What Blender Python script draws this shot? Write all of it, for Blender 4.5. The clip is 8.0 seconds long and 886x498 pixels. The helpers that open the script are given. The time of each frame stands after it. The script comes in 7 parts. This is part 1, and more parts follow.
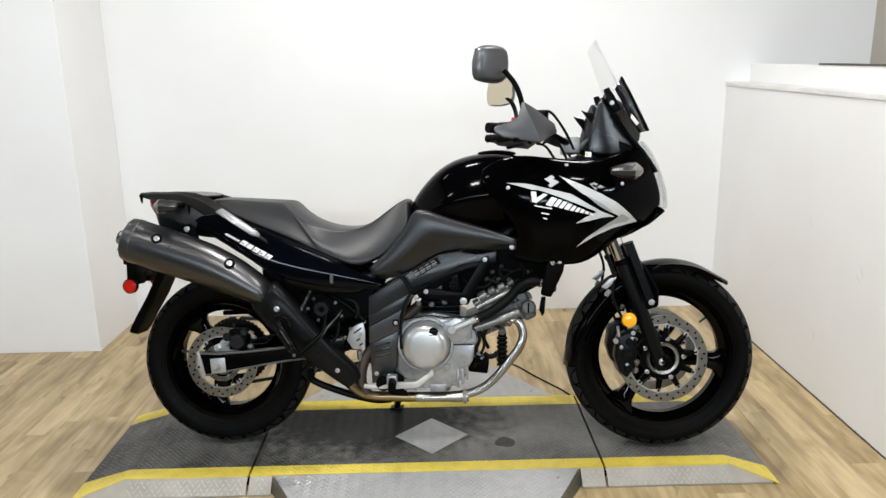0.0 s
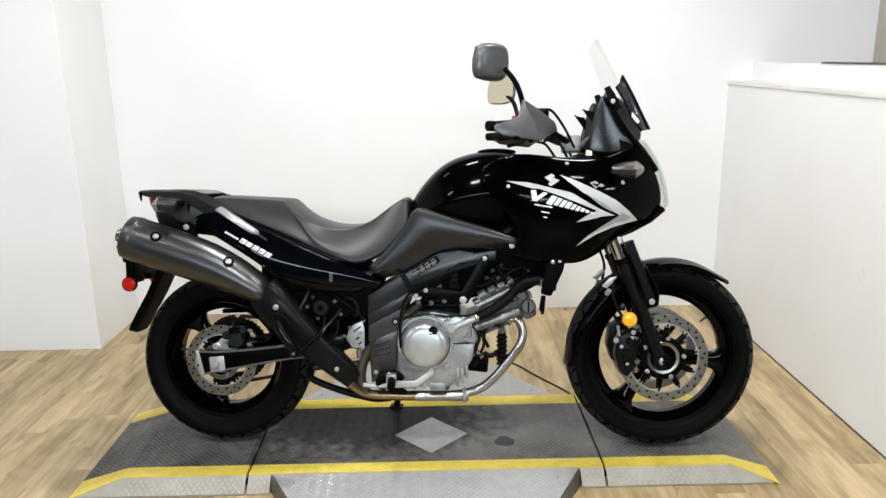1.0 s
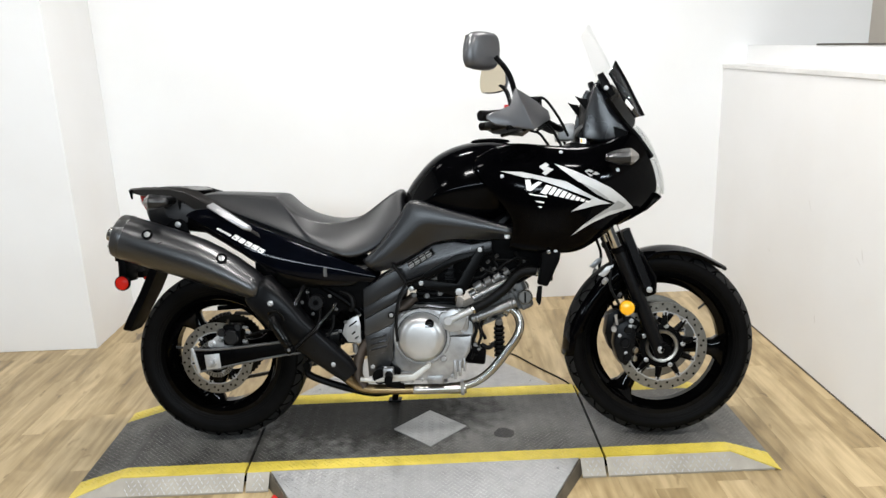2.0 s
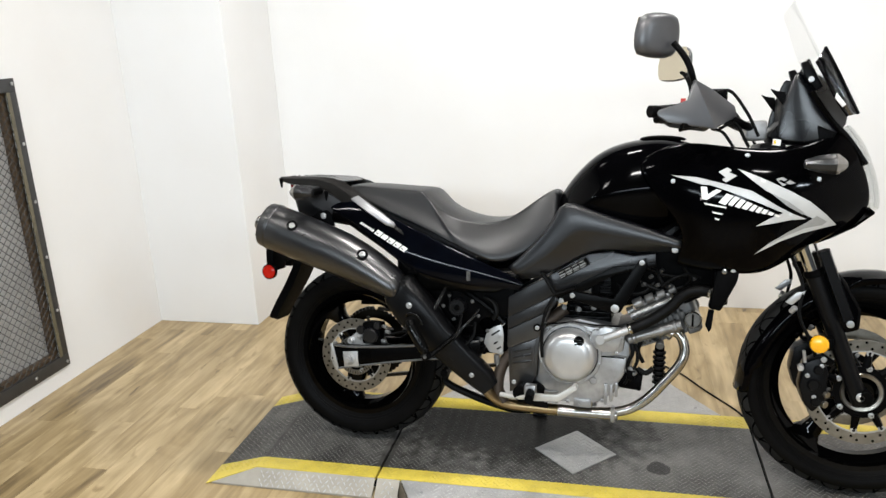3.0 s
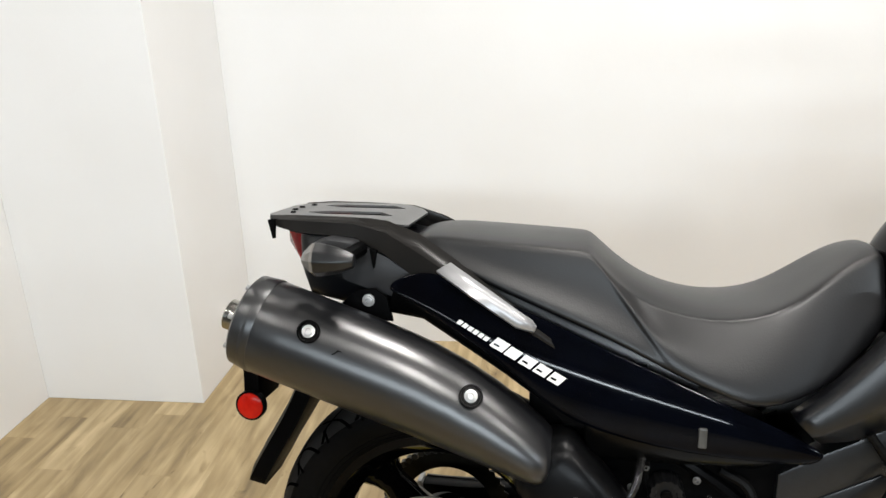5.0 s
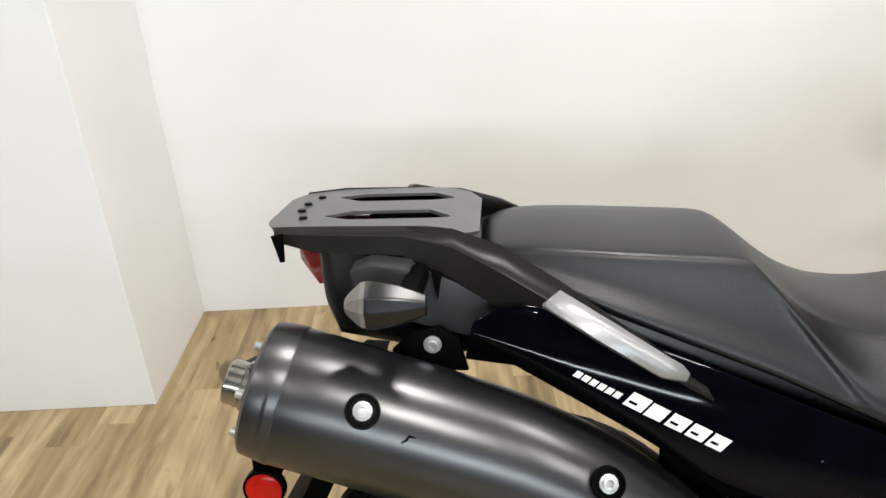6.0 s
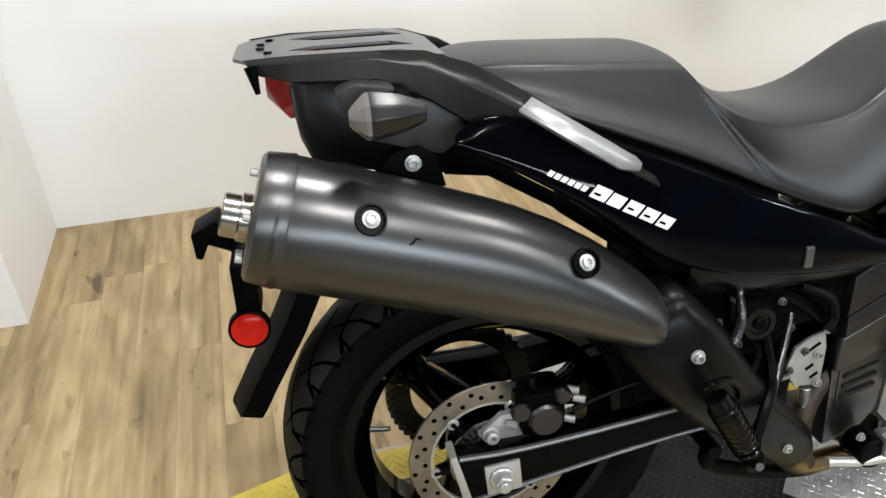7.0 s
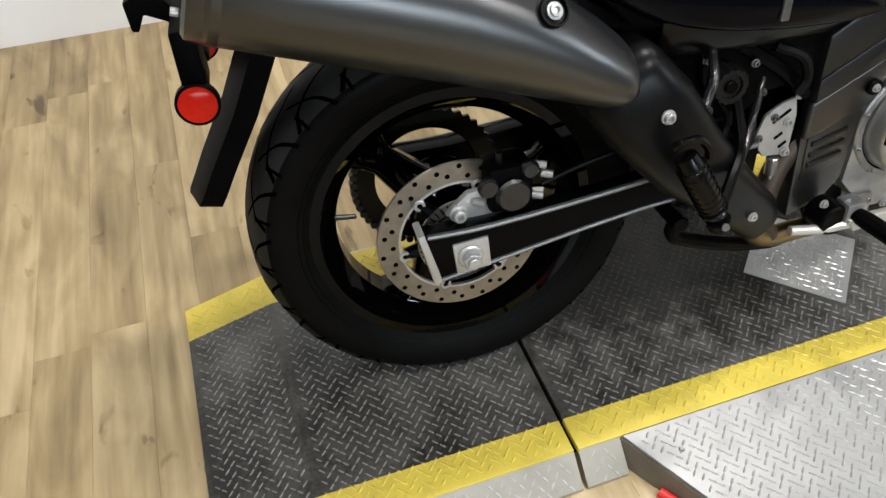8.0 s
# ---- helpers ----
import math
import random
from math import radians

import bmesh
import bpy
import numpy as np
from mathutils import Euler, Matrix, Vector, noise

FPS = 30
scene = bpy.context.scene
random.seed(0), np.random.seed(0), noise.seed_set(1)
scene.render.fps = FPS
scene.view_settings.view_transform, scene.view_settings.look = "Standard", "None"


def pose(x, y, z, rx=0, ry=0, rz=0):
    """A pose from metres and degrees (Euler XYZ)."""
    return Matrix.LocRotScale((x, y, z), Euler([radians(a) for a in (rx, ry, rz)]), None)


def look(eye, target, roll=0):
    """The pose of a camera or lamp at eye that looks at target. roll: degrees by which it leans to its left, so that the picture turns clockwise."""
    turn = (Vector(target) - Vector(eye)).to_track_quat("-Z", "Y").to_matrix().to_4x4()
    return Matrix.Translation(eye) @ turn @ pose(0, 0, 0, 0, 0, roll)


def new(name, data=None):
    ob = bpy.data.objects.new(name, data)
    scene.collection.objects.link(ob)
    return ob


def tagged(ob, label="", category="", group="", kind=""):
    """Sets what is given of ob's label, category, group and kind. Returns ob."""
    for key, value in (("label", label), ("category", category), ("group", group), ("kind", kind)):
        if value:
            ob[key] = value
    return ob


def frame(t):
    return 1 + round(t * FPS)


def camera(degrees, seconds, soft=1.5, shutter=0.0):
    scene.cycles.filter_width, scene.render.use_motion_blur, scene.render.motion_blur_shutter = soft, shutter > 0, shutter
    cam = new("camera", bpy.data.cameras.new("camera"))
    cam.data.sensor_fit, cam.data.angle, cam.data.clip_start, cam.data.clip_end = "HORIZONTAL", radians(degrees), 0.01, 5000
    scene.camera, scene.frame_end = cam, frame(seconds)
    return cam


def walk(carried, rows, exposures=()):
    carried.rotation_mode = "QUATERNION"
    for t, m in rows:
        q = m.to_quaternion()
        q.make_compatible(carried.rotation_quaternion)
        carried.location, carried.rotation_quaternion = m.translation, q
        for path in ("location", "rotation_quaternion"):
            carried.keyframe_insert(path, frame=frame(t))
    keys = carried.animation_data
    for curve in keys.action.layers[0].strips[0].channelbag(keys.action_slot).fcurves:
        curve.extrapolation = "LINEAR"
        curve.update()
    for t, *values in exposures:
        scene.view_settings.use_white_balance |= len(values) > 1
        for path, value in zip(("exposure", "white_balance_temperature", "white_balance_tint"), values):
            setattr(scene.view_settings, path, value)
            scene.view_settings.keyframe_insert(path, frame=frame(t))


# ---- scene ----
cam = camera(61.2, 8.0)
PATH = [
    (0, (0.75, -2.584, 1.39), (0.778, -0.647, 0.894), -1.0),
    (0.5, (0.751, -2.576, 1.39), (0.775, -0.641, 0.885), -1.0),
    (1, (0.757, -2.576, 1.388), (0.78, -0.639, 0.888), -0.9),
    (2.3, (0.787, -2.524, 1.388), (0.809, -0.598, 0.852), -2.4),
    (2.5, (0.835, -2.488, 1.39), (0.823, -0.563, 0.847), -2.0),
    (2.7, (0.876, -2.423, 1.399), (0.704, -0.508, 0.848), -0.2),
    (2.8, (0.874, -2.397, 1.399), (0.583, -0.496, 0.851), 0.6),
    (3, (0.84, -2.311, 1.411), (0.398, -0.444, 0.844), -2.6),
    (3.2, (0.773, -2.202, 1.401), (0.275, -0.35, 0.835), -4.4),
    (3.5, (0.647, -2.038, 1.419), (0.117, -0.179, 0.903), -6.3),
    (3.8, (0.564, -1.869, 1.394), (0.037, -0.027, 0.817), -5.9),
    (4, (0.523, -1.712, 1.358), (-0.067, 0.128, 0.84), -4.5),
    (4.2, (0.464, -1.548, 1.363), (-0.139, 0.268, 0.779), -3.2),
    (4.5, (0.352, -1.35, 1.35), (-0.258, 0.453, 0.735), -6.0),
    (4.7, (0.271, -1.258, 1.326), (-0.187, 0.582, 0.689), -4.0),
    (5.8, (-0.029, -0.808, 1.296), (-0.036, 0.999, 0.438), -3.0),
    (6, (-0.063, -0.753, 1.297), (-0.085, 1.032, 0.394), -3.2),
    (6.2, (-0.109, -0.738, 1.293), (-0.074, 1.042, 0.381), -3.6),
    (6.5, (-0.168, -0.758, 1.286), (0.148, 0.951, 0.297), -1.6),
    (6.8, (-0.234, -0.807, 1.263), (0.17, 0.853, 0.224), -1.4),
    (7, (-0.26, -0.835, 1.23), (0.174, 0.779, 0.132), -0.8),
    (7.2, (-0.272, -0.844, 1.199), (0.186, 0.721, 0.042), -1.2),
    (7.5, (-0.279, -0.862, 1.153), (0.198, 0.603, -0.121), -0.5),
    (8, (-0.265, -0.861, 1.136), (0.17, 0.476, -0.286), -1.2),
]
walk(cam, [(t, look(eye, target, roll)) for t, eye, target, roll in PATH],
     exposures=((0, -0.04, 6450, 10), (1, 0.06, 6450, 10), (2.5, 0.12, 6450, 10), (3.5, 0.08, 6640, 10), (4.5, 0.06, 6660, 10), (6, 0.06, 6660, 10), (7, 0.10, 6580, 10), (8, 0.10, 6520, 10)))

# ---- light ----
world = bpy.data.worlds.new("world")
scene.world = world
world.use_nodes = True
world.node_tree.nodes["Background"].inputs[0].default_value = (0.9, 0.95, 1.0, 1)
world.node_tree.nodes["Background"].inputs[1].default_value = 0.03


def ceiling_lamp(x, y, z, sx, sy, watts, tint, tilt, name="ceiling_light"):
    data = bpy.data.lights.new(name + "_glow", "AREA")
    data.shape, data.size, data.size_y, data.energy = "RECTANGLE", sx, sy, watts
    data.color = tint
    ob = new(name + "_glow", data)
    ob.matrix_world = pose(x, y, z - (0.07 if tilt else 0.012), tilt)
    return ob


# strip lights hung over the booth and over the hall in front of it
LAMPS = ((-0.7, 0.2, 5), (0.5, 0.2, 38), (1.7, 0.2, 22), (-0.9, -1.5, 14), (0.5, -1.5, 40), (1.9, -1.5, 30), (-1.6, -7.4, 95), (0.4, -7.4, 130), (2.4, -7.4, 110), (4.8, -3.2, 150), (-3.4, -3.0, 65))
for lx, ly, watts in LAMPS:
    ceiling_lamp(lx, ly, 2.84, 0.34 if ly > -3 else (2.0 if ly < -5 else 1.0), 0.10 if ly > -5 else 0.2, watts * 0.88,
                 (0.99, 0.972, 0.95) if ly > -3 else (0.80, 0.91, 1.0), 60 if ly < -5 else 0)

# ---- materials ----


def material(name, color, rough=0.5, metal=0.0, second=None, scale=30.0, mix=0.5, bump=0.0, bump_scale=200.0,
             coat=0.0, spec=0.5, detail=4.0, rough_var=0.0, emit=0.0, coords="Object", stretch=(1, 1, 1)):
    """A principled surface with noise variation at two scales and a fine relief."""
    m = bpy.data.materials.new(name)
    m.use_nodes = True
    nt = m.node_tree
    p = nt.nodes["Principled BSDF"]
    p.inputs["Roughness"].default_value = rough
    p.inputs["Metallic"].default_value = metal
    p.inputs["Coat Weight"].default_value = coat
    p.inputs["Coat Roughness"].default_value = 0.04
    p.inputs["Specular IOR Level"].default_value = spec
    tc = nt.nodes.new("ShaderNodeTexCoord")
    mp = nt.nodes.new("ShaderNodeMapping")
    mp.inputs["Scale"].default_value = stretch
    nt.links.new(tc.outputs[coords], mp.inputs["Vector"])
    n1 = nt.nodes.new("ShaderNodeTexNoise")
    n1.inputs["Scale"].default_value = scale
    n1.inputs["Detail"].default_value = detail
    nt.links.new(mp.outputs[0], n1.inputs["Vector"])
    n2 = nt.nodes.new("ShaderNodeTexNoise")
    n2.inputs["Scale"].default_value = scale * 0.12
    n2.inputs["Detail"].default_value = 3
    nt.links.new(mp.outputs[0], n2.inputs["Vector"])
    second = second or [c * 0.8 for c in color]
    ramp = nt.nodes.new("ShaderNodeMapRange")
    ramp.inputs["From Min"].default_value, ramp.inputs["From Max"].default_value = 0.35, 0.65
    add = nt.nodes.new("ShaderNodeMath")
    add.operation = "MULTIPLY_ADD"
    add.inputs[1].default_value = 0.5
    half = nt.nodes.new("ShaderNodeMath")
    half.operation = "MULTIPLY"
    half.inputs[1].default_value = 0.5
    nt.links.new(n2.outputs[0], half.inputs[0])
    nt.links.new(n1.outputs[0], add.inputs[0])
    nt.links.new(half.outputs[0], add.inputs[2])
    nt.links.new(add.outputs[0], ramp.inputs["Value"])
    mx = nt.nodes.new("ShaderNodeMix")
    mx.data_type = "RGBA"
    mx.inputs["A"].default_value = (*color, 1)
    mx.inputs["B"].default_value = (*[a + (b - a) * mix * 2 for a, b in zip(color, second)], 1)
    nt.links.new(ramp.outputs[0], mx.inputs["Factor"])
    nt.links.new(mx.outputs["Result"], p.inputs["Base Color"])
    if rough_var:
        rr = nt.nodes.new("ShaderNodeMapRange")
        rr.inputs["From Min"].default_value, rr.inputs["From Max"].default_value = 0.3, 0.7
        rr.inputs["To Min"].default_value, rr.inputs["To Max"].default_value = rough - rough_var, rough + rough_var
        nt.links.new(n2.outputs[0], rr.inputs["Value"])
        nt.links.new(rr.outputs[0], p.inputs["Roughness"])
    if bump:
        n3 = nt.nodes.new("ShaderNodeTexNoise")
        n3.inputs["Scale"].default_value = bump_scale
        n3.inputs["Detail"].default_value = 2
        nt.links.new(mp.outputs[0], n3.inputs["Vector"])
        b = nt.nodes.new("ShaderNodeBump")
        b.inputs["Strength"].default_value = bump
        b.inputs["Distance"].default_value = 0.002
        nt.links.new(n3.outputs[0], b.inputs["Height"])
        nt.links.new(b.outputs[0], p.inputs["Normal"])
    if emit:
        p.inputs["Emission Color"].default_value = (*color, 1)
        p.inputs["Emission Strength"].default_value = emit
    return m


def glassy(name, color, rough=0.02, gloss=0.5):
    """Clear thin plastic: mostly see-through with a gloss."""
    m = bpy.data.materials.new(name)
    m.use_nodes = True
    nt = m.node_tree
    nt.nodes.clear()
    out = nt.nodes.new("ShaderNodeOutputMaterial")
    tr = nt.nodes.new("ShaderNodeBsdfTransparent")
    tr.inputs[0].default_value = (*color, 1)
    gl = nt.nodes.new("ShaderNodeBsdfGlossy")
    gl.inputs["Roughness"].default_value = rough
    lw = nt.nodes.new("ShaderNodeLayerWeight")
    lw.inputs[0].default_value = 0.25
    fr = nt.nodes.new("ShaderNodeMath")
    fr.operation = "MULTIPLY_ADD"
    fr.inputs[1].default_value, fr.inputs[2].default_value = gloss, 0.02
    nt.links.new(lw.outputs["Facing"], fr.inputs[0])
    mx = nt.nodes.new("ShaderNodeMixShader")
    nt.links.new(fr.outputs[0], mx.inputs[0])
    nt.links.new(tr.outputs[0], mx.inputs[1])
    nt.links.new(gl.outputs[0], mx.inputs[2])
    nt.links.new(mx.outputs[0], out.inputs[0])
    return m


GLOSS_BLACK = material("gloss_black_paint", (0.0005, 0.0005, 0.0006), 0.08, second=(0.0009, 0.0009, 0.0012), coat=0.0, scale=9, spec=0.05)
MATTE_BLACK = material("matte_black_plastic", (0.0009, 0.0009, 0.0010), 0.5, second=(0.0018, 0.0018, 0.0020), scale=60, bump=0.15, bump_scale=600, rough_var=0.08, spec=0.03)
SATIN_BLACK = material("satin_black_metal", (0.0009, 0.0009, 0.0010), 0.32, second=(0.0018, 0.0018, 0.0019), scale=25, rough_var=0.08, spec=0.05)
DARK_GREY = material("dark_grey_plastic", (0.0016, 0.0019, 0.0027), 0.30, second=(0.0026, 0.0030, 0.0042), scale=40, bump=0.06, bump_scale=700, rough_var=0.06, spec=0.55)
MUFFLER_GREY = material("satin_muffler_paint", (0.0045, 0.0048, 0.0058), 0.345, 0.0, second=(0.0065, 0.0068, 0.0080), scale=14, bump=0.05, bump_scale=500, rough_var=0.05, spec=1.0)
SEAT_VINYL = material("seat_vinyl", (0.0020, 0.0021, 0.0026), 0.38, second=(0.0034, 0.0035, 0.0041), scale=22, bump=0.12, bump_scale=420, rough_var=0.06, spec=0.50)
RUBBER = material("tyre_rubber", (0.0016, 0.0016, 0.0016), 0.46, second=(0.0036, 0.0035, 0.0034), scale=18, bump=0.2, bump_scale=160, rough_var=0.1, spec=0.045)
RIM_BLACK = material("gloss_black_rim", (0.0008, 0.0008, 0.0008), 0.05, scale=10, spec=0.10)
ALLOY = material("cast_alloy", (0.40, 0.40, 0.40), 0.38, 0.7, second=(0.20, 0.198, 0.194), scale=30, bump=0.25, bump_scale=320, rough_var=0.08)
COVER_ALLOY = material("satin_alloy_cover", (0.54, 0.537, 0.53), 0.33, 0.7, second=(0.41, 0.406, 0.398), scale=16, bump=0.06, bump_scale=300, rough_var=0.05)
STEEL = material("polished_steel", (0.44, 0.43, 0.40), 0.2, 1.0, second=(0.28, 0.265, 0.24), scale=16, rough_var=0.06)
DISC_STEEL = material("brake_disc_steel", (0.26, 0.245, 0.215), 0.33, 0.95, second=(0.17, 0.158, 0.135), scale=60, bump=0.1, bump_scale=500)
GOLD_STEEL = material("heat_tinted_steel", (0.34, 0.25, 0.13), 0.3, 1.0, second=(0.20, 0.14, 0.075), scale=18)
HEAT_BROWN = material("rusty_brown_pipe", (0.07, 0.052, 0.038), 0.5, 0.6, second=(0.04, 0.03, 0.024), scale=25)
BRIGHT = material("bright_alloy", (0.46, 0.46, 0.455), 0.36, 0.55, second=(0.34, 0.34, 0.335), scale=30, bump=0.05)
PIPE_ALLOY = material("dull_pipe_alloy", (0.24, 0.238, 0.232), 0.34, 0.7, second=(0.11, 0.108, 0.104), scale=45, bump=0.1, bump_scale=260, rough_var=0.08)
SILVER_DECAL = material("silver_decal", (0.52, 0.52, 0.51), 0.32, 0.1, second=(0.44, 0.44, 0.43), scale=20)
GREY_DECAL = material("grey_decal", (0.30, 0.30, 0.29), 0.35, 0.1, scale=20)
WHITE_DECAL = material("white_decal", (0.78, 0.77, 0.74), 0.35, scale=20, second=(0.7, 0.69, 0.66))
GREY_RAIL = material("grey_rail_paint", (0.10, 0.10, 0.10), 0.36, 0.5, second=(0.14, 0.14, 0.14), scale=18, bump=0.08, rough_var=0.06)
# silver tone that paints the lamp's reflection on the dark rail tips
RAIL_HIGHLIGHT = material("rail_highlight_silver", (0.40, 0.40, 0.405), 0.36, 0.5, second=(0.32, 0.32, 0.325), scale=20, rough_var=0.05)
RED_LENS = material("red_reflector", (0.62, 0.016, 0.006), 0.2, second=(0.48, 0.010, 0.005), scale=120, coat=0.05, spec=0.15)
RED_LAMP = material("red_tail_lens", (0.30, 0.012, 0.012), 0.1, second=(0.2, 0.01, 0.01), scale=60, coat=0.5)
ORANGE_LENS = material("orange_reflector", (0.92, 0.47, 0.010), 0.2, second=(0.88, 0.41, 0.008), scale=120, coat=0.1)
SMOKE_LENS = material("clear_signal_lens", (0.20, 0.19, 0.175), 0.16, second=(0.13, 0.12, 0.108), scale=50, coat=0.15)
CHROME = material("chrome", (0.8, 0.8, 0.79), 0.08, 1.0, scale=10, second=(0.72, 0.72, 0.7))
# beige tint paints the reflected hall's tone into the glass
MIRROR = material("mirror_glass", (0.66, 0.60, 0.47), 0.03, 1.0, scale=5, second=(0.62, 0.57, 0.45))
CLEAR = glassy("clear_screen", (0.965, 0.967, 0.965), gloss=0.08)
LAMP_CLEAR = glassy("headlight_lens", (0.93, 0.94, 0.94), gloss=0.35)
SMOKED = glassy("smoked_screen_garnish", (0.22, 0.22, 0.225), rough=0.06)
SHINY_CABLE = material("glossy_cable_sleeve", (0.002, 0.002, 0.002), 0.12, second=(0.012, 0.012, 0.012), scale=90, mix=0.5, spec=0.6, bump=0.5, bump_scale=260)
HOSE = material("black_hose", (0.0012, 0.0012, 0.0012), 0.45, second=(0.003, 0.003, 0.003), scale=50, bump=0.2, bump_scale=500, spec=0.10)
GOLD_CHAIN = material("chain_steel", (0.04, 0.036, 0.030), 0.42, 0.9, second=(0.02, 0.018, 0.016), scale=60)
BRASS = material("brass_sprocket", (0.012, 0.0105, 0.007), 0.4, 0.9, second=(0.007, 0.006, 0.004), scale=40)
RED_PLASTIC = material("red_switch", (0.6, 0.02, 0.015), 0.4, scale=30)

# gloss black whose blue mottling paints in bluish reflections
BLUE_SHEEN_BLACK = material("gloss_black_with_blue_sheen", (0.0009, 0.0010, 0.0016), 0.06, second=(0.0014, 0.0020, 0.0042), scale=16, spec=0.09)
SATIN_PANEL = material("satin_black_panel", (0.0012, 0.0012, 0.0012), 0.20, second=(0.002, 0.002, 0.0019), scale=20, spec=0.16, bump=0.03, bump_scale=500)
TAIL_GREY = material("tail_grey_plastic", (0.020, 0.0205, 0.022), 0.42, second=(0.030, 0.0305, 0.032), scale=26, bump=0.06, bump_scale=600, spec=0.30)
FORK_BLACK = material("satin_black_fork", (0.0020, 0.0020, 0.0023), 0.34, second=(0.0036, 0.0036, 0.0040), scale=24, spec=0.12, rough_var=0.05)
SHIELD_BLACK = material("matte_heat_shield", (0.0022, 0.0023, 0.0026), 0.33, 0.2, second=(0.0046, 0.0047, 0.0052), scale=14, bump=0.05, bump_scale=500, rough_var=0.06, spec=0.16)
GUARD_GREY = material("grey_hand_guard", (0.036, 0.0365, 0.040), 0.34, second=(0.048, 0.0485, 0.053), scale=30, bump=0.06, bump_scale=600, spec=0.9)
DARK_ALLOY = material("grimy_engine_alloy", (0.16, 0.158, 0.152), 0.42, 0.5, second=(0.045, 0.044, 0.042), scale=30, bump=0.2, bump_scale=300)

# ---- mesh helpers ----


def part(name, bm, mat, parent=None, label="", smooth=35, subsurf=0, solid=0.0, bevel=0.0):
    """Links a bmesh as one mesh object under a thing or a part."""
    me = bpy.data.meshes.new(name)
    bm.to_mesh(me)
    bm.free()
    me.materials.append(mat)
    if smooth:
        me.shade_smooth()
        if smooth < 180:
            me.set_sharp_from_angle(angle=radians(smooth))
    ob = new(name, me)
    if parent is not None:
        ob.parent = parent
    if label:
        tagged(ob, label)
    if solid:
        md = ob.modifiers.new("thickness", "SOLIDIFY")
        md.thickness, md.offset = solid, 0
    if bevel:
        md = ob.modifiers.new("edge", "BEVEL")
        md.width, md.segments, md.limit_method, md.angle_limit = bevel, 2, "ANGLE", radians(30)
    if subsurf:
        md = ob.modifiers.new("smooth", "SUBSURF")
        md.levels = md.render_levels = subsurf
    return ob


def thing(name, label, category, m=None, group="", kind=""):
    ob = new(name)
    ob.empty_display_size = 0.1
    if m is not None:
        ob.matrix_world = m
    return tagged(ob, label, category, group, kind)


def fix(bm):
    bmesh.ops.recalc_face_normals(bm, faces=bm.faces)
    return bm


def loft(rings, cap=True, bm=None):
    """Skin through closed rings of equal length."""
    bm = bm or bmesh.new()
    grid = [[bm.verts.new(p) for p in ring] for ring in rings]
    n = len(grid[0])
    for a, b in zip(grid, grid[1:]):
        for i in range(n):
            bm.faces.new((a[i], a[(i + 1) % n], b[(i + 1) % n], b[i]))
    if cap:
        bm.faces.new(grid[0][::-1])
        bm.faces.new(grid[-1])
    return fix(bm)


def halves(sections):
    """Rings from half sections (x, [(y, z), ...]) mirrored in y, from the top middle to the bottom middle."""
    rings = []
    for x, half in sections:
        pts = [(q[2] if len(q) > 2 else x, -q[0], q[1]) for q in half]
        back = [(q[2] if len(q) > 2 else x, q[0], q[1]) for q in reversed(half) if abs(q[0]) > 1e-6]
        rings.append(pts + back)
    return rings


def patch(rows, bm=None, flip=False):
    """A sheet through rows of points."""
    bm = bm or bmesh.new()
    sgn = -1 if flip else 1
    grid = [[bm.verts.new((p[0], sgn * p[1], p[2])) for p in row] for row in rows]
    for a, b in zip(grid, grid[1:]):
        for i in range(len(a) - 1):
            bm.faces.new((a[i], a[i + 1], b[i + 1], b[i]))
    return fix(bm)


def prism(pts, y0, y1, bevel=0.004, bm=None, segments=2):
    """A plate with the outline pts in x, z between two y."""
    bm2 = bmesh.new()
    vs = [bm2.verts.new((x, y0, z)) for x, z in pts]
    f = bm2.faces.new(vs)
    ret = bmesh.ops.extrude_face_region(bm2, geom=[f])
    bmesh.ops.translate(bm2, vec=(0, y1 - y0, 0), verts=[v for v in ret["geom"] if isinstance(v, bmesh.types.BMVert)])
    fix(bm2)
    if bevel:
        bmesh.ops.bevel(bm2, geom=list(bm2.edges), offset=bevel, segments=segments, affect="EDGES", profile=0.6)
    return merge(bm, bm2)


def merge(bm, extra):
    if bm is None:
        return extra
    me = bpy.data.meshes.new("joint")
    extra.to_mesh(me)
    extra.free()
    bm.from_mesh(me)
    bpy.data.meshes.remove(me)
    return bm


def block(x0, x1, y0, y1, z0, z1, bevel=0.004, bm=None):
    return prism([(x0, z0), (x1, z0), (x1, z1), (x0, z1)], y0, y1, bevel, bm)


def curve_points(pts, steps=8):
    """A smooth line through points."""
    ps = [Vector(p) for p in pts]
    if len(ps) < 3:
        return ps
    ps = [ps[0] * 2 - ps[1]] + ps + [ps[-1] * 2 - ps[-2]]
    out = []
    for i in range(1, len(ps) - 2):
        a, b, c, d = ps[i - 1:i + 3]
        for k in range(steps):
            t = k / steps
            out.append(0.5 * (2 * b + (c - a) * t + (2 * a - 5 * b + 4 * c - d) * t * t + (3 * b - a - 3 * c + d) * t ** 3))
    out.append(ps[-2])
    return out


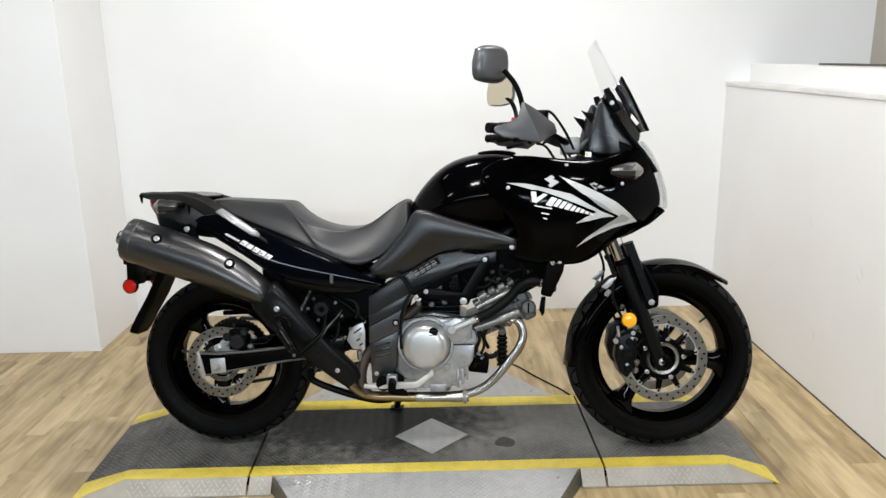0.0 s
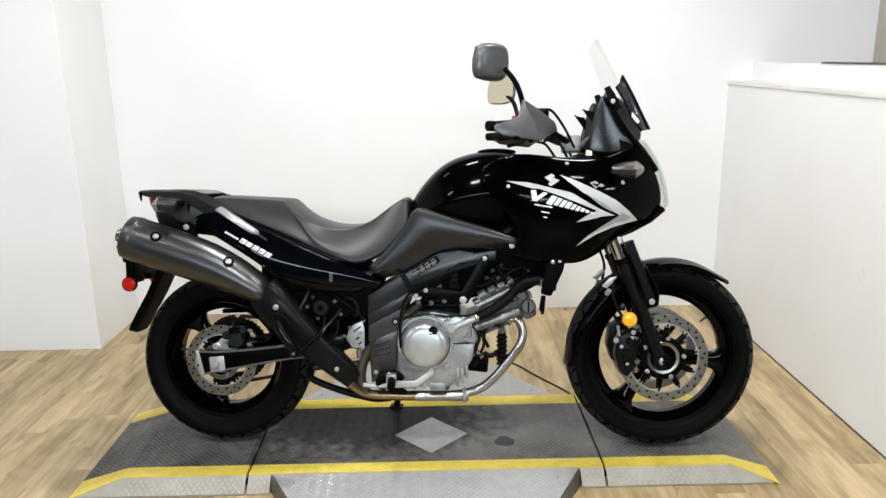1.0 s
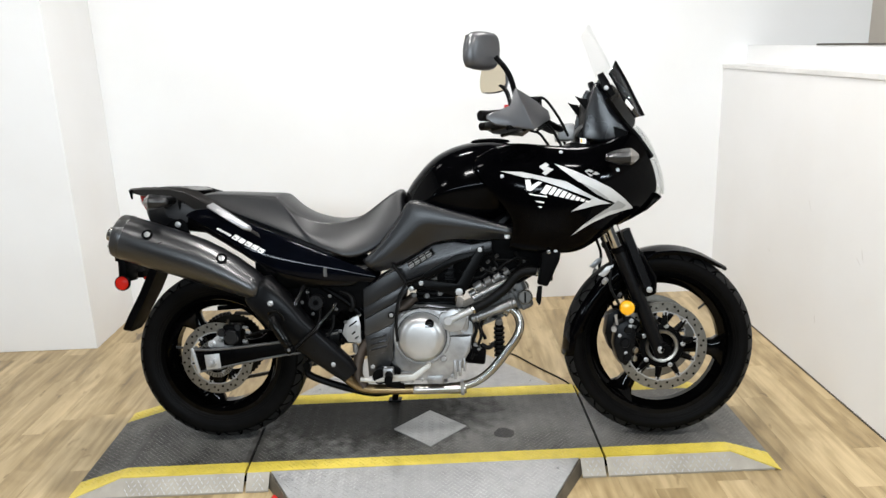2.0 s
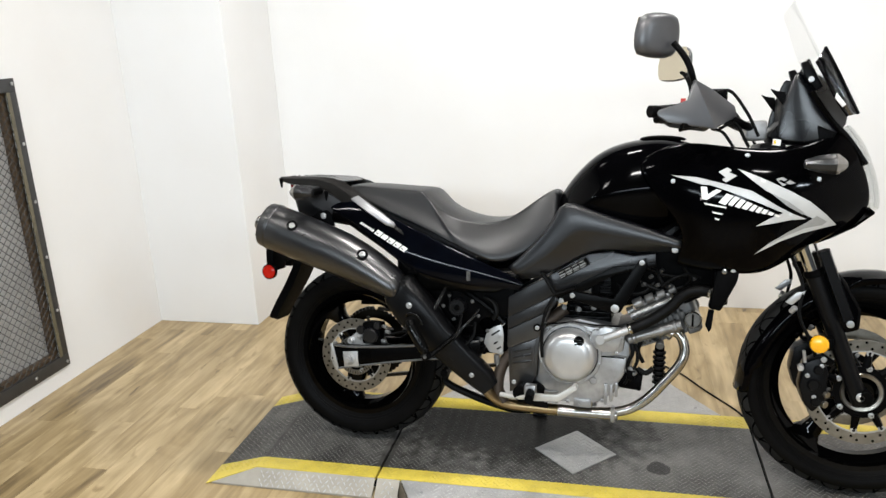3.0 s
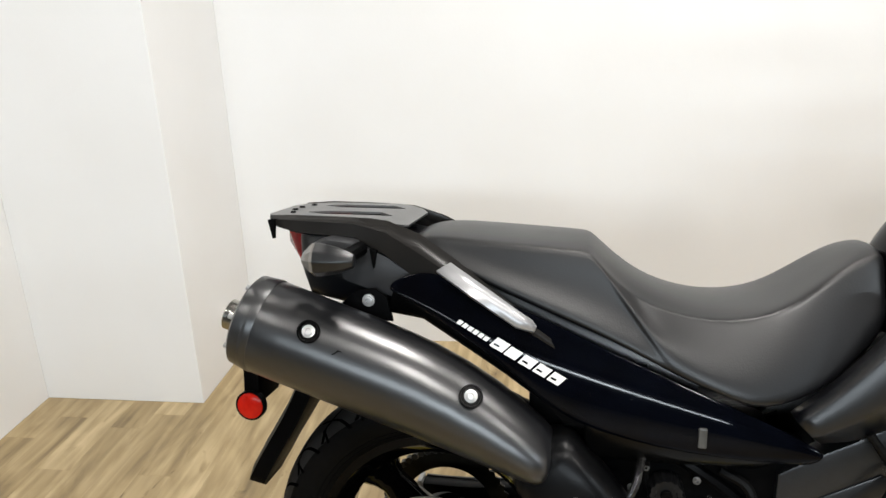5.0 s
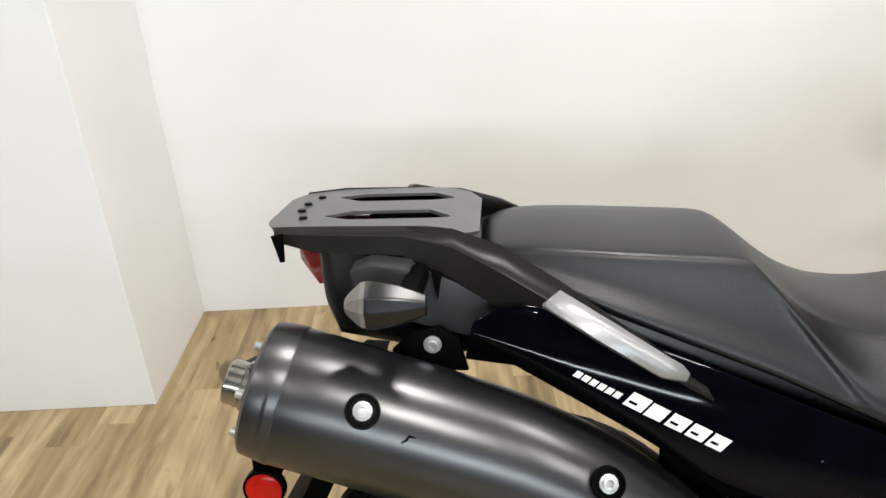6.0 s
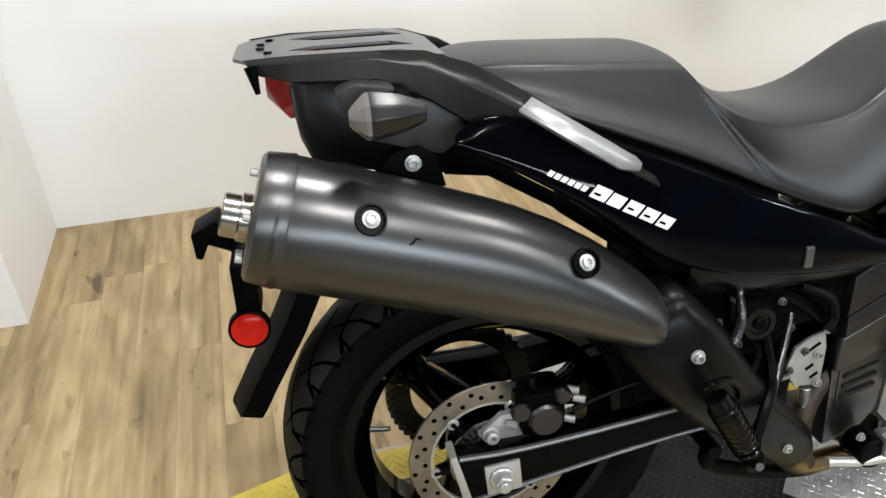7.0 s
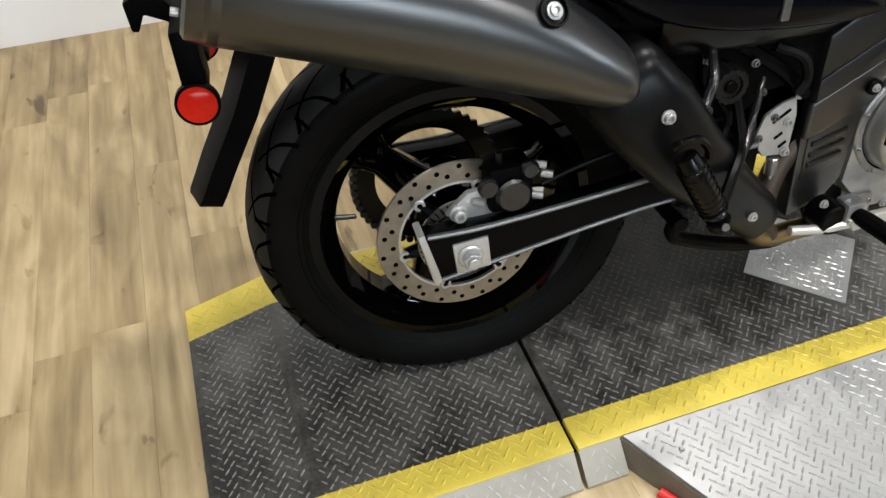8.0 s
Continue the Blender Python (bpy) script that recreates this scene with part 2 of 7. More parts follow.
def tube(pts, r, n=12, steps=8, bm=None, square=None, cap=True):
    """A round pipe along a smooth line; r is a number or a list along the line."""
    line = curve_points(pts, steps)
    m = len(line)
    rings, side = [], None
    for i, p in enumerate(line):
        way = (line[min(i + 1, m - 1)] - line[max(i - 1, 0)]).normalized()
        if side is None:
            side = way.orthogonal().normalized()
        side = (side - way * side.dot(way)).normalized()
        up = way.cross(side)
        if isinstance(r, (int, float)):
            rad = r
        else:
            f = i / (m - 1) * (len(r) - 1)
            k = min(int(f), len(r) - 2)
            rad = r[k] + (r[k + 1] - r[k]) * (f - k)
        rings.append([tuple(p + rad * (side * math.cos(a) + up * math.sin(a))) for a in (2 * math.pi * j / n for j in range(n))])
    b2 = loft(rings, cap)
    return merge(bm, b2)


def lathe(profile, centre, n=48, axis="y", bm=None, closed=False):
    """Turns a profile of (radius, along) round an axis through centre."""
    bm2 = bmesh.new()
    cx, cy, cz = centre
    cols = []
    for j in range(n):
        a = 2 * math.pi * j / n
        c, s = math.cos(a), math.sin(a)
        col = []
        for r, h in profile:
            p = (cx + r * c, cy + h, cz + r * s) if axis == "y" else ((cx + r * c, cy + r * s, cz + h) if axis == "z" else (cx + h, cy + r * c, cz + r * s))
            col.append(bm2.verts.new(p))
        cols.append(col)
    k = len(profile)
    for j in range(n):
        a, b = cols[j], cols[(j + 1) % n]
        for i in range(k if closed else k - 1):
            i2 = (i + 1) % k
            bm2.faces.new((a[i], a[i2], b[i2], b[i]))
    bmesh.ops.remove_doubles(bm2, verts=bm2.verts, dist=1e-6)
    bmesh.ops.dissolve_degenerate(bm2, edges=bm2.edges, dist=1e-7)
    return merge(bm, fix(bm2))


def rod(p0, p1, r, n=12, bm=None, r2=None, bevel=0.0):
    p0, p1 = Vector(p0), Vector(p1)
    way = (p1 - p0).normalized()
    side = way.orthogonal().normalized()
    up = way.cross(side)
    r2 = r if r2 is None else r2
    bv = bevel or min(r, r2) * 0.12
    stops = [(0, r - bv), (bv, r), ((p1 - p0).length - bv, r2), ((p1 - p0).length, r2 - bv)]
    rings = [[tuple(p0 + way * h + q * (side * math.cos(a) + up * math.sin(a))) for a in (2 * math.pi * j / n for j in range(n))] for h, q in stops]
    return merge(bm, loft(rings))


def bolt(x, y, z, r=0.008, h=0.006, out=(0, -1, 0), bm=None, hollow=True):
    """A flanged bolt head with a socket."""
    o = Vector(out).normalized()
    p = Vector((x, y, z))
    side = o.orthogonal().normalized()
    up = o.cross(side)
    stops = ((0, 1.12), (.30, 1.12), (.36, .80), (.92, .80), (1.0, .70), (1.0, .44), (.45, .40))
    rings = [[tuple(p + o * h * f + r * k * (side * math.cos(a) + up * math.sin(a))) for a in (2 * math.pi * q / 12 for q in range(12))] for f, k in stops]
    return merge(bm, loft(rings))


def bolt_part(parent, x, y, z, r=0.008, mat=None, h=0.006, out=(0, -1, 0), name="bolt"):
    return part(name, bolt(x, y, z, r, h, out), mat or BRIGHT, parent)



# ---- room ----
LEFT, RIGHT, BACK, FRONT, CEIL = -1.465, 2.32, 1.432, -4.6, 2.95
PILLAR_X, PILLAR_Y = -0.91, 0.935
LEDGE = 1.24

WALL = material("white_wall_paint", (0.795, 0.797, 0.795), 0.6, second=(0.765, 0.76, 0.748), scale=3.0, bump=0.1, bump_scale=140, rough_var=0.08)
SUBFLOOR = material("dark_floor_joint", (0.17, 0.125, 0.06), 0.8, scale=30)
TRIM_GREY = material("ledge_paint", (0.78, 0.77, 0.75), 0.6, scale=8)


def plank_material():
    """Printed wood-look plank, its tone and grain shifted from plank to plank."""
    m = bpy.data.materials.new("wood_look_plank")
    m.use_nodes = True
    nt = m.node_tree
    p = nt.nodes["Principled BSDF"]
    info = nt.nodes.new("ShaderNodeObjectInfo")
    tc = nt.nodes.new("ShaderNodeTexCoord")
    shift = nt.nodes.new("ShaderNodeVectorMath")
    shift.operation = "MULTIPLY_ADD"
    shift.inputs[1].default_value = (37.0, 21.0, 9.0)
    nt.links.new(info.outputs["Random"], shift.inputs[0])
    nt.links.new(tc.outputs["Object"], shift.inputs[2])

    def noise_at(scale, stretch, detail, distortion=0.0):
        mp = nt.nodes.new("ShaderNodeMapping")
        mp.inputs["Scale"].default_value = stretch
        nt.links.new(shift.outputs[0], mp.inputs["Vector"])
        n = nt.nodes.new("ShaderNodeTexNoise")
        n.inputs["Scale"].default_value, n.inputs["Detail"].default_value = scale, detail
        n.inputs["Distortion"].default_value = distortion
        nt.links.new(mp.outputs[0], n.inputs["Vector"])
        return n

    grain = noise_at(40, (1, 0.06, 1), 6, 0.4)
    cloud = noise_at(9, (1, 0.30, 1), 5, 1.4)
    big = noise_at(2.6, (1.2, 0.7, 1), 2)
    ramp = nt.nodes.new("ShaderNodeValToRGB")
    els = ramp.color_ramp.elements
    els[0].position, els[0].color = 0.28, (0.108, 0.073, 0.033, 1)
    els[1].position, els[1].color = 0.70, (0.545, 0.420, 0.236, 1)
    mid = els.new(0.48)
    mid.color = (0.312, 0.226, 0.110, 1)
    acc = None
    for node, w in ((grain, 0.42), (cloud, 0.48), (big, 0.12)):
        mu = nt.nodes.new("ShaderNodeMath")
        mu.operation = "MULTIPLY_ADD"
        mu.inputs[1].default_value = w
        nt.links.new(node.outputs[0], mu.inputs[0])
        if acc is None:
            mu.inputs[2].default_value = -0.05
        else:
            nt.links.new(acc.outputs[0], mu.inputs[2])
        acc = mu
    rnd = nt.nodes.new("ShaderNodeMath")
    rnd.operation = "MULTIPLY_ADD"
    rnd.inputs[1].default_value = 0.16
    nt.links.new(info.outputs["Random"], rnd.inputs[0])
    nt.links.new(acc.outputs[0], rnd.inputs[2])
    knot = noise_at(15, (1, 0.45, 1), 3, 0.8)
    kr = nt.nodes.new("ShaderNodeMapRange")
    kr.inputs["From Min"].default_value, kr.inputs["From Max"].default_value = 0.66, 0.76
    kr.inputs["To Min"].default_value, kr.inputs["To Max"].default_value = 0.0, -0.22
    nt.links.new(knot.outputs[0], kr.inputs["Value"])
    spots = nt.nodes.new("ShaderNodeMath")
    nt.links.new(rnd.outputs[0], spots.inputs[0])
    nt.links.new(kr.outputs[0], spots.inputs[1])
    nt.links.new(spots.outputs[0], ramp.inputs[0])
    nt.links.new(ramp.outputs[0], p.inputs["Base Color"])
    p.inputs["Roughness"].default_value = 0.36
    b = nt.nodes.new("ShaderNodeBump")
    b.inputs["Strength"].default_value, b.inputs["Distance"].default_value = 0.18, 0.001
    nt.links.new(grain.outputs[0], b.inputs["Height"])
    nt.links.new(b.outputs[0], p.inputs["Normal"])
    return m


PLANK = plank_material()


BEIGE = material("beige_wall_paint", (0.46, 0.42, 0.36), 0.75, second=(0.38, 0.345, 0.30), scale=2.5, bump=0.1, bump_scale=140)
GAP_TRIM = material("dark_trim", (0.07, 0.06, 0.05), 0.6, scale=20)


def structure(name, bm, mat, label, category="wall", bevel=0.0):
    ob = part(name, bm, mat, None, smooth=0, bevel=bevel)
    return tagged(ob, label, category, kind="structure")


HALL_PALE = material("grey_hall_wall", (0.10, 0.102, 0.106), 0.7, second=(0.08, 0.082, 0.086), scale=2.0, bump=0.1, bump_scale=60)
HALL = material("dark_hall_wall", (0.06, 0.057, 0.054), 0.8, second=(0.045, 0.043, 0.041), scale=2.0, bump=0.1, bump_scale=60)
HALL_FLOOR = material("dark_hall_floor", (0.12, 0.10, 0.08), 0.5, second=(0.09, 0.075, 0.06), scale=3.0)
BOOTH_END, HALL_X0, HALL_X1, HALL_Y = -1.35, -5.0, 6.0, -8.0


def room():
    T = 0.15
    fl = structure("floor", block(LEFT, RIGHT, FRONT, BACK, -0.12, -0.004, 0), SUBFLOOR,
                   "wood-look plank floor of the photo booth", "floor")
    structure("wall_back", block(LEFT - T, RIGHT + 1.2, BACK, BACK + T, 0, CEIL, 0), WALL, "white painted back wall of the booth")
    # wall on the rear-wheel side, with an opening behind the mesh cover
    y0, y1, z0, z1 = -0.93, 0.20, 0.12, 1.255
    wl = block(LEFT - T, LEFT, y1, BACK, 0, CEIL, 0)
    wl = block(LEFT - T, LEFT, BOOTH_END, y0, 0, CEIL, 0, wl)
    wl = block(LEFT - T, LEFT, y0, y1, 0, z0, 0, wl)
    wl = block(LEFT - T, LEFT, y0, y1, z1, CEIL, 0, wl)
    structure("wall_left", wl, WALL, "white painted side wall with a covered opening")
    structure("pillar", block(LEFT, PILLAR_X, PILLAR_Y, BACK, 0, CEIL, 0.003), WALL, "boxed-out white corner pillar", "pillar")
    structure("wall_right", block(RIGHT, RIGHT + 0.06, BOOTH_END, BACK, 0, LEDGE - 0.02, 0), WALL, "white half-height partition with a scuffed face")
    structure("baseboard", block(RIGHT - 0.003, RIGHT, BOOTH_END, BACK, 0.0, 0.006, 0), GAP_TRIM, "thin dark gap along the foot of the partition", "trim")
    cap = block(RIGHT - 0.006, RIGHT + 0.12, BOOTH_END, BACK, LEDGE - 0.02, LEDGE, 0.002)
    structure("ledge", cap, TRIM_GREY, "white ledge on top of the partition", "ledge")
    structure("ledge_upstand", block(RIGHT + 0.12, RIGHT + 0.16, BOOTH_END, BACK, 0, 1.33, 0), WALL, "white upstand board behind the ledge")
    # dark strip put in for the shadow line at the ledge's back
    structure("upstand_shadow_line", block(RIGHT + 0.116, RIGHT + 0.164, BOOTH_END, 0.72, 1.33, 1.337, 0.001), GAP_TRIM, "thin dark strip drawn for the shadow gap behind the ledge", "trim")
    structure("wall_right_upper", block(RIGHT + 0.75, RIGHT + 0.9, BOOTH_END, BACK, 0, CEIL, 0), BEIGE, "beige painted wall beyond the partition")
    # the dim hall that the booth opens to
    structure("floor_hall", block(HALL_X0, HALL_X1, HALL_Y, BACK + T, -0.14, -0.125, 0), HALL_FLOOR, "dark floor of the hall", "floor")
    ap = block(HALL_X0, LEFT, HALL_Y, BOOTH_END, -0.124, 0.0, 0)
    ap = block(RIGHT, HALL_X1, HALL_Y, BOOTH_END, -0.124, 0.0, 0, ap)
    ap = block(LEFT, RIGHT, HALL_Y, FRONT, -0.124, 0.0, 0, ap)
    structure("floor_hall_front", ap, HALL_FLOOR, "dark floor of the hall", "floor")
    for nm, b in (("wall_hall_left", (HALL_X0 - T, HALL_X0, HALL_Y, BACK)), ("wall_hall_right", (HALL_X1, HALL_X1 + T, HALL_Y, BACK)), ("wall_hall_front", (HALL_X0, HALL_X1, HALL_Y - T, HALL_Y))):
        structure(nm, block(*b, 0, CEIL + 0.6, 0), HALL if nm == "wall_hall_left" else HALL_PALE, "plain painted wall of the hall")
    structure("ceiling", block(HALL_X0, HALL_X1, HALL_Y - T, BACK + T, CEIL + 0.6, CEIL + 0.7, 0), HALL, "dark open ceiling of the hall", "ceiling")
    return fl


FLOOR = room()


def ceiling_light(x, y, z, half):
    """A hanging strip light: housing with a white diffuser."""
    lt = thing("ceiling_light", "white hanging strip light with a long diffuser", "light", pose(x, y, z), group="strip lights over the booth")
    part("housing", block(-half, half, -0.07, 0.07, 0.004, 0.06, 0.006), TRIM_GREY, lt)
    for sx in (-half * .7, half * .7):
        part("hanger", rod((sx, 0, 0.06), (sx, 0, CEIL + 0.6 - z), 0.004, 8), TRIM_GREY, lt)
    return lt


for lx, ly, watts in LAMPS:
    ceiling_light(lx, ly, 2.84, 0.22 if ly > -3 else (1.05 if ly < -5 else 0.55))

# ---- lift platform ----
PLATE_Z = 0.05


def tread_material():
    """Painted tread plate: black paint worn to grey, yellow edge stripes."""
    m = bpy.data.materials.new("painted_tread_plate")
    m.use_nodes = True
    nt = m.node_tree
    p = nt.nodes["Principled BSDF"]
    tc = nt.nodes.new("ShaderNodeTexCoord")
    sep = nt.nodes.new("ShaderNodeSeparateXYZ")
    nt.links.new(tc.outputs["Object"], sep.inputs[0])

    def math_node(op, a, b=None, c=None):
        n = nt.nodes.new("ShaderNodeMath")
        n.operation = op
        for i, v in enumerate((a, b, c)):
            if v is None:
                continue
            if isinstance(v, (int, float)):
                n.inputs[i].default_value = v
            else:
                nt.links.new(v, n.inputs[i])
        return n.outputs[0]

    def noise_at(scale, detail):
        n = nt.nodes.new("ShaderNodeTexNoise")
        n.inputs["Scale"].default_value, n.inputs["Detail"].default_value = scale, detail
        nt.links.new(tc.outputs["Object"], n.inputs["Vector"])
        return n.outputs[0]

    fine, mid, big = noise_at(130, 5), noise_at(22, 4), noise_at(3.2, 3)
    edge = math_node("MULTIPLY_ADD", fine, 0.003, -0.0015)
    y = math_node("ADD", sep.outputs["Y"], edge)
    near = math_node("LESS_THAN", y, -0.283)
    far = math_node("GREATER_THAN", y, 0.132)
    stripe = math_node("MAXIMUM", near, far)
    worn = math_node("GREATER_THAN", math_node("MULTIPLY_ADD", mid, 0.6, math_node("MULTIPLY", fine, 0.5)), 0.60)
    stripe = math_node("MULTIPLY", stripe, math_node("SUBTRACT", 1.0, math_node("MULTIPLY", worn, 0.09)))
    dark = nt.nodes.new("ShaderNodeMix")
    dark.data_type = "RGBA"
    dark.inputs["A"].default_value = (0.006, 0.0050, 0.0036, 1)
    dark.inputs["B"].default_value = (0.20, 0.193, 0.178, 1)
    # the plate turns steadily paler from x 0 to 1.3
    along_deck = math_node("MULTIPLY_ADD", math_node("MINIMUM", math_node("MAXIMUM", sep.outputs["X"], 0.0), 1.3), 0.22, -1.12)
    f = math_node("MULTIPLY_ADD", big, 1.5, math_node("MULTIPLY_ADD", mid, 0.6, math_node("MULTIPLY_ADD", fine, 0.5, along_deck)))
    cl = nt.nodes.new("ShaderNodeClamp")
    nt.links.new(f, cl.inputs[0])
    # bare metal shows on the raised treads
    ramp_l = math_node("MULTIPLY", math_node("MINIMUM", math_node("ADD", sep.outputs["X"], 0.29), 0.0), 0.2848)
    ramp_r = math_node("MULTIPLY", math_node("MINIMUM", math_node("SUBTRACT", 1.735, sep.outputs["X"]), 0.0), 0.3133)
    up = math_node("GREATER_THAN", math_node("SUBTRACT", sep.outputs["Z"], math_node("ADD", ramp_l, ramp_r)), 0.0008)
    f2 = math_node("MAXIMUM", cl.outputs[0], math_node("MULTIPLY", up, math_node("MULTIPLY_ADD", mid, 1.3, 0.5)))
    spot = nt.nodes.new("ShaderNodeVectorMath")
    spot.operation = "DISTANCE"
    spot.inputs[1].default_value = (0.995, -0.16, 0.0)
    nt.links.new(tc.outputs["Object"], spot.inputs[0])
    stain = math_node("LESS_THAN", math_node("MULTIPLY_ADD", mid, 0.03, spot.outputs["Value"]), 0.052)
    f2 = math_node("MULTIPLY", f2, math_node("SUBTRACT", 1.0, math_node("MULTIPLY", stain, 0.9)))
    # brown oil stain under the engine, with the motorcycle's shade painted into it
    stain_and_shade = nt.nodes.new("ShaderNodeVectorMath")
    stain_and_shade.operation = "MULTIPLY_ADD"
    stain_and_shade.inputs[1].default_value, stain_and_shade.inputs[2].default_value = (2.1, 3.6, 0.0), (-1.01, -0.12, 0.0)
    nt.links.new(tc.outputs["Object"], stain_and_shade.inputs[0])
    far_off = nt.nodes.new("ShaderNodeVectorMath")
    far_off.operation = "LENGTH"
    nt.links.new(stain_and_shade.outputs[0], far_off.inputs[0])
    # oil: mask for the stain plus painted shade, fading at its rim
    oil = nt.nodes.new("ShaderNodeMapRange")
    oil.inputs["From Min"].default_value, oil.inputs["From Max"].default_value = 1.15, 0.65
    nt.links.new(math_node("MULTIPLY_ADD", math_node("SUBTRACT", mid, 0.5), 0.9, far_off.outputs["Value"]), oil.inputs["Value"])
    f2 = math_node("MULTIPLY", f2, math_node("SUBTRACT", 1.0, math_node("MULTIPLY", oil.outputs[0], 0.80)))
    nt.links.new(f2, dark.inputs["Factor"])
    yel = nt.nodes.new("ShaderNodeMix")
    yel.data_type = "RGBA"
    yel.inputs["A"].default_value = (0.70, 0.555, 0.085, 1)
    yel.inputs["B"].default_value = (0.58, 0.445, 0.055, 1)
    nt.links.new(mid, yel.inputs["Factor"])
    mx = nt.nodes.new("ShaderNodeMix")
    mx.data_type = "RGBA"
    nt.links.new(stripe, mx.inputs["Factor"])
    nt.links.new(dark.outputs["Result"], mx.inputs["A"])
    nt.links.new(yel.outputs["Result"], mx.inputs["B"])
    nt.links.new(mx.outputs["Result"], p.inputs["Base Color"])
    p.inputs["Roughness"].default_value = 0.42
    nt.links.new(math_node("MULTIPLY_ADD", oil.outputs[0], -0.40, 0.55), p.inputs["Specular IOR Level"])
    b = nt.nodes.new("ShaderNodeBump")
    b.inputs["Strength"].default_value, b.inputs["Distance"].default_value = 0.25, 0.001
    nt.links.new(fine, b.inputs["Height"])
    nt.links.new(b.outputs[0], p.inputs["Normal"])
    return m


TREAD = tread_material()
SILVER_TREAD = material("bare_tread_plate", (0.44, 0.438, 0.43), 0.42, 0.35, second=(0.33, 0.327, 0.32), scale=26, bump=0.15, bump_scale=260, rough_var=0.08)
POLISHED_TREAD = material("polished_tread_mark", (0.50, 0.495, 0.485), 0.34, 0.55, second=(0.38, 0.375, 0.365), scale=40)
GAP = material("black_gap", (0.002, 0.002, 0.002), 0.8, scale=30, spec=0.02)
SKIRT = material("worn_skirt_steel", (0.37, 0.345, 0.295), 0.5, 0.1, second=(0.27, 0.25, 0.21), scale=22, bump=0.2, bump_scale=200)

X0, X1, X2, X3, X4, X5 = -0.455, -0.29, 0.122, 1.312, 1.735, 1.885
NEAR, FAR = -0.342, 0.212


def deck_z(x):
    """The height of the deck along its length, with a ramp at each end."""
    if x < X1:
        return 0.003 + (PLATE_Z - 0.003) * max(0.0, (x - X0) / (X1 - X0))
    if x > X4:
        return 0.003 + (PLATE_Z - 0.003) * max(0.0, (X5 - x) / (X5 - X4))
    return PLATE_Z


def lozenges(inside, pitch=0.0195, length=0.0145, width=0.0048, high=0.0017):
    """Raised tread marks in two directions; inside(x, y) says where."""
    bm = bmesh.new()
    for i in range(-80, 170):
        for j in range(-76, 76):
            x, y = i * pitch + (0.5 * pitch if j % 2 else 0), j * pitch * 0.52
            spot = inside(x, y)
            if not spot:
                continue
            a = radians(45 if (i + j) % 2 else -45)
            c, s = math.cos(a), math.sin(a)
            base = deck_z if spot is True else spot
            ring = []
            for u, v, h in ((-.5, 0, 0), (-.2, -.5, 0), (.2, -.5, 0), (.5, 0, 0), (.2, .5, 0), (-.2, .5, 0), (-.32, 0, 1), (.32, 0, 1)):
                px, py = x + length * u * c - width * v * s, y + length * u * s + width * v * c
                ring.append(bm.verts.new((px, py, base(px) - PLATE_Z + h * high)))
            q = ring
            for f in ((0, 1, 6), (1, 2, 7, 6), (2, 3, 7), (3, 4, 7), (4, 5, 6, 7), (5, 0, 6)):
                bm.faces.new([q[k] for k in f])
    return bm


def sheet(pts_top, thick, bm=None):
    """A plate with the outline given as (x, y, z) of its top, going straight down."""
    b2 = bmesh.new()
    top = [b2.verts.new(p) for p in pts_top]
    low = [b2.verts.new((p[0], p[1], p[2] - thick)) for p in pts_top]
    b2.faces.new(top)
    b2.faces.new(low[::-1])
    n = len(top)
    for i in range(n):
        b2.faces.new((top[i], low[i], low[(i + 1) % n], top[(i + 1) % n]))
    return merge(bm, fix(b2))


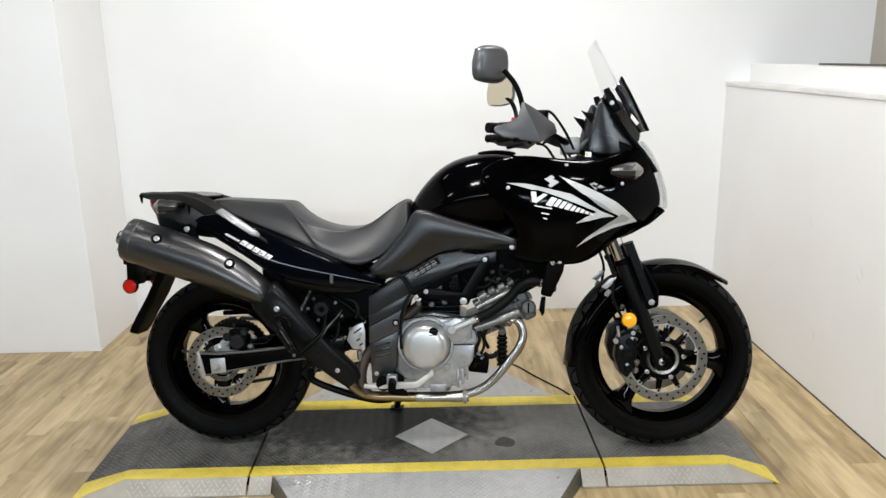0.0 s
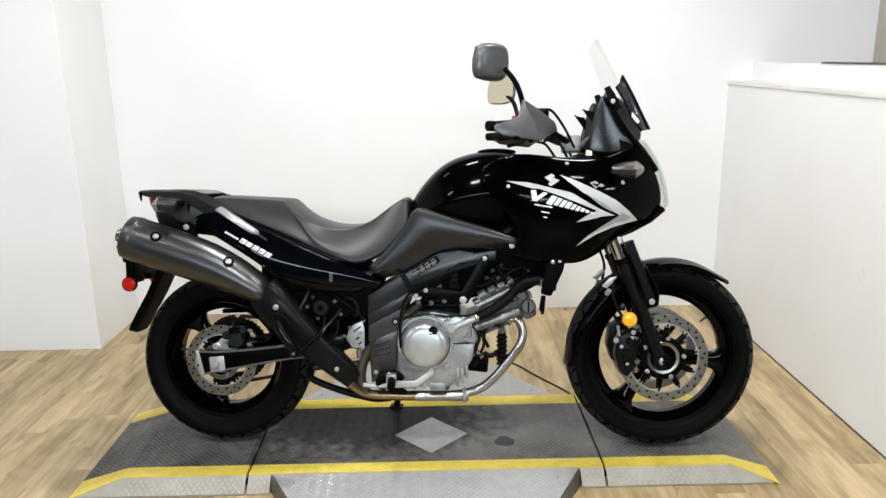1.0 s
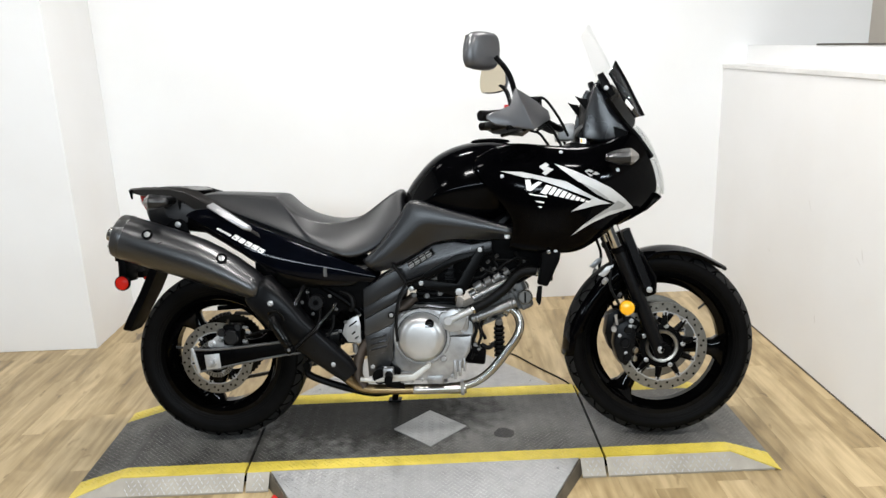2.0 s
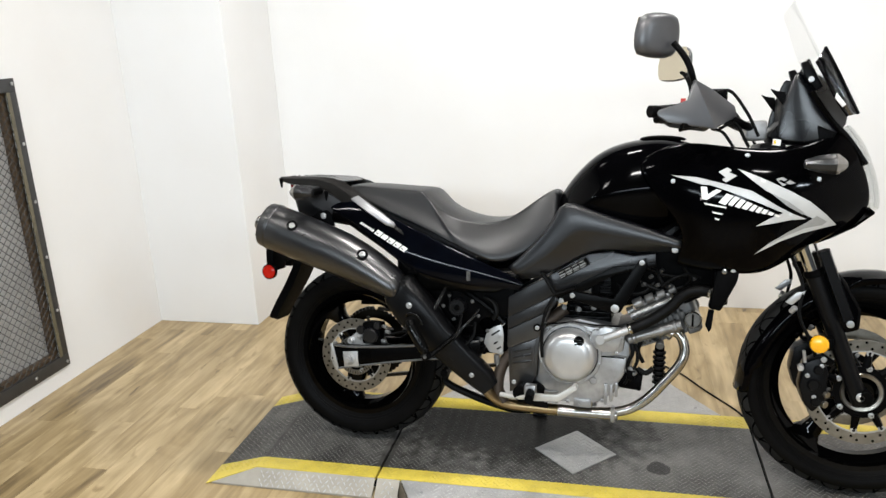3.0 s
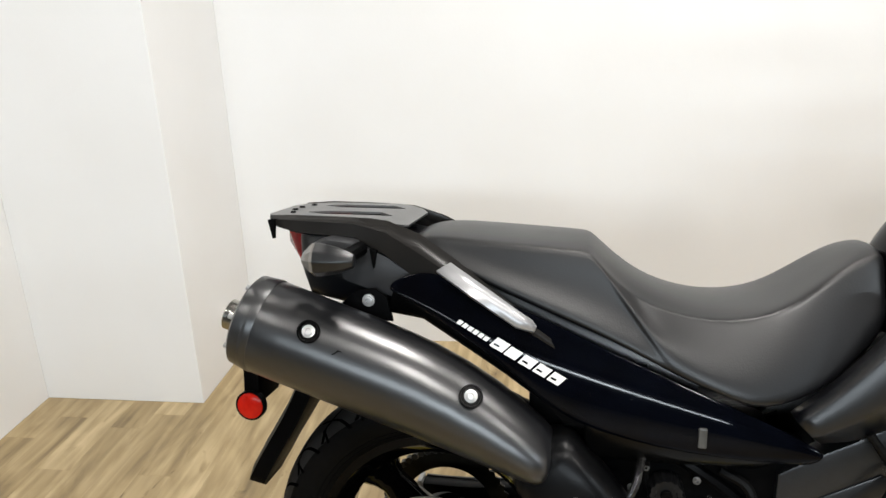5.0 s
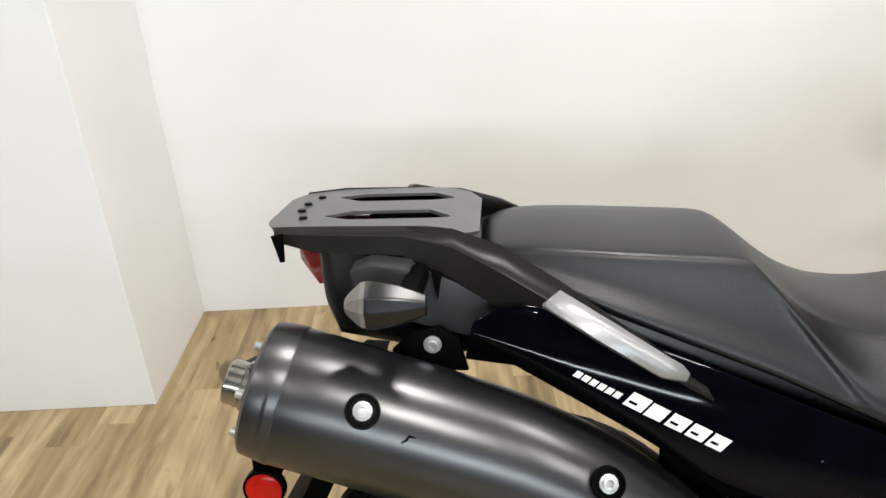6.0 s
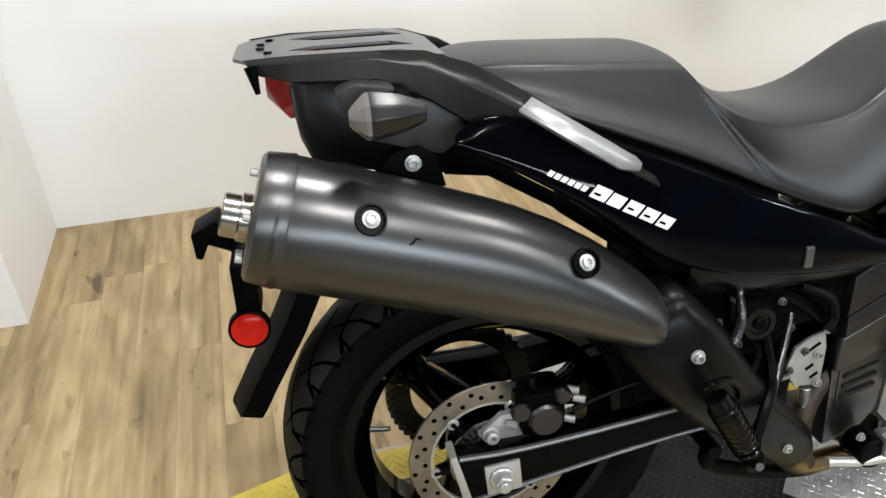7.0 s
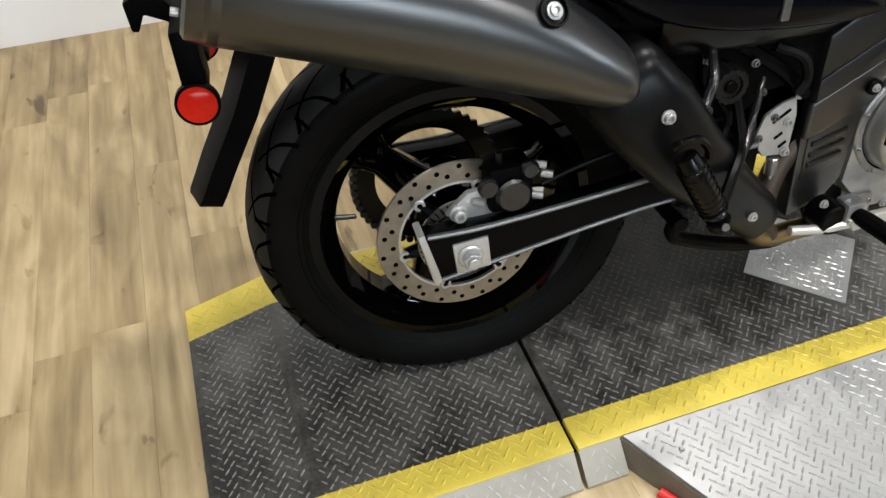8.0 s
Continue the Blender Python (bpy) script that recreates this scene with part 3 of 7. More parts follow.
def lift():
    lf = thing("motorcycle_lift", "low black tread-plate motorcycle lift with yellow painted edges on the floor", "lift", pose(0, 0, PLATE_Z))
    g = 0.004
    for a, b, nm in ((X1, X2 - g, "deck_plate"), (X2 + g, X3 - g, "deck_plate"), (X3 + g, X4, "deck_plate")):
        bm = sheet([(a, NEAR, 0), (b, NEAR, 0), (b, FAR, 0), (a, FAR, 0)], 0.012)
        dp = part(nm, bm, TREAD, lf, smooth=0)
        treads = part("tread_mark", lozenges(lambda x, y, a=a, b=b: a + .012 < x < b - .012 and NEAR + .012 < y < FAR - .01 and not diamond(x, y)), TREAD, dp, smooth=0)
        tagged(treads, kind="stuff")
    for a, b in ((X1, X0), (X4, X5)):
        lo = -PLATE_Z + 0.003
        bm = bmesh.new()
        v = [bm.verts.new(p) for p in ((a, NEAR, 0), (a, FAR, 0), (b, FAR + 0.0, lo), (b, NEAR - 0.05, lo), (a, NEAR, -0.012), (a, FAR, -0.012), (b, FAR, lo - .002), (b, NEAR - 0.05, lo - .002))]
        for f in ((0, 1, 2, 3), (7, 6, 5, 4), (0, 3, 7, 4), (1, 5, 6, 2), (3, 2, 6, 7), (0, 4, 5, 1)):
            bm.faces.new([v[k] for k in f])
        rp = part("end_ramp", fix(bm), TREAD, lf, smooth=0)
        tm = part("tread_mark", lozenges(lambda x, y, a=a, b=b: min(a, b) + .012 < x < max(a, b) - .012 and NEAR + .01 < y < FAR - .01), TREAD, rp, smooth=0)
        tagged(tm, kind="stuff")
    # body under the deck
    part("base", block(X1 + .01, X4 - .01, NEAR + .02, FAR - .02, -PLATE_Z + 0.001, -0.013, 0), GAP, lf, smooth=0)
    # bevelled skirts along both edges
    lo = -PLATE_Z + 0.001
    for sgn, edge in ((-1, NEAR), (1, FAR)):
        out = edge + sgn * 0.046
        for a, b, a2, b2 in ((X1, X2 - g, X0 + .02 if sgn < 0 else X1, X2 - g), (X2 + g, 0.20, X2 + g, 0.20), (1.23, X3 - g, 1.23, X3 - g), (X3 + g, X4, X3 + g, X5 - .02 if sgn < 0 else X4)):
            bm = bmesh.new()
            v = [bm.verts.new(p) for p in ((a, edge, -0.003), (b, edge, -0.003), (b2, out, lo + .006), (a2, out, lo + .006), (a2, out, lo), (b2, out, lo))]
            bm.faces.new((v[0], v[1], v[2], v[3]))
            bm.faces.new((v[3], v[2], v[5], v[4]))
            sk = part("skirt", fix(bm), SKIRT, lf, "bare tread-plate skirt", smooth=0)
            if sgn < 0:
                fold = lozenges(lambda x, y, a=a, b=b: (lambda q: 0.0) if a + .015 < x < b - .012 and 0.005 < y < 0.042 else False, pitch=.020, length=.013, width=.0036, high=.0008)
                t = (PLATE_Z - 0.01) / 0.046
                for q in fold.verts:
                    d = q.co.y
                    hgt = q.co.z + PLATE_Z
                    q.co = Vector((q.co.x, edge - d - hgt, -0.003 - t * d + hgt * .6))
                tagged(part("tread_mark", fix(fold), SILVER_TREAD, sk, smooth=0), kind="stuff")
    return lf


DIAMOND = (0.733, -0.10, 0.132)


def diamond(x, y):
    return abs(x - DIAMOND[0]) + abs(y - DIAMOND[1]) < DIAMOND[2] + 0.012


LIFT = lift()


def lift_fittings():
    cx, cy, h = DIAMOND
    d = part("inlay_plate", sheet([(cx - h, cy, .003), (cx, cy - h, .003), (cx + h, cy, .003), (cx, cy + h, .003)], .003), SILVER_TREAD, LIFT, "bare silver diamond inlay", smooth=0)
    t = part("tread_mark", lozenges(lambda x, y: (lambda q: PLATE_Z + .003) if abs(x - cx) + abs(y - cy) < h - .012 else False), POLISHED_TREAD, d, smooth=0)
    tagged(t, kind="stuff")
    # sloping aprons on both long sides, on a plain steel rim
    for sgn, edge in ((-1, NEAR), (1, FAR)):
        depth, drop, ins = 0.42, 0.034, 0.24

        def corner(f, side):
            return (0.205 + ins * f if side < 0 else 1.225 - ins * f, edge + sgn * (.002 + depth * f), -drop * f)
        pts = [corner(0, -1), corner(.5, -1), corner(1, -1), corner(1, 1), corner(.5, 1), corner(0, 1)]
        ap = part("apron", sheet(pts, .005), SILVER_TREAD, LIFT, "bare tread-plate approach ramp", smooth=0)
        bm = bmesh.new()
        cc = sum((Vector(q) for q in pts), Vector()) / 6
        rim = [Vector(q) + (Vector((q[0], q[1], 0)) - Vector((cc.x, cc.y, 0))).normalized() * 0.004 for q in pts]
        up = [bm.verts.new(q - Vector((0, 0, .004))) for q in rim]
        dn = [bm.verts.new((q.x + (q.x - cc.x) * .03, q.y, -PLATE_Z + .001)) for q in rim]
        for k in range(5):
            bm.faces.new((up[k], up[k + 1], dn[k + 1], dn[k]))
        part("apron_rim", fix(bm), RIM_STEEL, ap, "dull brown steel rim", smooth=0, solid=.004)
        for f, sd in ((.12, -1), (.12, 1), (.6, -1), (.6, 1)):
            q = corner(f, sd)
            part("apron_bolt", lathe([(0, .003), (.0035, .003), (.005, 0), (0, 0)], (q[0] - sd * .05, q[1], q[2]), 14, axis="z"), ALLOY, ap)

        def on(x, y, e=edge, s=sgn):
            u = (y - e) / (s * depth)
            if not 0.03 < u < 0.97 or not 0.22 + ins * u < x < 1.21 - ins * u:
                return False
            return lambda q: PLATE_Z - drop * u
        t = part("tread_mark", lozenges(on), POLISHED_TREAD, ap, smooth=0)
        tagged(t, kind="stuff")


RIM_STEEL = material("dull_rim_steel", (0.18, 0.155, 0.115), 0.5, 0.3, second=(0.08, 0.068, 0.05), scale=20, bump=0.15)
lift_fittings()

# ---- motorcycle: frame of reference is the rear axle's contact, forward along x, its left towards +y ----
BIKE = thing("motorcycle", "black touring motorcycle with silver arrow graphics leaning on its stand", "motorcycle", pose(0, -0.078, PLATE_Z + 0.0015, -9.5, 0, -4.2))
RW, FW = (0.007, 0.0, 0.303), (1.533, 0.0, 0.322)

TREAD_RUBBER = material("dusty_tread_rubber", (0.007, 0.007, 0.007), 0.6, second=(0.016, 0.0157, 0.0155), scale=14, bump=0.25, bump_scale=120, spec=0.2)
GROOVE = material("tyre_groove", (0.0008, 0.0008, 0.0008), 0.9, scale=20, spec=0.0)


def wheel(name, centre, r_tyre, w_tyre, r_rim, w_rim, spokes, hub_r, label, turn):
    cx, cy, cz = centre
    # rim with a drop centre
    hw = w_rim / 2
    prof = [(r_rim + .010, -hw), (r_rim + .012, -hw + .004), (r_rim - .002, -hw + .012), (r_rim - .02, -hw * .45), (r_rim - .02, hw * .45), (r_rim - .002, hw - .012),
            (r_rim + .012, hw - .004), (r_rim + .010, hw), (r_rim - .006, hw), (r_rim - .012, hw - .012), (r_rim - .034, hw * .4), (r_rim - .034, -hw * .4), (r_rim - .012, -hw + .012), (r_rim - .006, -hw)]
    bm = lathe(prof, centre, 72, closed=True)
    hb = part(name, bm, RIM_BLACK, BIKE, label)
    # tyre with a rounded crown
    rim_edge = r_rim + .004
    tw = w_tyre / 2
    tp = [(rim_edge, -hw + .004), (rim_edge + .010, -hw - .004), (rim_edge + (r_tyre - rim_edge) * .35, -tw * .95), (rim_edge + (r_tyre - rim_edge) * .62, -tw), (r_tyre - .026, -tw * .93),
          (r_tyre - .012, -tw * .72), (r_tyre - .003, -tw * .38), (r_tyre, 0)]
    tp = tp + [(r, -h) for r, h in reversed(tp[:-1])]
    part("tyre", lathe(tp, centre, 96), RUBBER, hb, "black road tyre with slanted grooves", smooth=60)
    # dusty tread band with a crossing pattern of grooves
    crown = lambda f: float(np.interp(abs(f), [0, .38, .72, .93, 1.0], [r_tyre, r_tyre - .003, r_tyre - .012, r_tyre - .026, r_tyre - .036]))
    fs = [-.93, -.83, -.72, -.55, -.38, -.2, 0, .2, .38, .55, .72, .83, .93]
    part("tread_band", lathe([(crown(f) + .0006, tw * f) for f in fs], centre, 96), TREAD_RUBBER, hb, "dusty grey tread", smooth=60)
    bm = bmesh.new()
    rows = 22
    for k in range(rows):
        a0 = 2 * math.pi * k / rows
        for sgn in (-1, 1):
            for path, wide in (([(.04, .0), (.25, .10), (.5, .24), (.72, .33), (.93, .38)], .0042), ([(.42, .36), (.6, .27), (.78, .20), (.98, .15)], .0034), ([(.72, .06), (.84, .05), (.97, .05)], .0026)):
                prev = None
                fine = [(path[q][0] + (path[q + 1][0] - path[q][0]) * u / 5, path[q][1] + (path[q + 1][1] - path[q][1]) * u / 5) for q in range(len(path) - 1) for u in range(5)] + [path[-1]]
                for f, da in fine:
                    rr, a = crown(f) + .0012, a0 + da + (.14 if sgn > 0 else 0)
                    pair = [bm.verts.new((cx + rr * math.cos(a + d), cy + sgn * tw * f, cz + rr * math.sin(a + d))) for d in (-wide / rr, wide / rr)]
                    if prev:
                        bm.faces.new((prev[0], prev[1], pair[1], pair[0]))
                    prev = pair
    tagged(part("tread_groove", fix(bm), GROOVE, hb, smooth=60), kind="stuff")
    for rr in (rim_edge + .014, rim_edge + .022):
        part("sidewall_bead", lathe([(rr - .0012, 0), (rr, -.0012), (rr + .0012, 0)], (cx, -float(np.interp(rr, [rim_edge + .010, rim_edge + (r_tyre - rim_edge) * .35], [hw + .004, tw * .95])), cz), 72), RUBBER, hb)
    # hub and spokes
    hbm = lathe([(0.0, -.085), (hub_r * .55, -.085), (hub_r * .6, -.06), (hub_r, -.05), (hub_r, .05), (hub_r * .6, .06), (hub_r * .55, .085), (0, .085)], centre, 32)
    part("hub", hbm, RIM_BLACK, hb)
    for k in range(spokes):
        a = 2 * math.pi * k / spokes + radians(turn)
        c, s = math.cos(a), math.sin(a)
        rings = []
        for rr, w, t in ((hub_r * .7, .034, .03), (hub_r + .03, .027, .024), (0.5 * (hub_r + r_rim), .022, .02), (r_rim - .055, .029, .021), (r_rim - .040, .040, .023), (r_rim - .030, .058, .025), (r_rim - .018, .085, .028)):
            ring = []
            for u, v in ((-1, -.6), (-.6, -1), (.6, -1), (1, -.6), (1, .6), (.6, 1), (-.6, 1), (-1, .6)):
                ring.append((cx + rr * c - u * w * s, cy + v * t, cz + rr * s + u * w * c))
            rings.append(ring)
        part("spoke", loft(rings), RIM_BLACK, hb, smooth=50)
    return hb




def disc(parent, centre, r_out, r_in, y, carrier_r, teeth=10, t=0.005, side=-1):
    """A drilled brake disc on its carrier."""
    cx, _, cz = centre
    d = part("brake_disc", lathe([(r_in, -t / 2), (r_out - .001, -t / 2), (r_out, -t / 2 + .001), (r_out, t / 2 - .001), (r_out - .001, t / 2), (r_in, t / 2)], (cx, y, cz), 96, closed=True), DISC_STEEL, parent, "drilled steel brake disc", smooth=30)
    hole = None
    for k in range(22):
        for q in range(2):
            rr = r_in + (r_out - r_in) * (.28 if k % 2 else .38, .78 if k % 2 else .66)[q]
            a = 2 * math.pi * (k + q * .42) / 22
            if hole is None:
                hole = part("drill_hole", rod((0, -.0004, 0), (0, .0005, 0), .0040, 8, bevel=.0001), GAP, parent, smooth=0)
                ho = hole
            else:
                ho = new("drill_hole", hole.data)
                ho.parent = parent
            ho.location = (cx + rr * math.cos(a), y + side * (t / 2), cz + rr * math.sin(a))
    # slotted carrier with arms to the ring
    part("disc_carrier", lathe([(carrier_r * .50, -.004), (carrier_r * .74, -.004), (carrier_r * .74, .004), (carrier_r * .50, .004)], (cx, y + .002, cz), 40, closed=True), SATIN_BLACK, parent)
    part("hub_ring", lathe([(carrier_r * .44, -.006), (carrier_r * .53, -.008), (carrier_r * .56, -.004), (carrier_r * .53, .004), (carrier_r * .44, .004)], (cx, y, cz), 40, closed=True), DISC_STEEL, parent, "alloy hub ring")
    part("inner_lip", lathe([(r_in - .0022, -t / 2 - .0006), (r_in + .0012, -t / 2 - .0006), (r_in + .0012, t / 2), (r_in - .0022, t / 2)], (cx, y, cz), 72, closed=True), BRIGHT, parent, "bright inner lip of the disc")
    for k in range(teeth):
        a = 2 * math.pi * k / teeth + .2
        c, sn = math.cos(a), math.sin(a)
        part("carrier_arm", rod((cx + carrier_r * .70 * c, y + .002, cz + carrier_r * .70 * sn), (cx + (r_in - .006) * c, y + .002, cz + (r_in - .006) * sn), .0125, 8, r2=.0085), SATIN_BLACK, parent)
        part("lug", lathe([(.0042, -.0055), (.0078, -.0055), (.0088, -.0045), (.0088, 0), (.0042, 0)], (cx + (r_in - .005) * c, y, cz + (r_in - .005) * sn), 16, closed=True), BRIGHT, parent, "bright disc lug")
        part("lug_pin", lathe([(0, -.0035), (.0045, -.0035), (.0045, 0), (0, 0)], (cx + (r_in - .005) * c, y, cz + (r_in - .005) * sn), 10), SATIN_BLACK, parent)
    for k in range(5):
        a = 2 * math.pi * k / 5 + .1
        part("carrier_bolt", bolt(cx + carrier_r * .70 * math.cos(a), y - .003, cz + carrier_r * .70 * math.sin(a), .0072, .008), BRIGHT, parent)
    return d


FRONT_WHEEL = wheel("front_wheel", FW, 0.322, 0.110, 0.240, 0.075, 3, 0.055, "gloss black cast three-spoke front wheel", -7)
REAR_WHEEL = wheel("rear_wheel", RW, 0.303, 0.146, 0.208, 0.110, 3, 0.06, "gloss black cast three-spoke rear wheel", 13)
disc(FRONT_WHEEL, FW, 0.150, 0.118, -0.078, 0.100)
disc(FRONT_WHEEL, FW, 0.150, 0.118, 0.078, 0.100, side=1)
disc(REAR_WHEEL, RW, 0.125, 0.092, -0.090, 0.078, 6)


def valve(parent, centre, r, ang, y):
    cx, _, cz = centre
    c, s = math.cos(radians(ang)), math.sin(radians(ang))
    part("valve", rod((cx + r * c, y, cz + r * s), (cx + (r - .035) * c, y, cz + (r - .035) * s), .0045, 10, r2=.0038), DARK_GREY, parent)


valve(FRONT_WHEEL, FW, .215, 38, 0)
valve(REAR_WHEEL, RW, .178, 172, -0.02)


def seat():
    low_x = [-.035, .01, .085, .185, .255, .30, .346, .407, .488, .55, .61, .662, .70]
    low_z = [.848, .838, .806, .768, .748, .724, .702, .675, .646, .650, .690, .748, .80]
    # x, top, edge height, edge half width, half width, slant, bulge: passenger part, then rider part
    passenger = [
        (-.040, .858, .853, .066, .080, 0, .5), (-.028, .872, .866, .080, .096, 0, .5), (.01, .881, .873, .094, .112, .01, .48), (.085, .878, .869, .103, .132, .04, .45), (.185, .872, .863, .107, .146, .09, .42), (.238, .870, .860, .107, .151, .118, .40)]
    rider = [
        (.250, .868, .857, .107, .152, .124, .42), (.262, .860, .846, .107, .154, .124, .66), (.30, .828, .806, .106, .156, .11, .72), (.346, .799, .779, .108, .159, .09, .72), (.407, .779, .765, .110, .161, .06, .70),
        (.47, .773, .763, .108, .160, .02, .68), (.53, .783, .779, .099, .150, 0, .66), (.58, .820, .817, .087, .135, 0, .62), (.62, .853, .848, .076, .118, 0, .6), (.655, .876, .866, .063, .100, 0, .6), (.680, .866, .855, .056, .088, 0, .6)]
    secs = []
    for x, c, ez, e, w, sl, bu in passenger + rider:
        xb = x + sl
        b = float(np.interp(xb, low_x, low_z))
        at = lambda z: x + sl * max(0.0, min(1.0, (ez - z) / max(.01, ez - b)))
        half = [(0, c), (.6 * e, c - (c - ez) * .25), (e - .012, ez + .0025), (e, ez), (e + .004, ez - .008)]
        zm = ez - .5 * (ez - b)
        half += [(e + bu * (w - e), zm), (w, b + .018), (w * .99, b + .005), (w * .9, b), (0, b + .004)]
        secs.append((x, [(y, z, at(z)) for y, z in half]))
    st = part("seat", loft(halves(secs)), SEAT_VINYL, BIKE, "black stepped vinyl dual seat", smooth=180, subsurf=2)
    return st


def tank():
    secs = []
    for x, t, b, w in ((.655, .80, .74, .055), (.68, .872, .74, .10), (.732, .937, .74, .145), (.79, .992, .74, .170), (.87, 1.021, .745, .182), (.949, 1.031, .755, .180), (1.01, 1.027, .77, .165), (1.10, 1.00, .80, .14), (1.16, .96, .82, .11)):
        d = t - b
        secs.append((x, [(0, t), (.4 * w, t - .004), (.72 * w, t - .022 - .05 * d), (.93 * w, t - .09 * 1 - .15 * d), (.95 * w, t - .56 * d), (.76 * w, b + .03), (.66 * w, b), (0, b)]))
    tk = part("fuel_tank", loft(halves(secs)), GLOSS_BLACK, BIKE, "gloss black fuel tank", smooth=180, subsurf=2)
    part("tank_cover", loft(halves([(x, [(0, t), (.035, t - .001), (.055, t - .004), (.06, t - .010), (0, t - .012)]) for x, t in ((.90, 1.029), (.94, 1.037), (1.0, 1.036), (1.04, 1.028))])), MATTE_BLACK, tk, subsurf=1)
    return tk


def fairing():
    upper = [
        [(0.919, -0.145, 0.973), (1.014, -0.158, 1.021), (1.114, -0.168, 1.007), (1.244, -0.160, 0.994), (1.364, -0.125, 1.009), (1.439, -0.085, 1.059)],
        [(0.899, -0.172, 0.936), (1.014, -0.200, 0.955), (1.114, -0.213, 0.952), (1.254, -0.210, 0.942), (1.389, -0.165, 0.950), (1.484, -0.085, 0.987)],
        [(0.979, -0.192, 0.841), (1.054, -0.218, 0.845), (1.144, -0.232, 0.850), (1.274, -0.228, 0.850), (1.414, -0.165, 0.855), (1.521, -0.075, 0.894)]]
    lower = [
        [(1.049, -0.192, 0.761), (1.084, -0.208, 0.755), (1.164, -0.220, 0.755), (1.284, -0.208, 0.770), (1.419, -0.135, 0.815), (1.524, -0.065, 0.835)],
        [(1.014, -0.160, 0.674), (1.079, -0.175, 0.662), (1.174, -0.180, 0.657), (1.269, -0.168, 0.655), (1.369, -0.115, 0.731), (1.494, -0.045, 0.783)],
        [(1.024, -0.135, 0.670), (1.079, -0.150, 0.658), (1.174, -0.155, 0.653), (1.264, -0.140, 0.653), (1.354, -0.085, 0.732), (1.474, -0.020, 0.782)]]
    rows = upper + lower
    made = []
    for flip in (False, True):
        made.append(part("side_fairing", patch(rows, flip=flip), GLOSS_BLACK, BIKE, "gloss black side fairing with silver arrow graphics", smooth=180, subsurf=2, solid=.006))
    return made[0]


seat()
tank()
FAIRING = fairing()


def tail():
    rows = [
        [(-0.044, -0.150, 0.812), (0.009, -0.138, 0.834), (0.090, -0.150, 0.802), (0.188, -0.150, 0.767), (0.310, -0.156, 0.712), (0.460, -0.158, 0.652), (0.590, -0.150, 0.592)],
        [(-0.046, -0.156, 0.808), (0.012, -0.152, 0.808), (0.088, -0.163, 0.772), (0.180, -0.170, 0.722), (0.285, -0.173, 0.668), (0.440, -0.172, 0.622), (0.592, -0.155, 0.582)],
        [(-0.048, -0.160, 0.805), (0.015, -0.161, 0.784), (0.084, -0.170, 0.747), (0.166, -0.176, 0.698), (0.245, -0.177, 0.638), (0.420, -0.173, 0.598), (0.585, -0.153, 0.575)],
        [(-0.048, -0.161, 0.803), (0.016, -0.163, 0.772), (0.081, -0.172, 0.735), (0.158, -0.177, 0.684), (0.228, -0.177, 0.618), (0.404, -0.170, 0.580), (0.577, -0.151, 0.570)],
        [(-0.047, -0.159, 0.801), (0.016, -0.161, 0.769), (0.080, -0.170, 0.732), (0.156, -0.175, 0.680), (0.225, -0.175, 0.612), (0.402, -0.168, 0.576), (0.575, -0.149, 0.568)],
        [(-0.044, -0.145, 0.799), (0.018, -0.147, 0.766), (0.080, -0.152, 0.728), (0.155, -0.157, 0.676), (0.224, -0.157, 0.608), (0.400, -0.150, 0.572), (0.572, -0.135, 0.566)]]
    out = []
    for flip in (False, True):
        s = 1 if flip else -1
        out.append(part("tail_fairing", patch(rows, flip=flip), BLUE_SHEEN_BLACK, BIKE, "gloss black tail panel with painted bluish sheen and pale lettering bars", smooth=180, subsurf=2, solid=.004))
        # matte inner strip that ends above the gap over the muffler
        strip = [[(-.042, s * .152, .796), (.018, s * .154, .763), (.080, s * .158, .725), (.155, s * .160, .672), (.222, s * .158, .606), (.40, s * .150, .570)],
                 [(-.052, s * .138, .768), (.004, s * .140, .757), (.066, s * .146, .720), (.130, s * .150, .679), (.185, s * .150, .640), (.34, s * .145, .566)],
                 [(-.053, s * .128, .757), (.000, s * .130, .750), (.064, s * .134, .712), (.127, s * .136, .673), (.180, s * .136, .636), (.33, s * .135, .560)]]
        part("inner_strip", patch(strip), MATTE_BLACK, out[-1], "matte black inner strip of the tail", smooth=50, solid=.002)
    # under-tail box and rear light
    secs = []
    for x, t, b, w in ((-.222, .878, .850, .066), (-.214, .882, .800, .082), (-.200, .882, .768, .088), (-.11, .880, .752, .094), (-.02, .858, .742, .100), (.06, .835, .735, .098), (.22, .76, .66, .09), (.42, .68, .60, .09)):
        secs.append((x, [(0, t), (w * .9, t - .004), (w, t - .018), (w, b + .015), (w * .9, b), (0, b)]))
    under = part("under_tail", loft(halves(secs)), DARK_GREY, BIKE, smooth=50)
    part("slot_backing", block(-.235, -.05, -.066, .066, .8825, .8845, 0), GAP, under, smooth=0)
    part("tail_panel", prism([(-.150, .862), (-.112, .862), (-.060, .840), (-.006, .804), (-.050, .775), (-.090, .786), (-.135, .800)], -.114, -.098, .006), TAIL_GREY, under, "dark grey panel behind the turn signal", smooth=40)
    part("stalk_cover", prism([(-.172, .866), (-.150, .873), (-.108, .868), (-.098, .850), (-.120, .832), (-.165, .838)], -.150, -.108, .006), TAIL_GREY, under, "dark grey block behind the turn signal", smooth=40)
    part("panel_tab", prism([(-.088, .855), (-.076, .852), (-.082, .822)], -.124, -.112, .002), MATTE_BLACK, under)
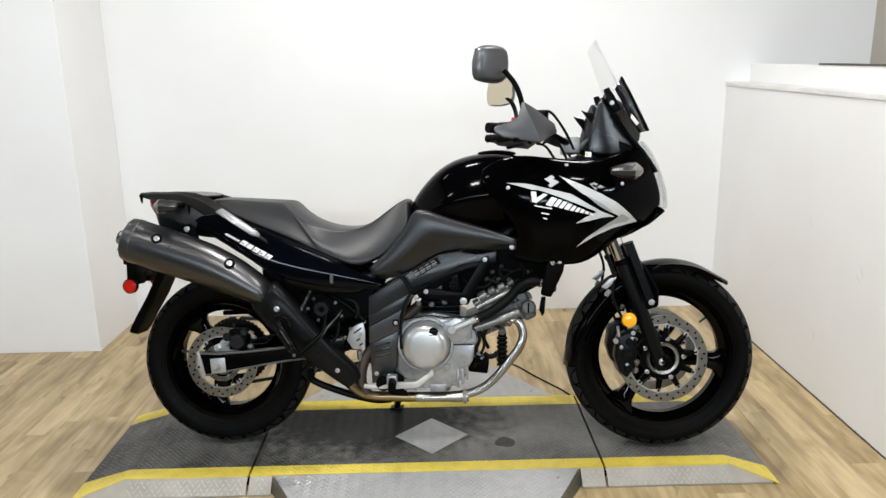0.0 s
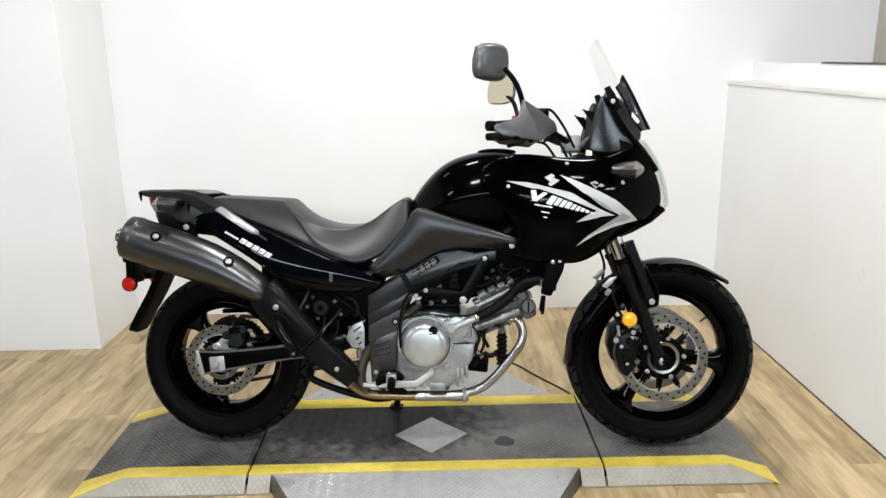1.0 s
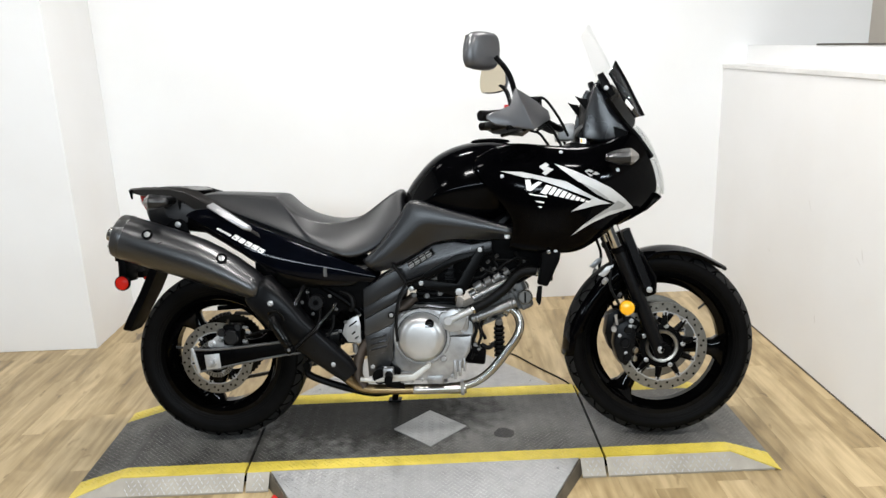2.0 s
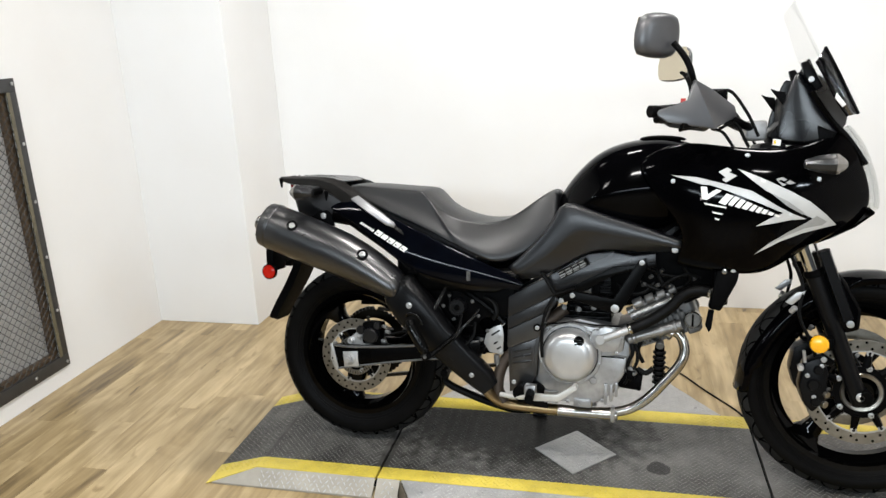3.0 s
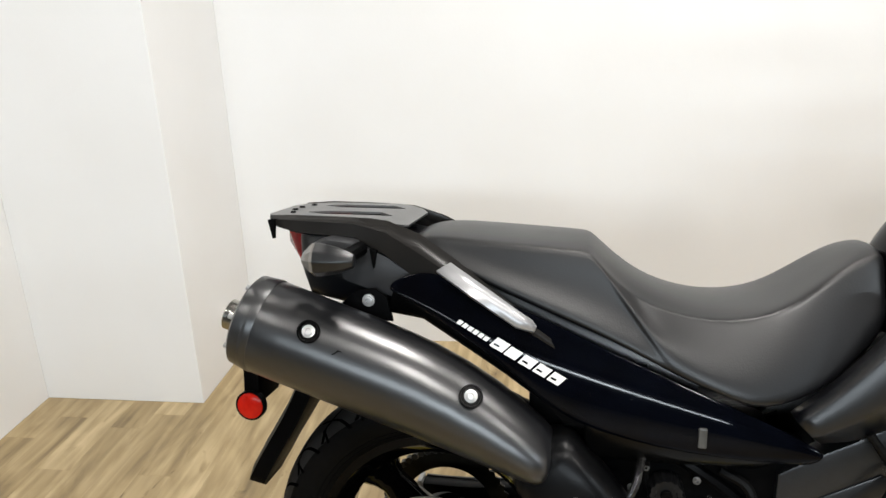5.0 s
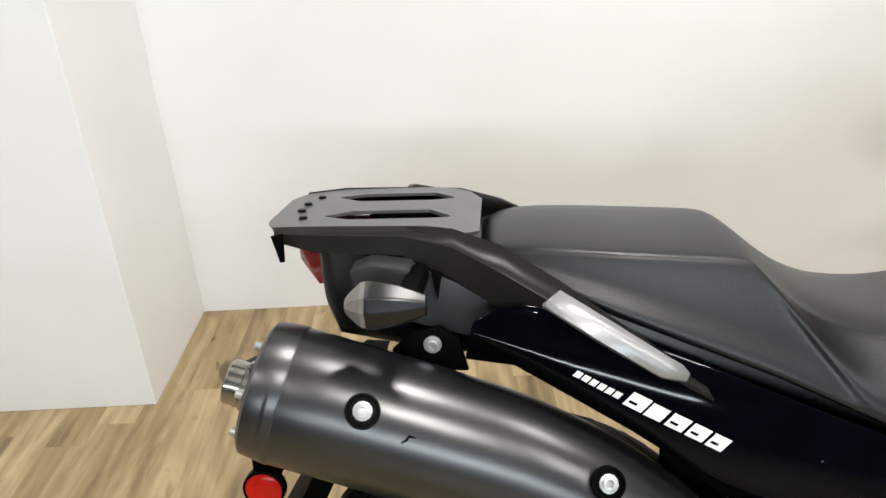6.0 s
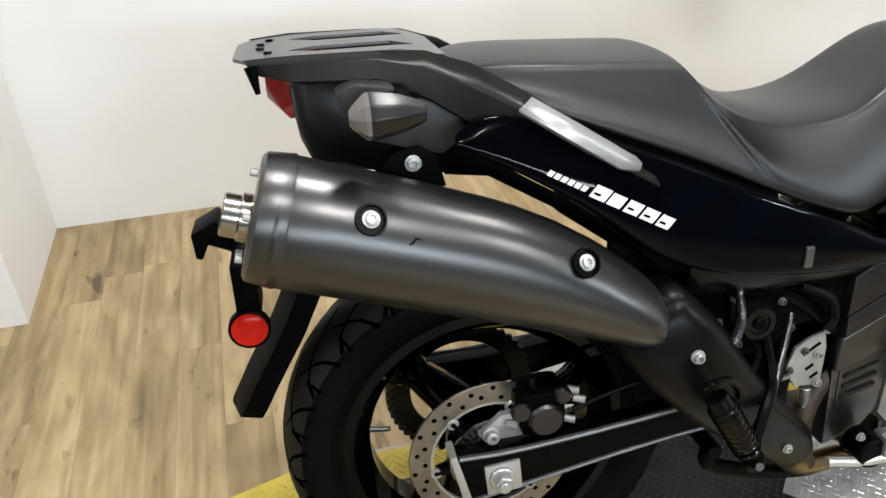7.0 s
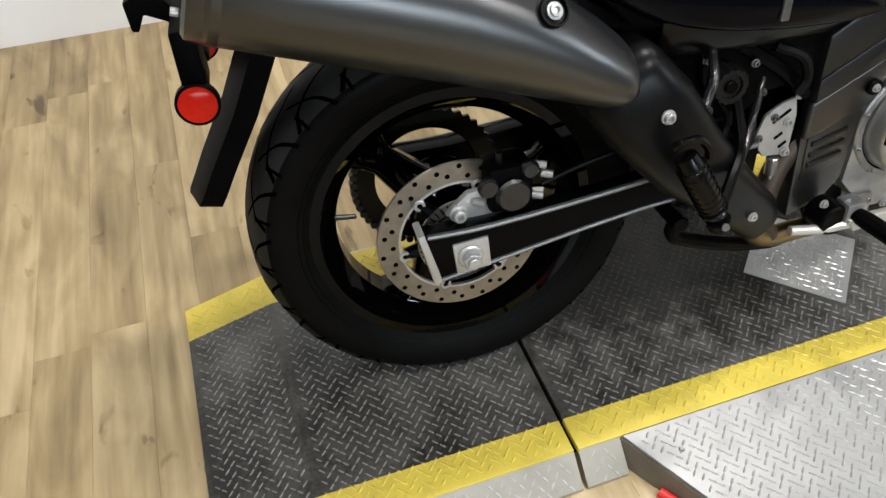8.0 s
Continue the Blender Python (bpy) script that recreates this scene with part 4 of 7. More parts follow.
    part("tail_light", loft(halves([(-.247, [(0, .884), (.042, .882), (.054, .874), (.052, .850), (.042, .844), (0, .842)]), (-.223, [(0, .886), (.052, .884), (.070, .876), (.068, .824), (.052, .820), (0, .818)]), (-.17, [(0, .888), (.06, .886), (.080, .876), (.074, .833), (.06, .828), (0, .828)])])), RED_LAMP, under, "red tail light lens", smooth=50)
    return out[0]


TAIL = tail()


DARK_RAIL = material("dark_rail_paint", (0.009, 0.0085, 0.008), 0.34, 0.0, second=(0.016, 0.0145, 0.013), scale=16, bump=0.05, rough_var=0.08, spec=0.18)


def rack():
    outline = [(-.280, .054), (-.264, .086), (-.215, .094), (-.085, .094), (-.052, .100), (-.036, .076)]
    bm = bmesh.new()
    zt = lambda x: .899 - .014 * max(0, (x + .08)) / .05 if x > -.08 else (.899 - .003 * max(0, (-.22 - x)) / .05)
    # the top is built as strips round two long slots
    xs = [-.280, -.264, -.215, -.185, -.095, -.070, -.052, -.036]
    half = lambda x: np.interp(x, [p[0] for p in outline], [p[1] for p in outline])
    v = {}

    def vert(x, y, z):
        k = (round(x, 4), round(y, 4), round(z, 4))
        if k not in v:
            v[k] = bm.verts.new((x, y, z))
        return v[k]
    for a, b in zip(xs, xs[1:]):
        for s in (-1, 1):
            ia = {-.185: .024, -.095: .024}.get(a, .044)
            ib = {-.185: .024, -.095: .024}.get(b, .044)
            oa = {-.185: .062, -.095: .062}.get(a, .048)
            ob = {-.185: .062, -.095: .062}.get(b, .048)
            ha, hb = half(a), half(b)
            ia, ib, oa, ob = min(ia, ha * .6), min(ib, hb * .6), min(oa, ha * .7), min(ob, hb * .7)
            hole = a >= -.216 and b <= -.069
            strips = [(0, 0, ia, ib), (oa, ob, ha, hb)]
            if not hole:
                strips = [(0, 0, ia, ib), (ia, ib, oa, ob), (oa, ob, ha, hb)]
            for p, q, p2, q2 in strips:
                bm.faces.new([vert(a, s * p, zt(a)), vert(b, s * q, zt(b)), vert(b, s * q2, zt(b)), vert(a, s * p2, zt(a))])
    fix(bm)
    for f in bm.faces:
        if f.normal.z < 0:
            f.normal_flip()
    rk = part("luggage_rack", bm, GREY_RAIL, BIKE, "grey luggage rack with two long slots", smooth=0)
    md = rk.modifiers.new("thickness", "SOLIDIFY")
    md.thickness, md.offset = .004, -1
    # drop-down edges and grab rails
    for s in (-1, 1):
        rows = [[(-.266, s * .084, .896), (-.215, s * .094, .899), (-.120, s * .094, .898), (-.065, s * .097, .895), (-.012, s * .106, .878), (.05, s * .126, .843), (.11, s * .141, .802), (.195, s * .154, .744)],
                [(-.262, s * .093, .891), (-.215, s * .104, .892), (-.120, s * .105, .890), (-.065, s * .110, .878), (-.012, s * .122, .852), (.05, s * .144, .820), (.11, s * .158, .780), (.200, s * .165, .733)],
                [(-.258, s * .095, .884), (-.215, s * .105, .875), (-.120, s * .107, .871), (-.065, s * .112, .846), (-.012, s * .124, .812), (.05, s * .146, .784), (.11, s * .159, .752), (.206, s * .165, .722)],
                [(-.256, s * .084, .884), (-.215, s * .093, .872), (-.120, s * .095, .867), (-.065, s * .098, .842), (-.012, s * .108, .808), (.05, s * .131, .780), (.11, s * .146, .748), (.205, s * .154, .720)]]
        part("grab_rail", patch(rows), DARK_RAIL, BIKE, "dark grey grab rail", smooth=28, solid=.004)
        # separate silver sheet in place of the highlight along the rail's end
        tip = [[(.046, s * .152, .8435), (.103, s * .159, .8080), (.157, s * .164, .773), (.170, s * .164, .765)],
               [(.036, s * .160, .8385), (.094, s * .167, .8022), (.154, s * .170, .7655), (.177, s * .167, .757)],
               [(.028, s * .165, .834), (.084, s * .172, .798), (.147, s * .173, .758), (.174, s * .169, .751)],
               [(.029, s * .162, .831), (.085, s * .169, .794), (.148, s * .170, .755), (.173, s * .166, .748)]]
        part("rail_end", patch(tip), RAIL_HIGHLIGHT, BIKE, "grab rail end with its highlight painted silver", smooth=60, solid=.004)
        part("rack_hook", rod((-.259, s * .096, .892), (-.254, s * .101, .862), .0075, 8, r2=.003), MATTE_BLACK, rk)
        for x, y in ((-.250, .016), (-.240, .050)):
            part("rack_bolt", lathe([(0, .0025), (.004, .0025), (.0055, 0), (0, 0)], (x, s * y, .898), 12, axis="z"), SATIN_BLACK, rk)
    return rk


rack()


def turn_signal(x, y, z, s, back, sc=1.0, long=.075):
    """A wedge-shaped indicator; back: the lens points to the rear (-1) or front (+1)."""
    b = back
    w = [(0.0, .022, .0265), (.10, .0225, .027), (.55, .018, .022), (.85, .012, .015), (1.0, .009, .011)]
    rings = []
    for f, ry, rz in w:
        cx = x - b * f * long * sc
        ring = []
        for u, v in ((0, 1), (.75, .55), (1, 0), (.75, -.65), (0, -1), (-.75, -.65), (-1, 0), (-.75, .55)):
            ring.append((cx, y + u * ry * sc, z + v * rz * sc))
        rings.append(ring)
    body = part("turn_signal", loft(rings), DARK_GREY, BIKE, "dark turn signal with a clear lens", smooth=25, bevel=.0015)
    lr = []
    for f, k in ((-.34, .30), (-.28, .52), (-.06, 1.04), (.02, 1.08)):
        cx = x - b * f * long * sc
        lr.append([(cx, y + u * .0205 * k * sc, z + v * .0245 * k * sc) for u, v in ((0, 1), (.75, .55), (1, 0), (.75, -.65), (0, -1), (-.75, -.65), (-1, 0), (-.75, .55))])
    part("signal_lens", loft(lr), SMOKE_LENS, body, "clear signal lens", smooth=25)
    part("signal_stalk", rod((x - b * .04 * sc, y, z), (x - b * .045 * sc, y - s * .085, z + .002), .012, 10), MATTE_BLACK, body)
    return body


for s in (-1, 1):
    turn_signal(-.143, s * .212, .853, s, -1, .95, .062)
    turn_signal(1.400, s * .235, .957, s, 1)


def muffler():
    a, b = Vector((-.268, -.166, .742)), Vector((.215, -.168, .585))
    way = (b - a).normalized()
    up = Vector((0, 0, 1)) - way * way.z
    up.normalize()
    side = way.cross(up)
    rings = []
    n = 32
    L = (b - a).length
    # the upper side slopes down towards the front, the lower side runs straight
    for f, top, low, w in ((0.0, .066, .066, .064), (.006, .072, .072, .070), (.03, .0750, .0755, .0735), (.15, .0750, .0755, .0735), (.35, .0740, .0750, .0735), (.48, .0720, .0745, .0733), (.56, .0690, .0742, .0732), (.67, .0602, .0742, .0730), (.78, .0462, .0742, .0728), (.88, .0285, .0742, .0715), (.94, .0155, .0735, .0695), (.972, .0060, .0720, .0655), (.990, -.004, .068, .058), (1.0, -.016, .060, .045)):
        c = a + way * (f * L) + up * ((top - low) / 2)
        h = (top + low) / 2
        rings.append([tuple(c + side * (w * math.cos(t)) + up * (h * math.sin(t))) for t in (2 * math.pi * k / n for k in range(n))])
    mf = part("muffler", loft(rings), MUFFLER_GREY, BIKE, "satin dark grey muffler with a bolted cover", smooth=50)
    # dark end band and cap
    rings = []
    for h, r in ((-.004, .040), (-.004, .060), (-.006, .062), (-.008, .067), (-.004, .0728), (.026, .0768), (.028, .076)):
        c = a + way * h
        rings.append([tuple(c + r * (side * math.cos(t) * .97 + up * math.sin(t))) for t in (2 * math.pi * k / n for k in range(n))])
    part("end_cap", loft(rings), MUFFLER_GREY, mf, smooth=40)
    rings = []
    for h, r in ((-.008, .046), (-.008, .054), (-.004, .056), (-.004, .048)):
        c = a + way * h
        rings.append([tuple(c + r * (side * math.cos(t) + up * math.sin(t))) for t in (2 * math.pi * k / n for k in range(n))])
    part("end_ring", loft(rings), GOLD_STEEL, mf, smooth=30)
    o = a + up * -.004
    rings = []
    for h, r in ((-.010, .0275), (-.020, .0275), (-.022, .0245), (-.038, .0245), (-.040, .0225), (-.038, .020), (-.012, .020)):
        c = o + way * h
        rings.append([tuple(c + r * (side * math.cos(t) + up * math.sin(t))) for t in (2 * math.pi * k / n for k in range(n))])
    part("outlet_pipe", loft(rings), STEEL, mf, "polished steel outlet pipe", smooth=40)
    for k in range(6):
        t = 2 * math.pi * k / 6 + .3
        c = a + .054 * (side * math.cos(t) + up * math.sin(t))
        part("rivet", rod(c - way * .018, c - way * .010, .0045, 10), BRIGHT, mf)
    # recessed bolts of the cover
    for x, z, r in ((-.164, .751, .0755), (.078, .668, .070)):
        f = (x - a.x) / (b.x - a.x)
        c = a + (b - a) * f
        dz = z - c.z
        th = math.asin(max(-1, min(1, dz / r)))
        out = (-math.cos(th) * Vector((0, 1, 0)) + math.sin(th) * up).normalized()
        p = c + out * (r + .0005)
        ringp = [(.0180, -.002), (.0172, .0012), (.0150, .0012), (.0135, -.004)]
        e1 = out.orthogonal().normalized()
        e2 = out.cross(e1)
        rings = [[tuple(p + out * h + q * (e1 * math.cos(t) + e2 * math.sin(t))) for t in (2 * math.pi * k / 24 for k in range(24))] for q, h in ringp]
        part("bolt_recess", loft(rings), SATIN_BLACK, mf, smooth=40)
        part("cover_bolt", bolt(*(p - out * .001), .0088, .006, tuple(out)), BRIGHT, mf)
    # hanger
    hg = part("muffler_hanger", prism([(-.135, .765), (-.11, .787), (-.08, .792), (-.06, .778), (-.05, .74), (-.12, .74)], -.125, -.117, .002), MATTE_BLACK, BIKE, "black muffler hanger bracket")
    bolt_part(hg, -.089, -.126, .773, .009)
    # front section of the heat cover, running down to the engine
    secs = [(Vector((.178, -.172, .572)), .040, .036), (Vector((.186, -.178, .563)), .056, .046), (Vector((.196, -.182, .551)), .060, .051), (Vector((.24, -.184, .500)), .064, .052), (Vector((.31, -.176, .418)), .056, .046), (Vector((.385, -.162, .345)), .047, .040), (Vector((.455, -.148, .280)), .040, .034), (Vector((.480, -.142, .250)), .030, .026)]
    way2 = (secs[-1][0] - secs[0][0]).normalized()
    up2 = Vector((0, -1, 0)).cross(way2).normalized()
    soft = lambda v: math.copysign(abs(v) ** .62, v)
    rings = [[tuple(c + rw * up2 * soft(math.sin(t)) + ry * Vector((0, 1, 0)) * soft(math.cos(t))) for t in (2 * math.pi * k / 32 for k in range(32))] for c, rw, ry in secs]
    part("shield_gasket", rod((.150, -.164, .578), (.190, -.174, .548), .036, 24), GAP, mf)
    hs = part("heat_shield", loft(rings), SHIELD_BLACK, BIKE, "matte black exhaust heat shield", smooth=60)
    bolt_part(hs, .241, -.236, .517, .0085, h=.009)
    bolt_part(hs, .43, -.19, .30, .007)
    hs.location = (.002, .013, -.003)
    return mf


MUFFLER = muffler()


def rear_plate():
    rows = []
    for x, z, w in ((-.195, .70, .050), (-.228, .62, .056), (-.272, .53, .056), (-.316, .455, .054), (-.336, .418, .052), (-.345, .402, .046), (-.347, .394, .034)):
        rows.append([(x + .030, -w - .004, z - .004), (x, -w, z), (x - .012, 0, z + .006), (x, w, z), (x + .030, w + .004, z - .004)])
    part("rear_mudguard", loft(rows), MATTE_BLACK, BIKE, "black rear mudguard flap", smooth=40)
    part("plate_bracket", prism([(-.368, .676), (-.335, .692), (-.305, .655), (-.285, .60), (-.30, .598), (-.322, .648), (-.348, .660), (-.358, .640), (-.366, .642)], -.030, .030, .003), MATTE_BLACK, BIKE)
    for s in (-1, 1):
        part("reflector_arm", block(-.318, -.290, min(s * .106, s * .02), max(s * .106, s * .02), .575, .66, .004), MATTE_BLACK, BIKE)
        part("red_reflector", lathe([(0, s * .010), (.017, s * .009), (.0225, s * .006), (.0235, 0), (.0235, -s * .006), (0, -s * .006)], (-.305, s * .106, .574), 32), RED_LENS, BIKE, "round red side reflector", smooth=40)
        part("reflector_rim", lathe([(.0232, -s * .006), (.0262, -s * .006), (.0262, s * .005), (.0232, s * .006)], (-.305, s * .106, .574), 32, closed=True), MATTE_BLACK, BIKE)


rear_plate()


def swingarm():
    for s in (-1, 1):
        y0, y1 = s * .106, s * .140
        pts = [(-.056, .345), (.04, .346), (.217, .364), (.448, .3975), (.448, .340), (.263, .322), (.02, .277), (-.040, .266)]
        arm = part("swingarm", prism(pts, y0, y1, .005), SATIN_BLACK, BIKE, "black aluminium swingarm", smooth=30)
        part("swingarm_cap", prism([(-.066, .349), (-.056, .351), (-.034, .264), (-.046, .260)], s * .104, s * .143, .002), BRIGHT, arm, "bright swingarm end cap")
        part("swingarm_edge", tube([(-.052, s * .1405, .3445), (.04, s * .1405, .3455), (.217, s * .1395, .3635), (.444, s * .1395, .3965)], .0042, 8, 3), GREY_RAIL, arm)
        part("swingarm_edge", tube([(-.036, s * .1405, .2675), (.02, s * .1405, .2785), (.263, s * .1395, .323), (.444, s * .1395, .340)], .0036, 8, 3), GREY_RAIL, arm)
        part("axle_plate", prism([(-.018, .326), (.034, .331), (.038, .280), (-.013, .275)], s * .140, s * .145, .002), BRIGHT, arm, "bright chain adjuster plate")
        bm = rod((.007, s * .144, .303), (.007, s * .150, .303), .019, 20)
        bm = rod((.007, s * .150, .303), (.007, s * .163, .303), .014, 6, bm)
        bm = rod((.007, s * .161, .303), (.007, s * .168, .303), .009, 16, bm)
        part("axle_nut", bm, BRIGHT, arm)
    part("swingarm_pivot", block(.43, .585, -.098, .098, .348, .396, .01), SATIN_BLACK, BIKE)
    part("swingarm_bridge", block(.36, .46, -.11, .11, .345, .405, .01), SATIN_BLACK, BIKE)
    part("axle", rod((.007, -.12, .303), (.007, .12, .303), .014, 16), SATIN_BLACK, BIKE)
    # rear caliper on its bracket
    part("caliper_bracket", prism([(-.018, .355), (.015, .385), (.05, .39), (.10, .372), (.12, .36), (.05, .345), (.02, .33)], -.112, -.100, .003), BRIGHT, BIKE)
    c = part("brake_caliper", block(.042, .108, -.128, -.070, .352, .425, .012), MATTE_BLACK, BIKE, "black rear brake caliper")
    part("caliper_piston", lathe([(0, -.012), (.022, -.012), (.026, -.008), (.026, 0), (0, 0)], (.075, -.128, .384), 24), DARK_GREY, c)
    part("caliper_boss", lathe([(0, -.010), (.012, -.010), (.015, -.006), (.015, 0), (0, 0)], (.040, -.126, .400), 18), DARK_GREY, c)
    part("caliper_boss", lathe([(0, -.010), (.010, -.010), (.013, -.006), (.013, 0), (0, 0)], (.100, -.126, .418), 18), DARK_GREY, c)
    part("bleed_nipple", rod((.062, -.110, .420), (.060, -.116, .445), .005, 8), DARK_GREY, c)
    for x, z in ((.112, .415), (.122, .398), (.108, .366), (.022, .372)):
        part("caliper_bolt", rod((x, -.112, z), (x + .016, -.119, z - .002), .0058, 10), BRIGHT, c)
    part("pin_bolt", bolt(.0, -.112, .358, .012, .016), BRIGHT, c)
    part("sensor_ring", lathe([(.050, -.002), (.066, -.002), (.066, .002), (.050, .002)], (.007, -.098, .303), 40, closed=True), DISC_STEEL, REAR_WHEEL)
    bm = None
    for k in range(40):
        t = 2 * math.pi * k / 40
        bm = rod((.007 + .053 * math.cos(t), -.1005, .303 + .053 * math.sin(t)), (.007 + .064 * math.cos(t), -.1005, .303 + .064 * math.sin(t)), .0012, 5, bm)
    part("sensor_slot", bm, GAP, REAR_WHEEL)
    # sprocket and chain on the far side
    teeth = []
    for k in range(90):
        teeth.append(.118 + (.006 if k % 2 else 0))
    ring = [((r) * math.cos(2 * math.pi * k / 90), .303 + r * math.sin(2 * math.pi * k / 90)) for k, r in enumerate(teeth)]
    bm = bmesh.new()
    outer = [[bm.verts.new((x, y, z)) for x, z in ring] for y in (.092, .098)]
    inner = [[bm.verts.new((.088 * math.cos(2 * math.pi * k / 90), y, .303 + .088 * math.sin(2 * math.pi * k / 90))) for k in range(90)] for y in (.092, .098)]
    for k in range(90):
        j = (k + 1) % 90
        bm.faces.new((outer[0][k], outer[0][j], outer[1][j], outer[1][k]))
        bm.faces.new((outer[0][k], inner[0][k], inner[0][j], outer[0][j]))
        bm.faces.new((outer[1][k], outer[1][j], inner[1][j], inner[1][k]))
        bm.faces.new((inner[0][k], inner[1][k], inner[1][j], inner[0][j]))
    part("sprocket", fix(bm), BRASS, REAR_WHEEL, "worn brass-coloured rear sprocket", smooth=0)
    bm = None
    run = []
    for k in range(60):
        f = k / 59
        run.append((.02 + f * .50, .095, .303 + .124 - f * .03))
        run.append((.02 + f * .50, .095, .303 - .124 + f * .09))
    for k in range(26):
        t = radians(95) + radians(170) * k / 25
        run.append((.124 * math.cos(t), .095, .303 + .124 * math.sin(t)))
    for x, y, z in run:
        bm = rod((x, y - .008, z), (x, y + .008, z), .0065, 8, bm)
    part("chain", bm, GOLD_CHAIN, BIKE, "greasy steel drive chain", smooth=30)
    part("chain_guard", prism([(-.05, .455), (.10, .465), (.36, .442), (.36, .425), (.1, .445), (-.05, .438)], .085, .12, .004), SATIN_BLACK, BIKE)


swingarm()


def frame_and_covers():
    for s in (-1, 1):
        y = lambda a, b: (min(s * a, s * b), max(s * a, s * b))
        top = curve_points([(.542, 0, .640), (.60, 0, .695), (.66, 0, .767), (.706, 0, .833), (.80, 0, .8095), (.92, 0, .775), (1.048, 0, .733)], 4)
        bot = curve_points([(.580, 0, .604), (.630, 0, .612), (.70, 0, .648), (.768, 0, .688), (.83, 0, .703), (.94, 0, .701), (1.04, 0, .704)], 4)
        rows = [[(a.lerp(b, f).x, s * w, a.lerp(b, f).z) for a, b in zip(top, bot)] for f, w in ((0, .135), (.0, .160), (.025, .168), (.07, .171), (.50, .174), (.56, .172), (.62, .167), (.95, .152), (.985, .146), (1.0, .138), (1.0, .11))]
        part("frame_cover", patch(rows), DARK_GREY, BIKE, "satin dark grey frame cover", smooth=50, solid=.004)
        fr = part("frame_spar", prism([(.536, .545), (.60, .584), (.642, .607), (.70, .645), (.776, .690), (.84, .700), (.905, .690), (.97, .70), (.97, .66), (.86, .635), (.80, .600), (.690, .546), (.675, .556), (.535, .478)], *y(.148, .10), .005), GREY_FRAME, BIKE, "grey frame spar", smooth=40)
        fr.location = (-.003, -s * .018, -.004)
        part("spar_band", prism([(.535, .480), (.675, .558), (.692, .545), (.668, .513), (.537, .444)], *y(.150, .10), .003), GREY_FRAME, fr, smooth=40)
        part("spar_flange", prism([(.690, .544), (.80, .598), (.86, .633), (.97, .658), (.97, .676), (.85, .655), (.79, .622), (.684, .566)], *y(.1500, .1), .003), SATIN_BLACK, fr, smooth=40)
        if s < 0:
            bar_rod = part("guard_rod", tube([(.640, -.158, .626), (.662, -.158, .596), (.680, -.158, .566)], .0062, 8), HOSE, BIKE, "black bent guard rod")
            part("rod_arm", tube([(.678, -.156, .563), (.705, -.150, .570), (.741, -.146, .584)], .0085, 8), SATIN_BLACK, bar_rod)
            part("wire_lead", tube([(.684, -.152, .562), (.664, -.168, .53), (.650, -.172, .48), (.646, -.168, .42), (.648, -.165, .37)], .005, 8), HOSE, bar_rod)
        lg = part("pivot_cover", prism([(.536, .41), (.64, .45), (.634, .37), (.630, .300), (.606, .268), (.545, .242)], *y(.148, .10), .006), COVER_GREY, BIKE, "grey plastic swingarm pivot cover", smooth=50)
        lg.location = (-.005, -s * .028, -.007)
        part("cover_fold", prism([(.537, .446), (.668, .515), (.656, .475), (.642, .434), (.630, .424), (.551, .388), (.536, .386)], *y(.156, .12), .006, segments=3), COVER_GREY, lg, smooth=50)
        part("rib_panel", prism([(.549, .390), (.626, .420), (.617, .335), (.552, .312)], *y(.1505, .14), .002), COVER_GREY, lg, smooth=40)
        for k in range(3):
            part("cover_rib", prism([(.556, .334 + k * .018), (.612, .347 + k * .020), (.613, .356 + k * .020), (.556, .342 + k * .018)], *y(.1545, .149), .002), GREY_FRAME, lg)
        part("cover_plug", rod((.631, s * .155, .459), (.631, s * .164, .459), .012, 18), SATIN_BLACK, lg)
        bolt_part(lg, .631, s * .163, .459, .006, out=(0, s, 0))
        br = part("engine_bracket", prism([(.940, .682), (.918, .672), (.850, .555), (.735, .572), (.690, .552), (.692, .530), (.735, .545), (.842, .512), (.872, .515), (.885, .54), (.945, .655)], *y(.135, .118), .003), SATIN_BLACK, BIKE, "black engine mounting bracket")
        for x, z, r in ((.928, .667, .007), (.856, .527, .011), (.730, .559, .007), (.697, .541, .007)):
            bolt_part(br, x, s * .136, z, r, out=(0, s, 0))
        part("frame_tube", tube([(.955, s * .11, .72), (1.06, s * .09, .80), (1.20, s * .05, .90)], .022, 10), SATIN_BLACK, BIKE)
        part("subframe_tube", tube([(.56, s * .105, .56), (.40, s * .11, .62), (.10, s * .10, .74), (-.10, s * .09, .80)], .012, 8), SATIN_BLACK, BIKE)
        part("subframe_tube", tube([(.555, s * .094, .45), (.45, s * .096, .50), (.33, s * .100, .56)], .012, 10), SATIN_BLACK, BIKE)
        bolt_part(BIKE, 1.017, s * .166, .712, .008, out=(0, s, 0))
        # lower tail cover with a curved top edge
        rows = [[(.250, s * .168, .636), (.286, s * .172, .648), (.312, s * .172, .668), (.36, s * .166, .664), (.426, s * .164, .642), (.519, s * .160, .608), (.552, s * .157, .598)],
                [(.246, s * .171, .605), (.280, s * .176, .618), (.308, s * .177, .633), (.36, s * .173, .628), (.426, s * .171, .612), (.510, s * .164, .590), (.540, s * .160, .583)],
                [(.255, s * .155, .562), (.280, s * .160, .572), (.310, s * .162, .578), (.36, s * .163, .576), (.43, s * .162, .572), (.49, s * .157, .567), (.52, s * .155, .567)],
                [(.250, s * .140, .548), (.280, s * .145, .549), (.310, s * .147, .550), (.36, s * .148, .551), (.43, s * .147, .552), (.48, s * .144, .552), (.50, s * .142, .553)]]
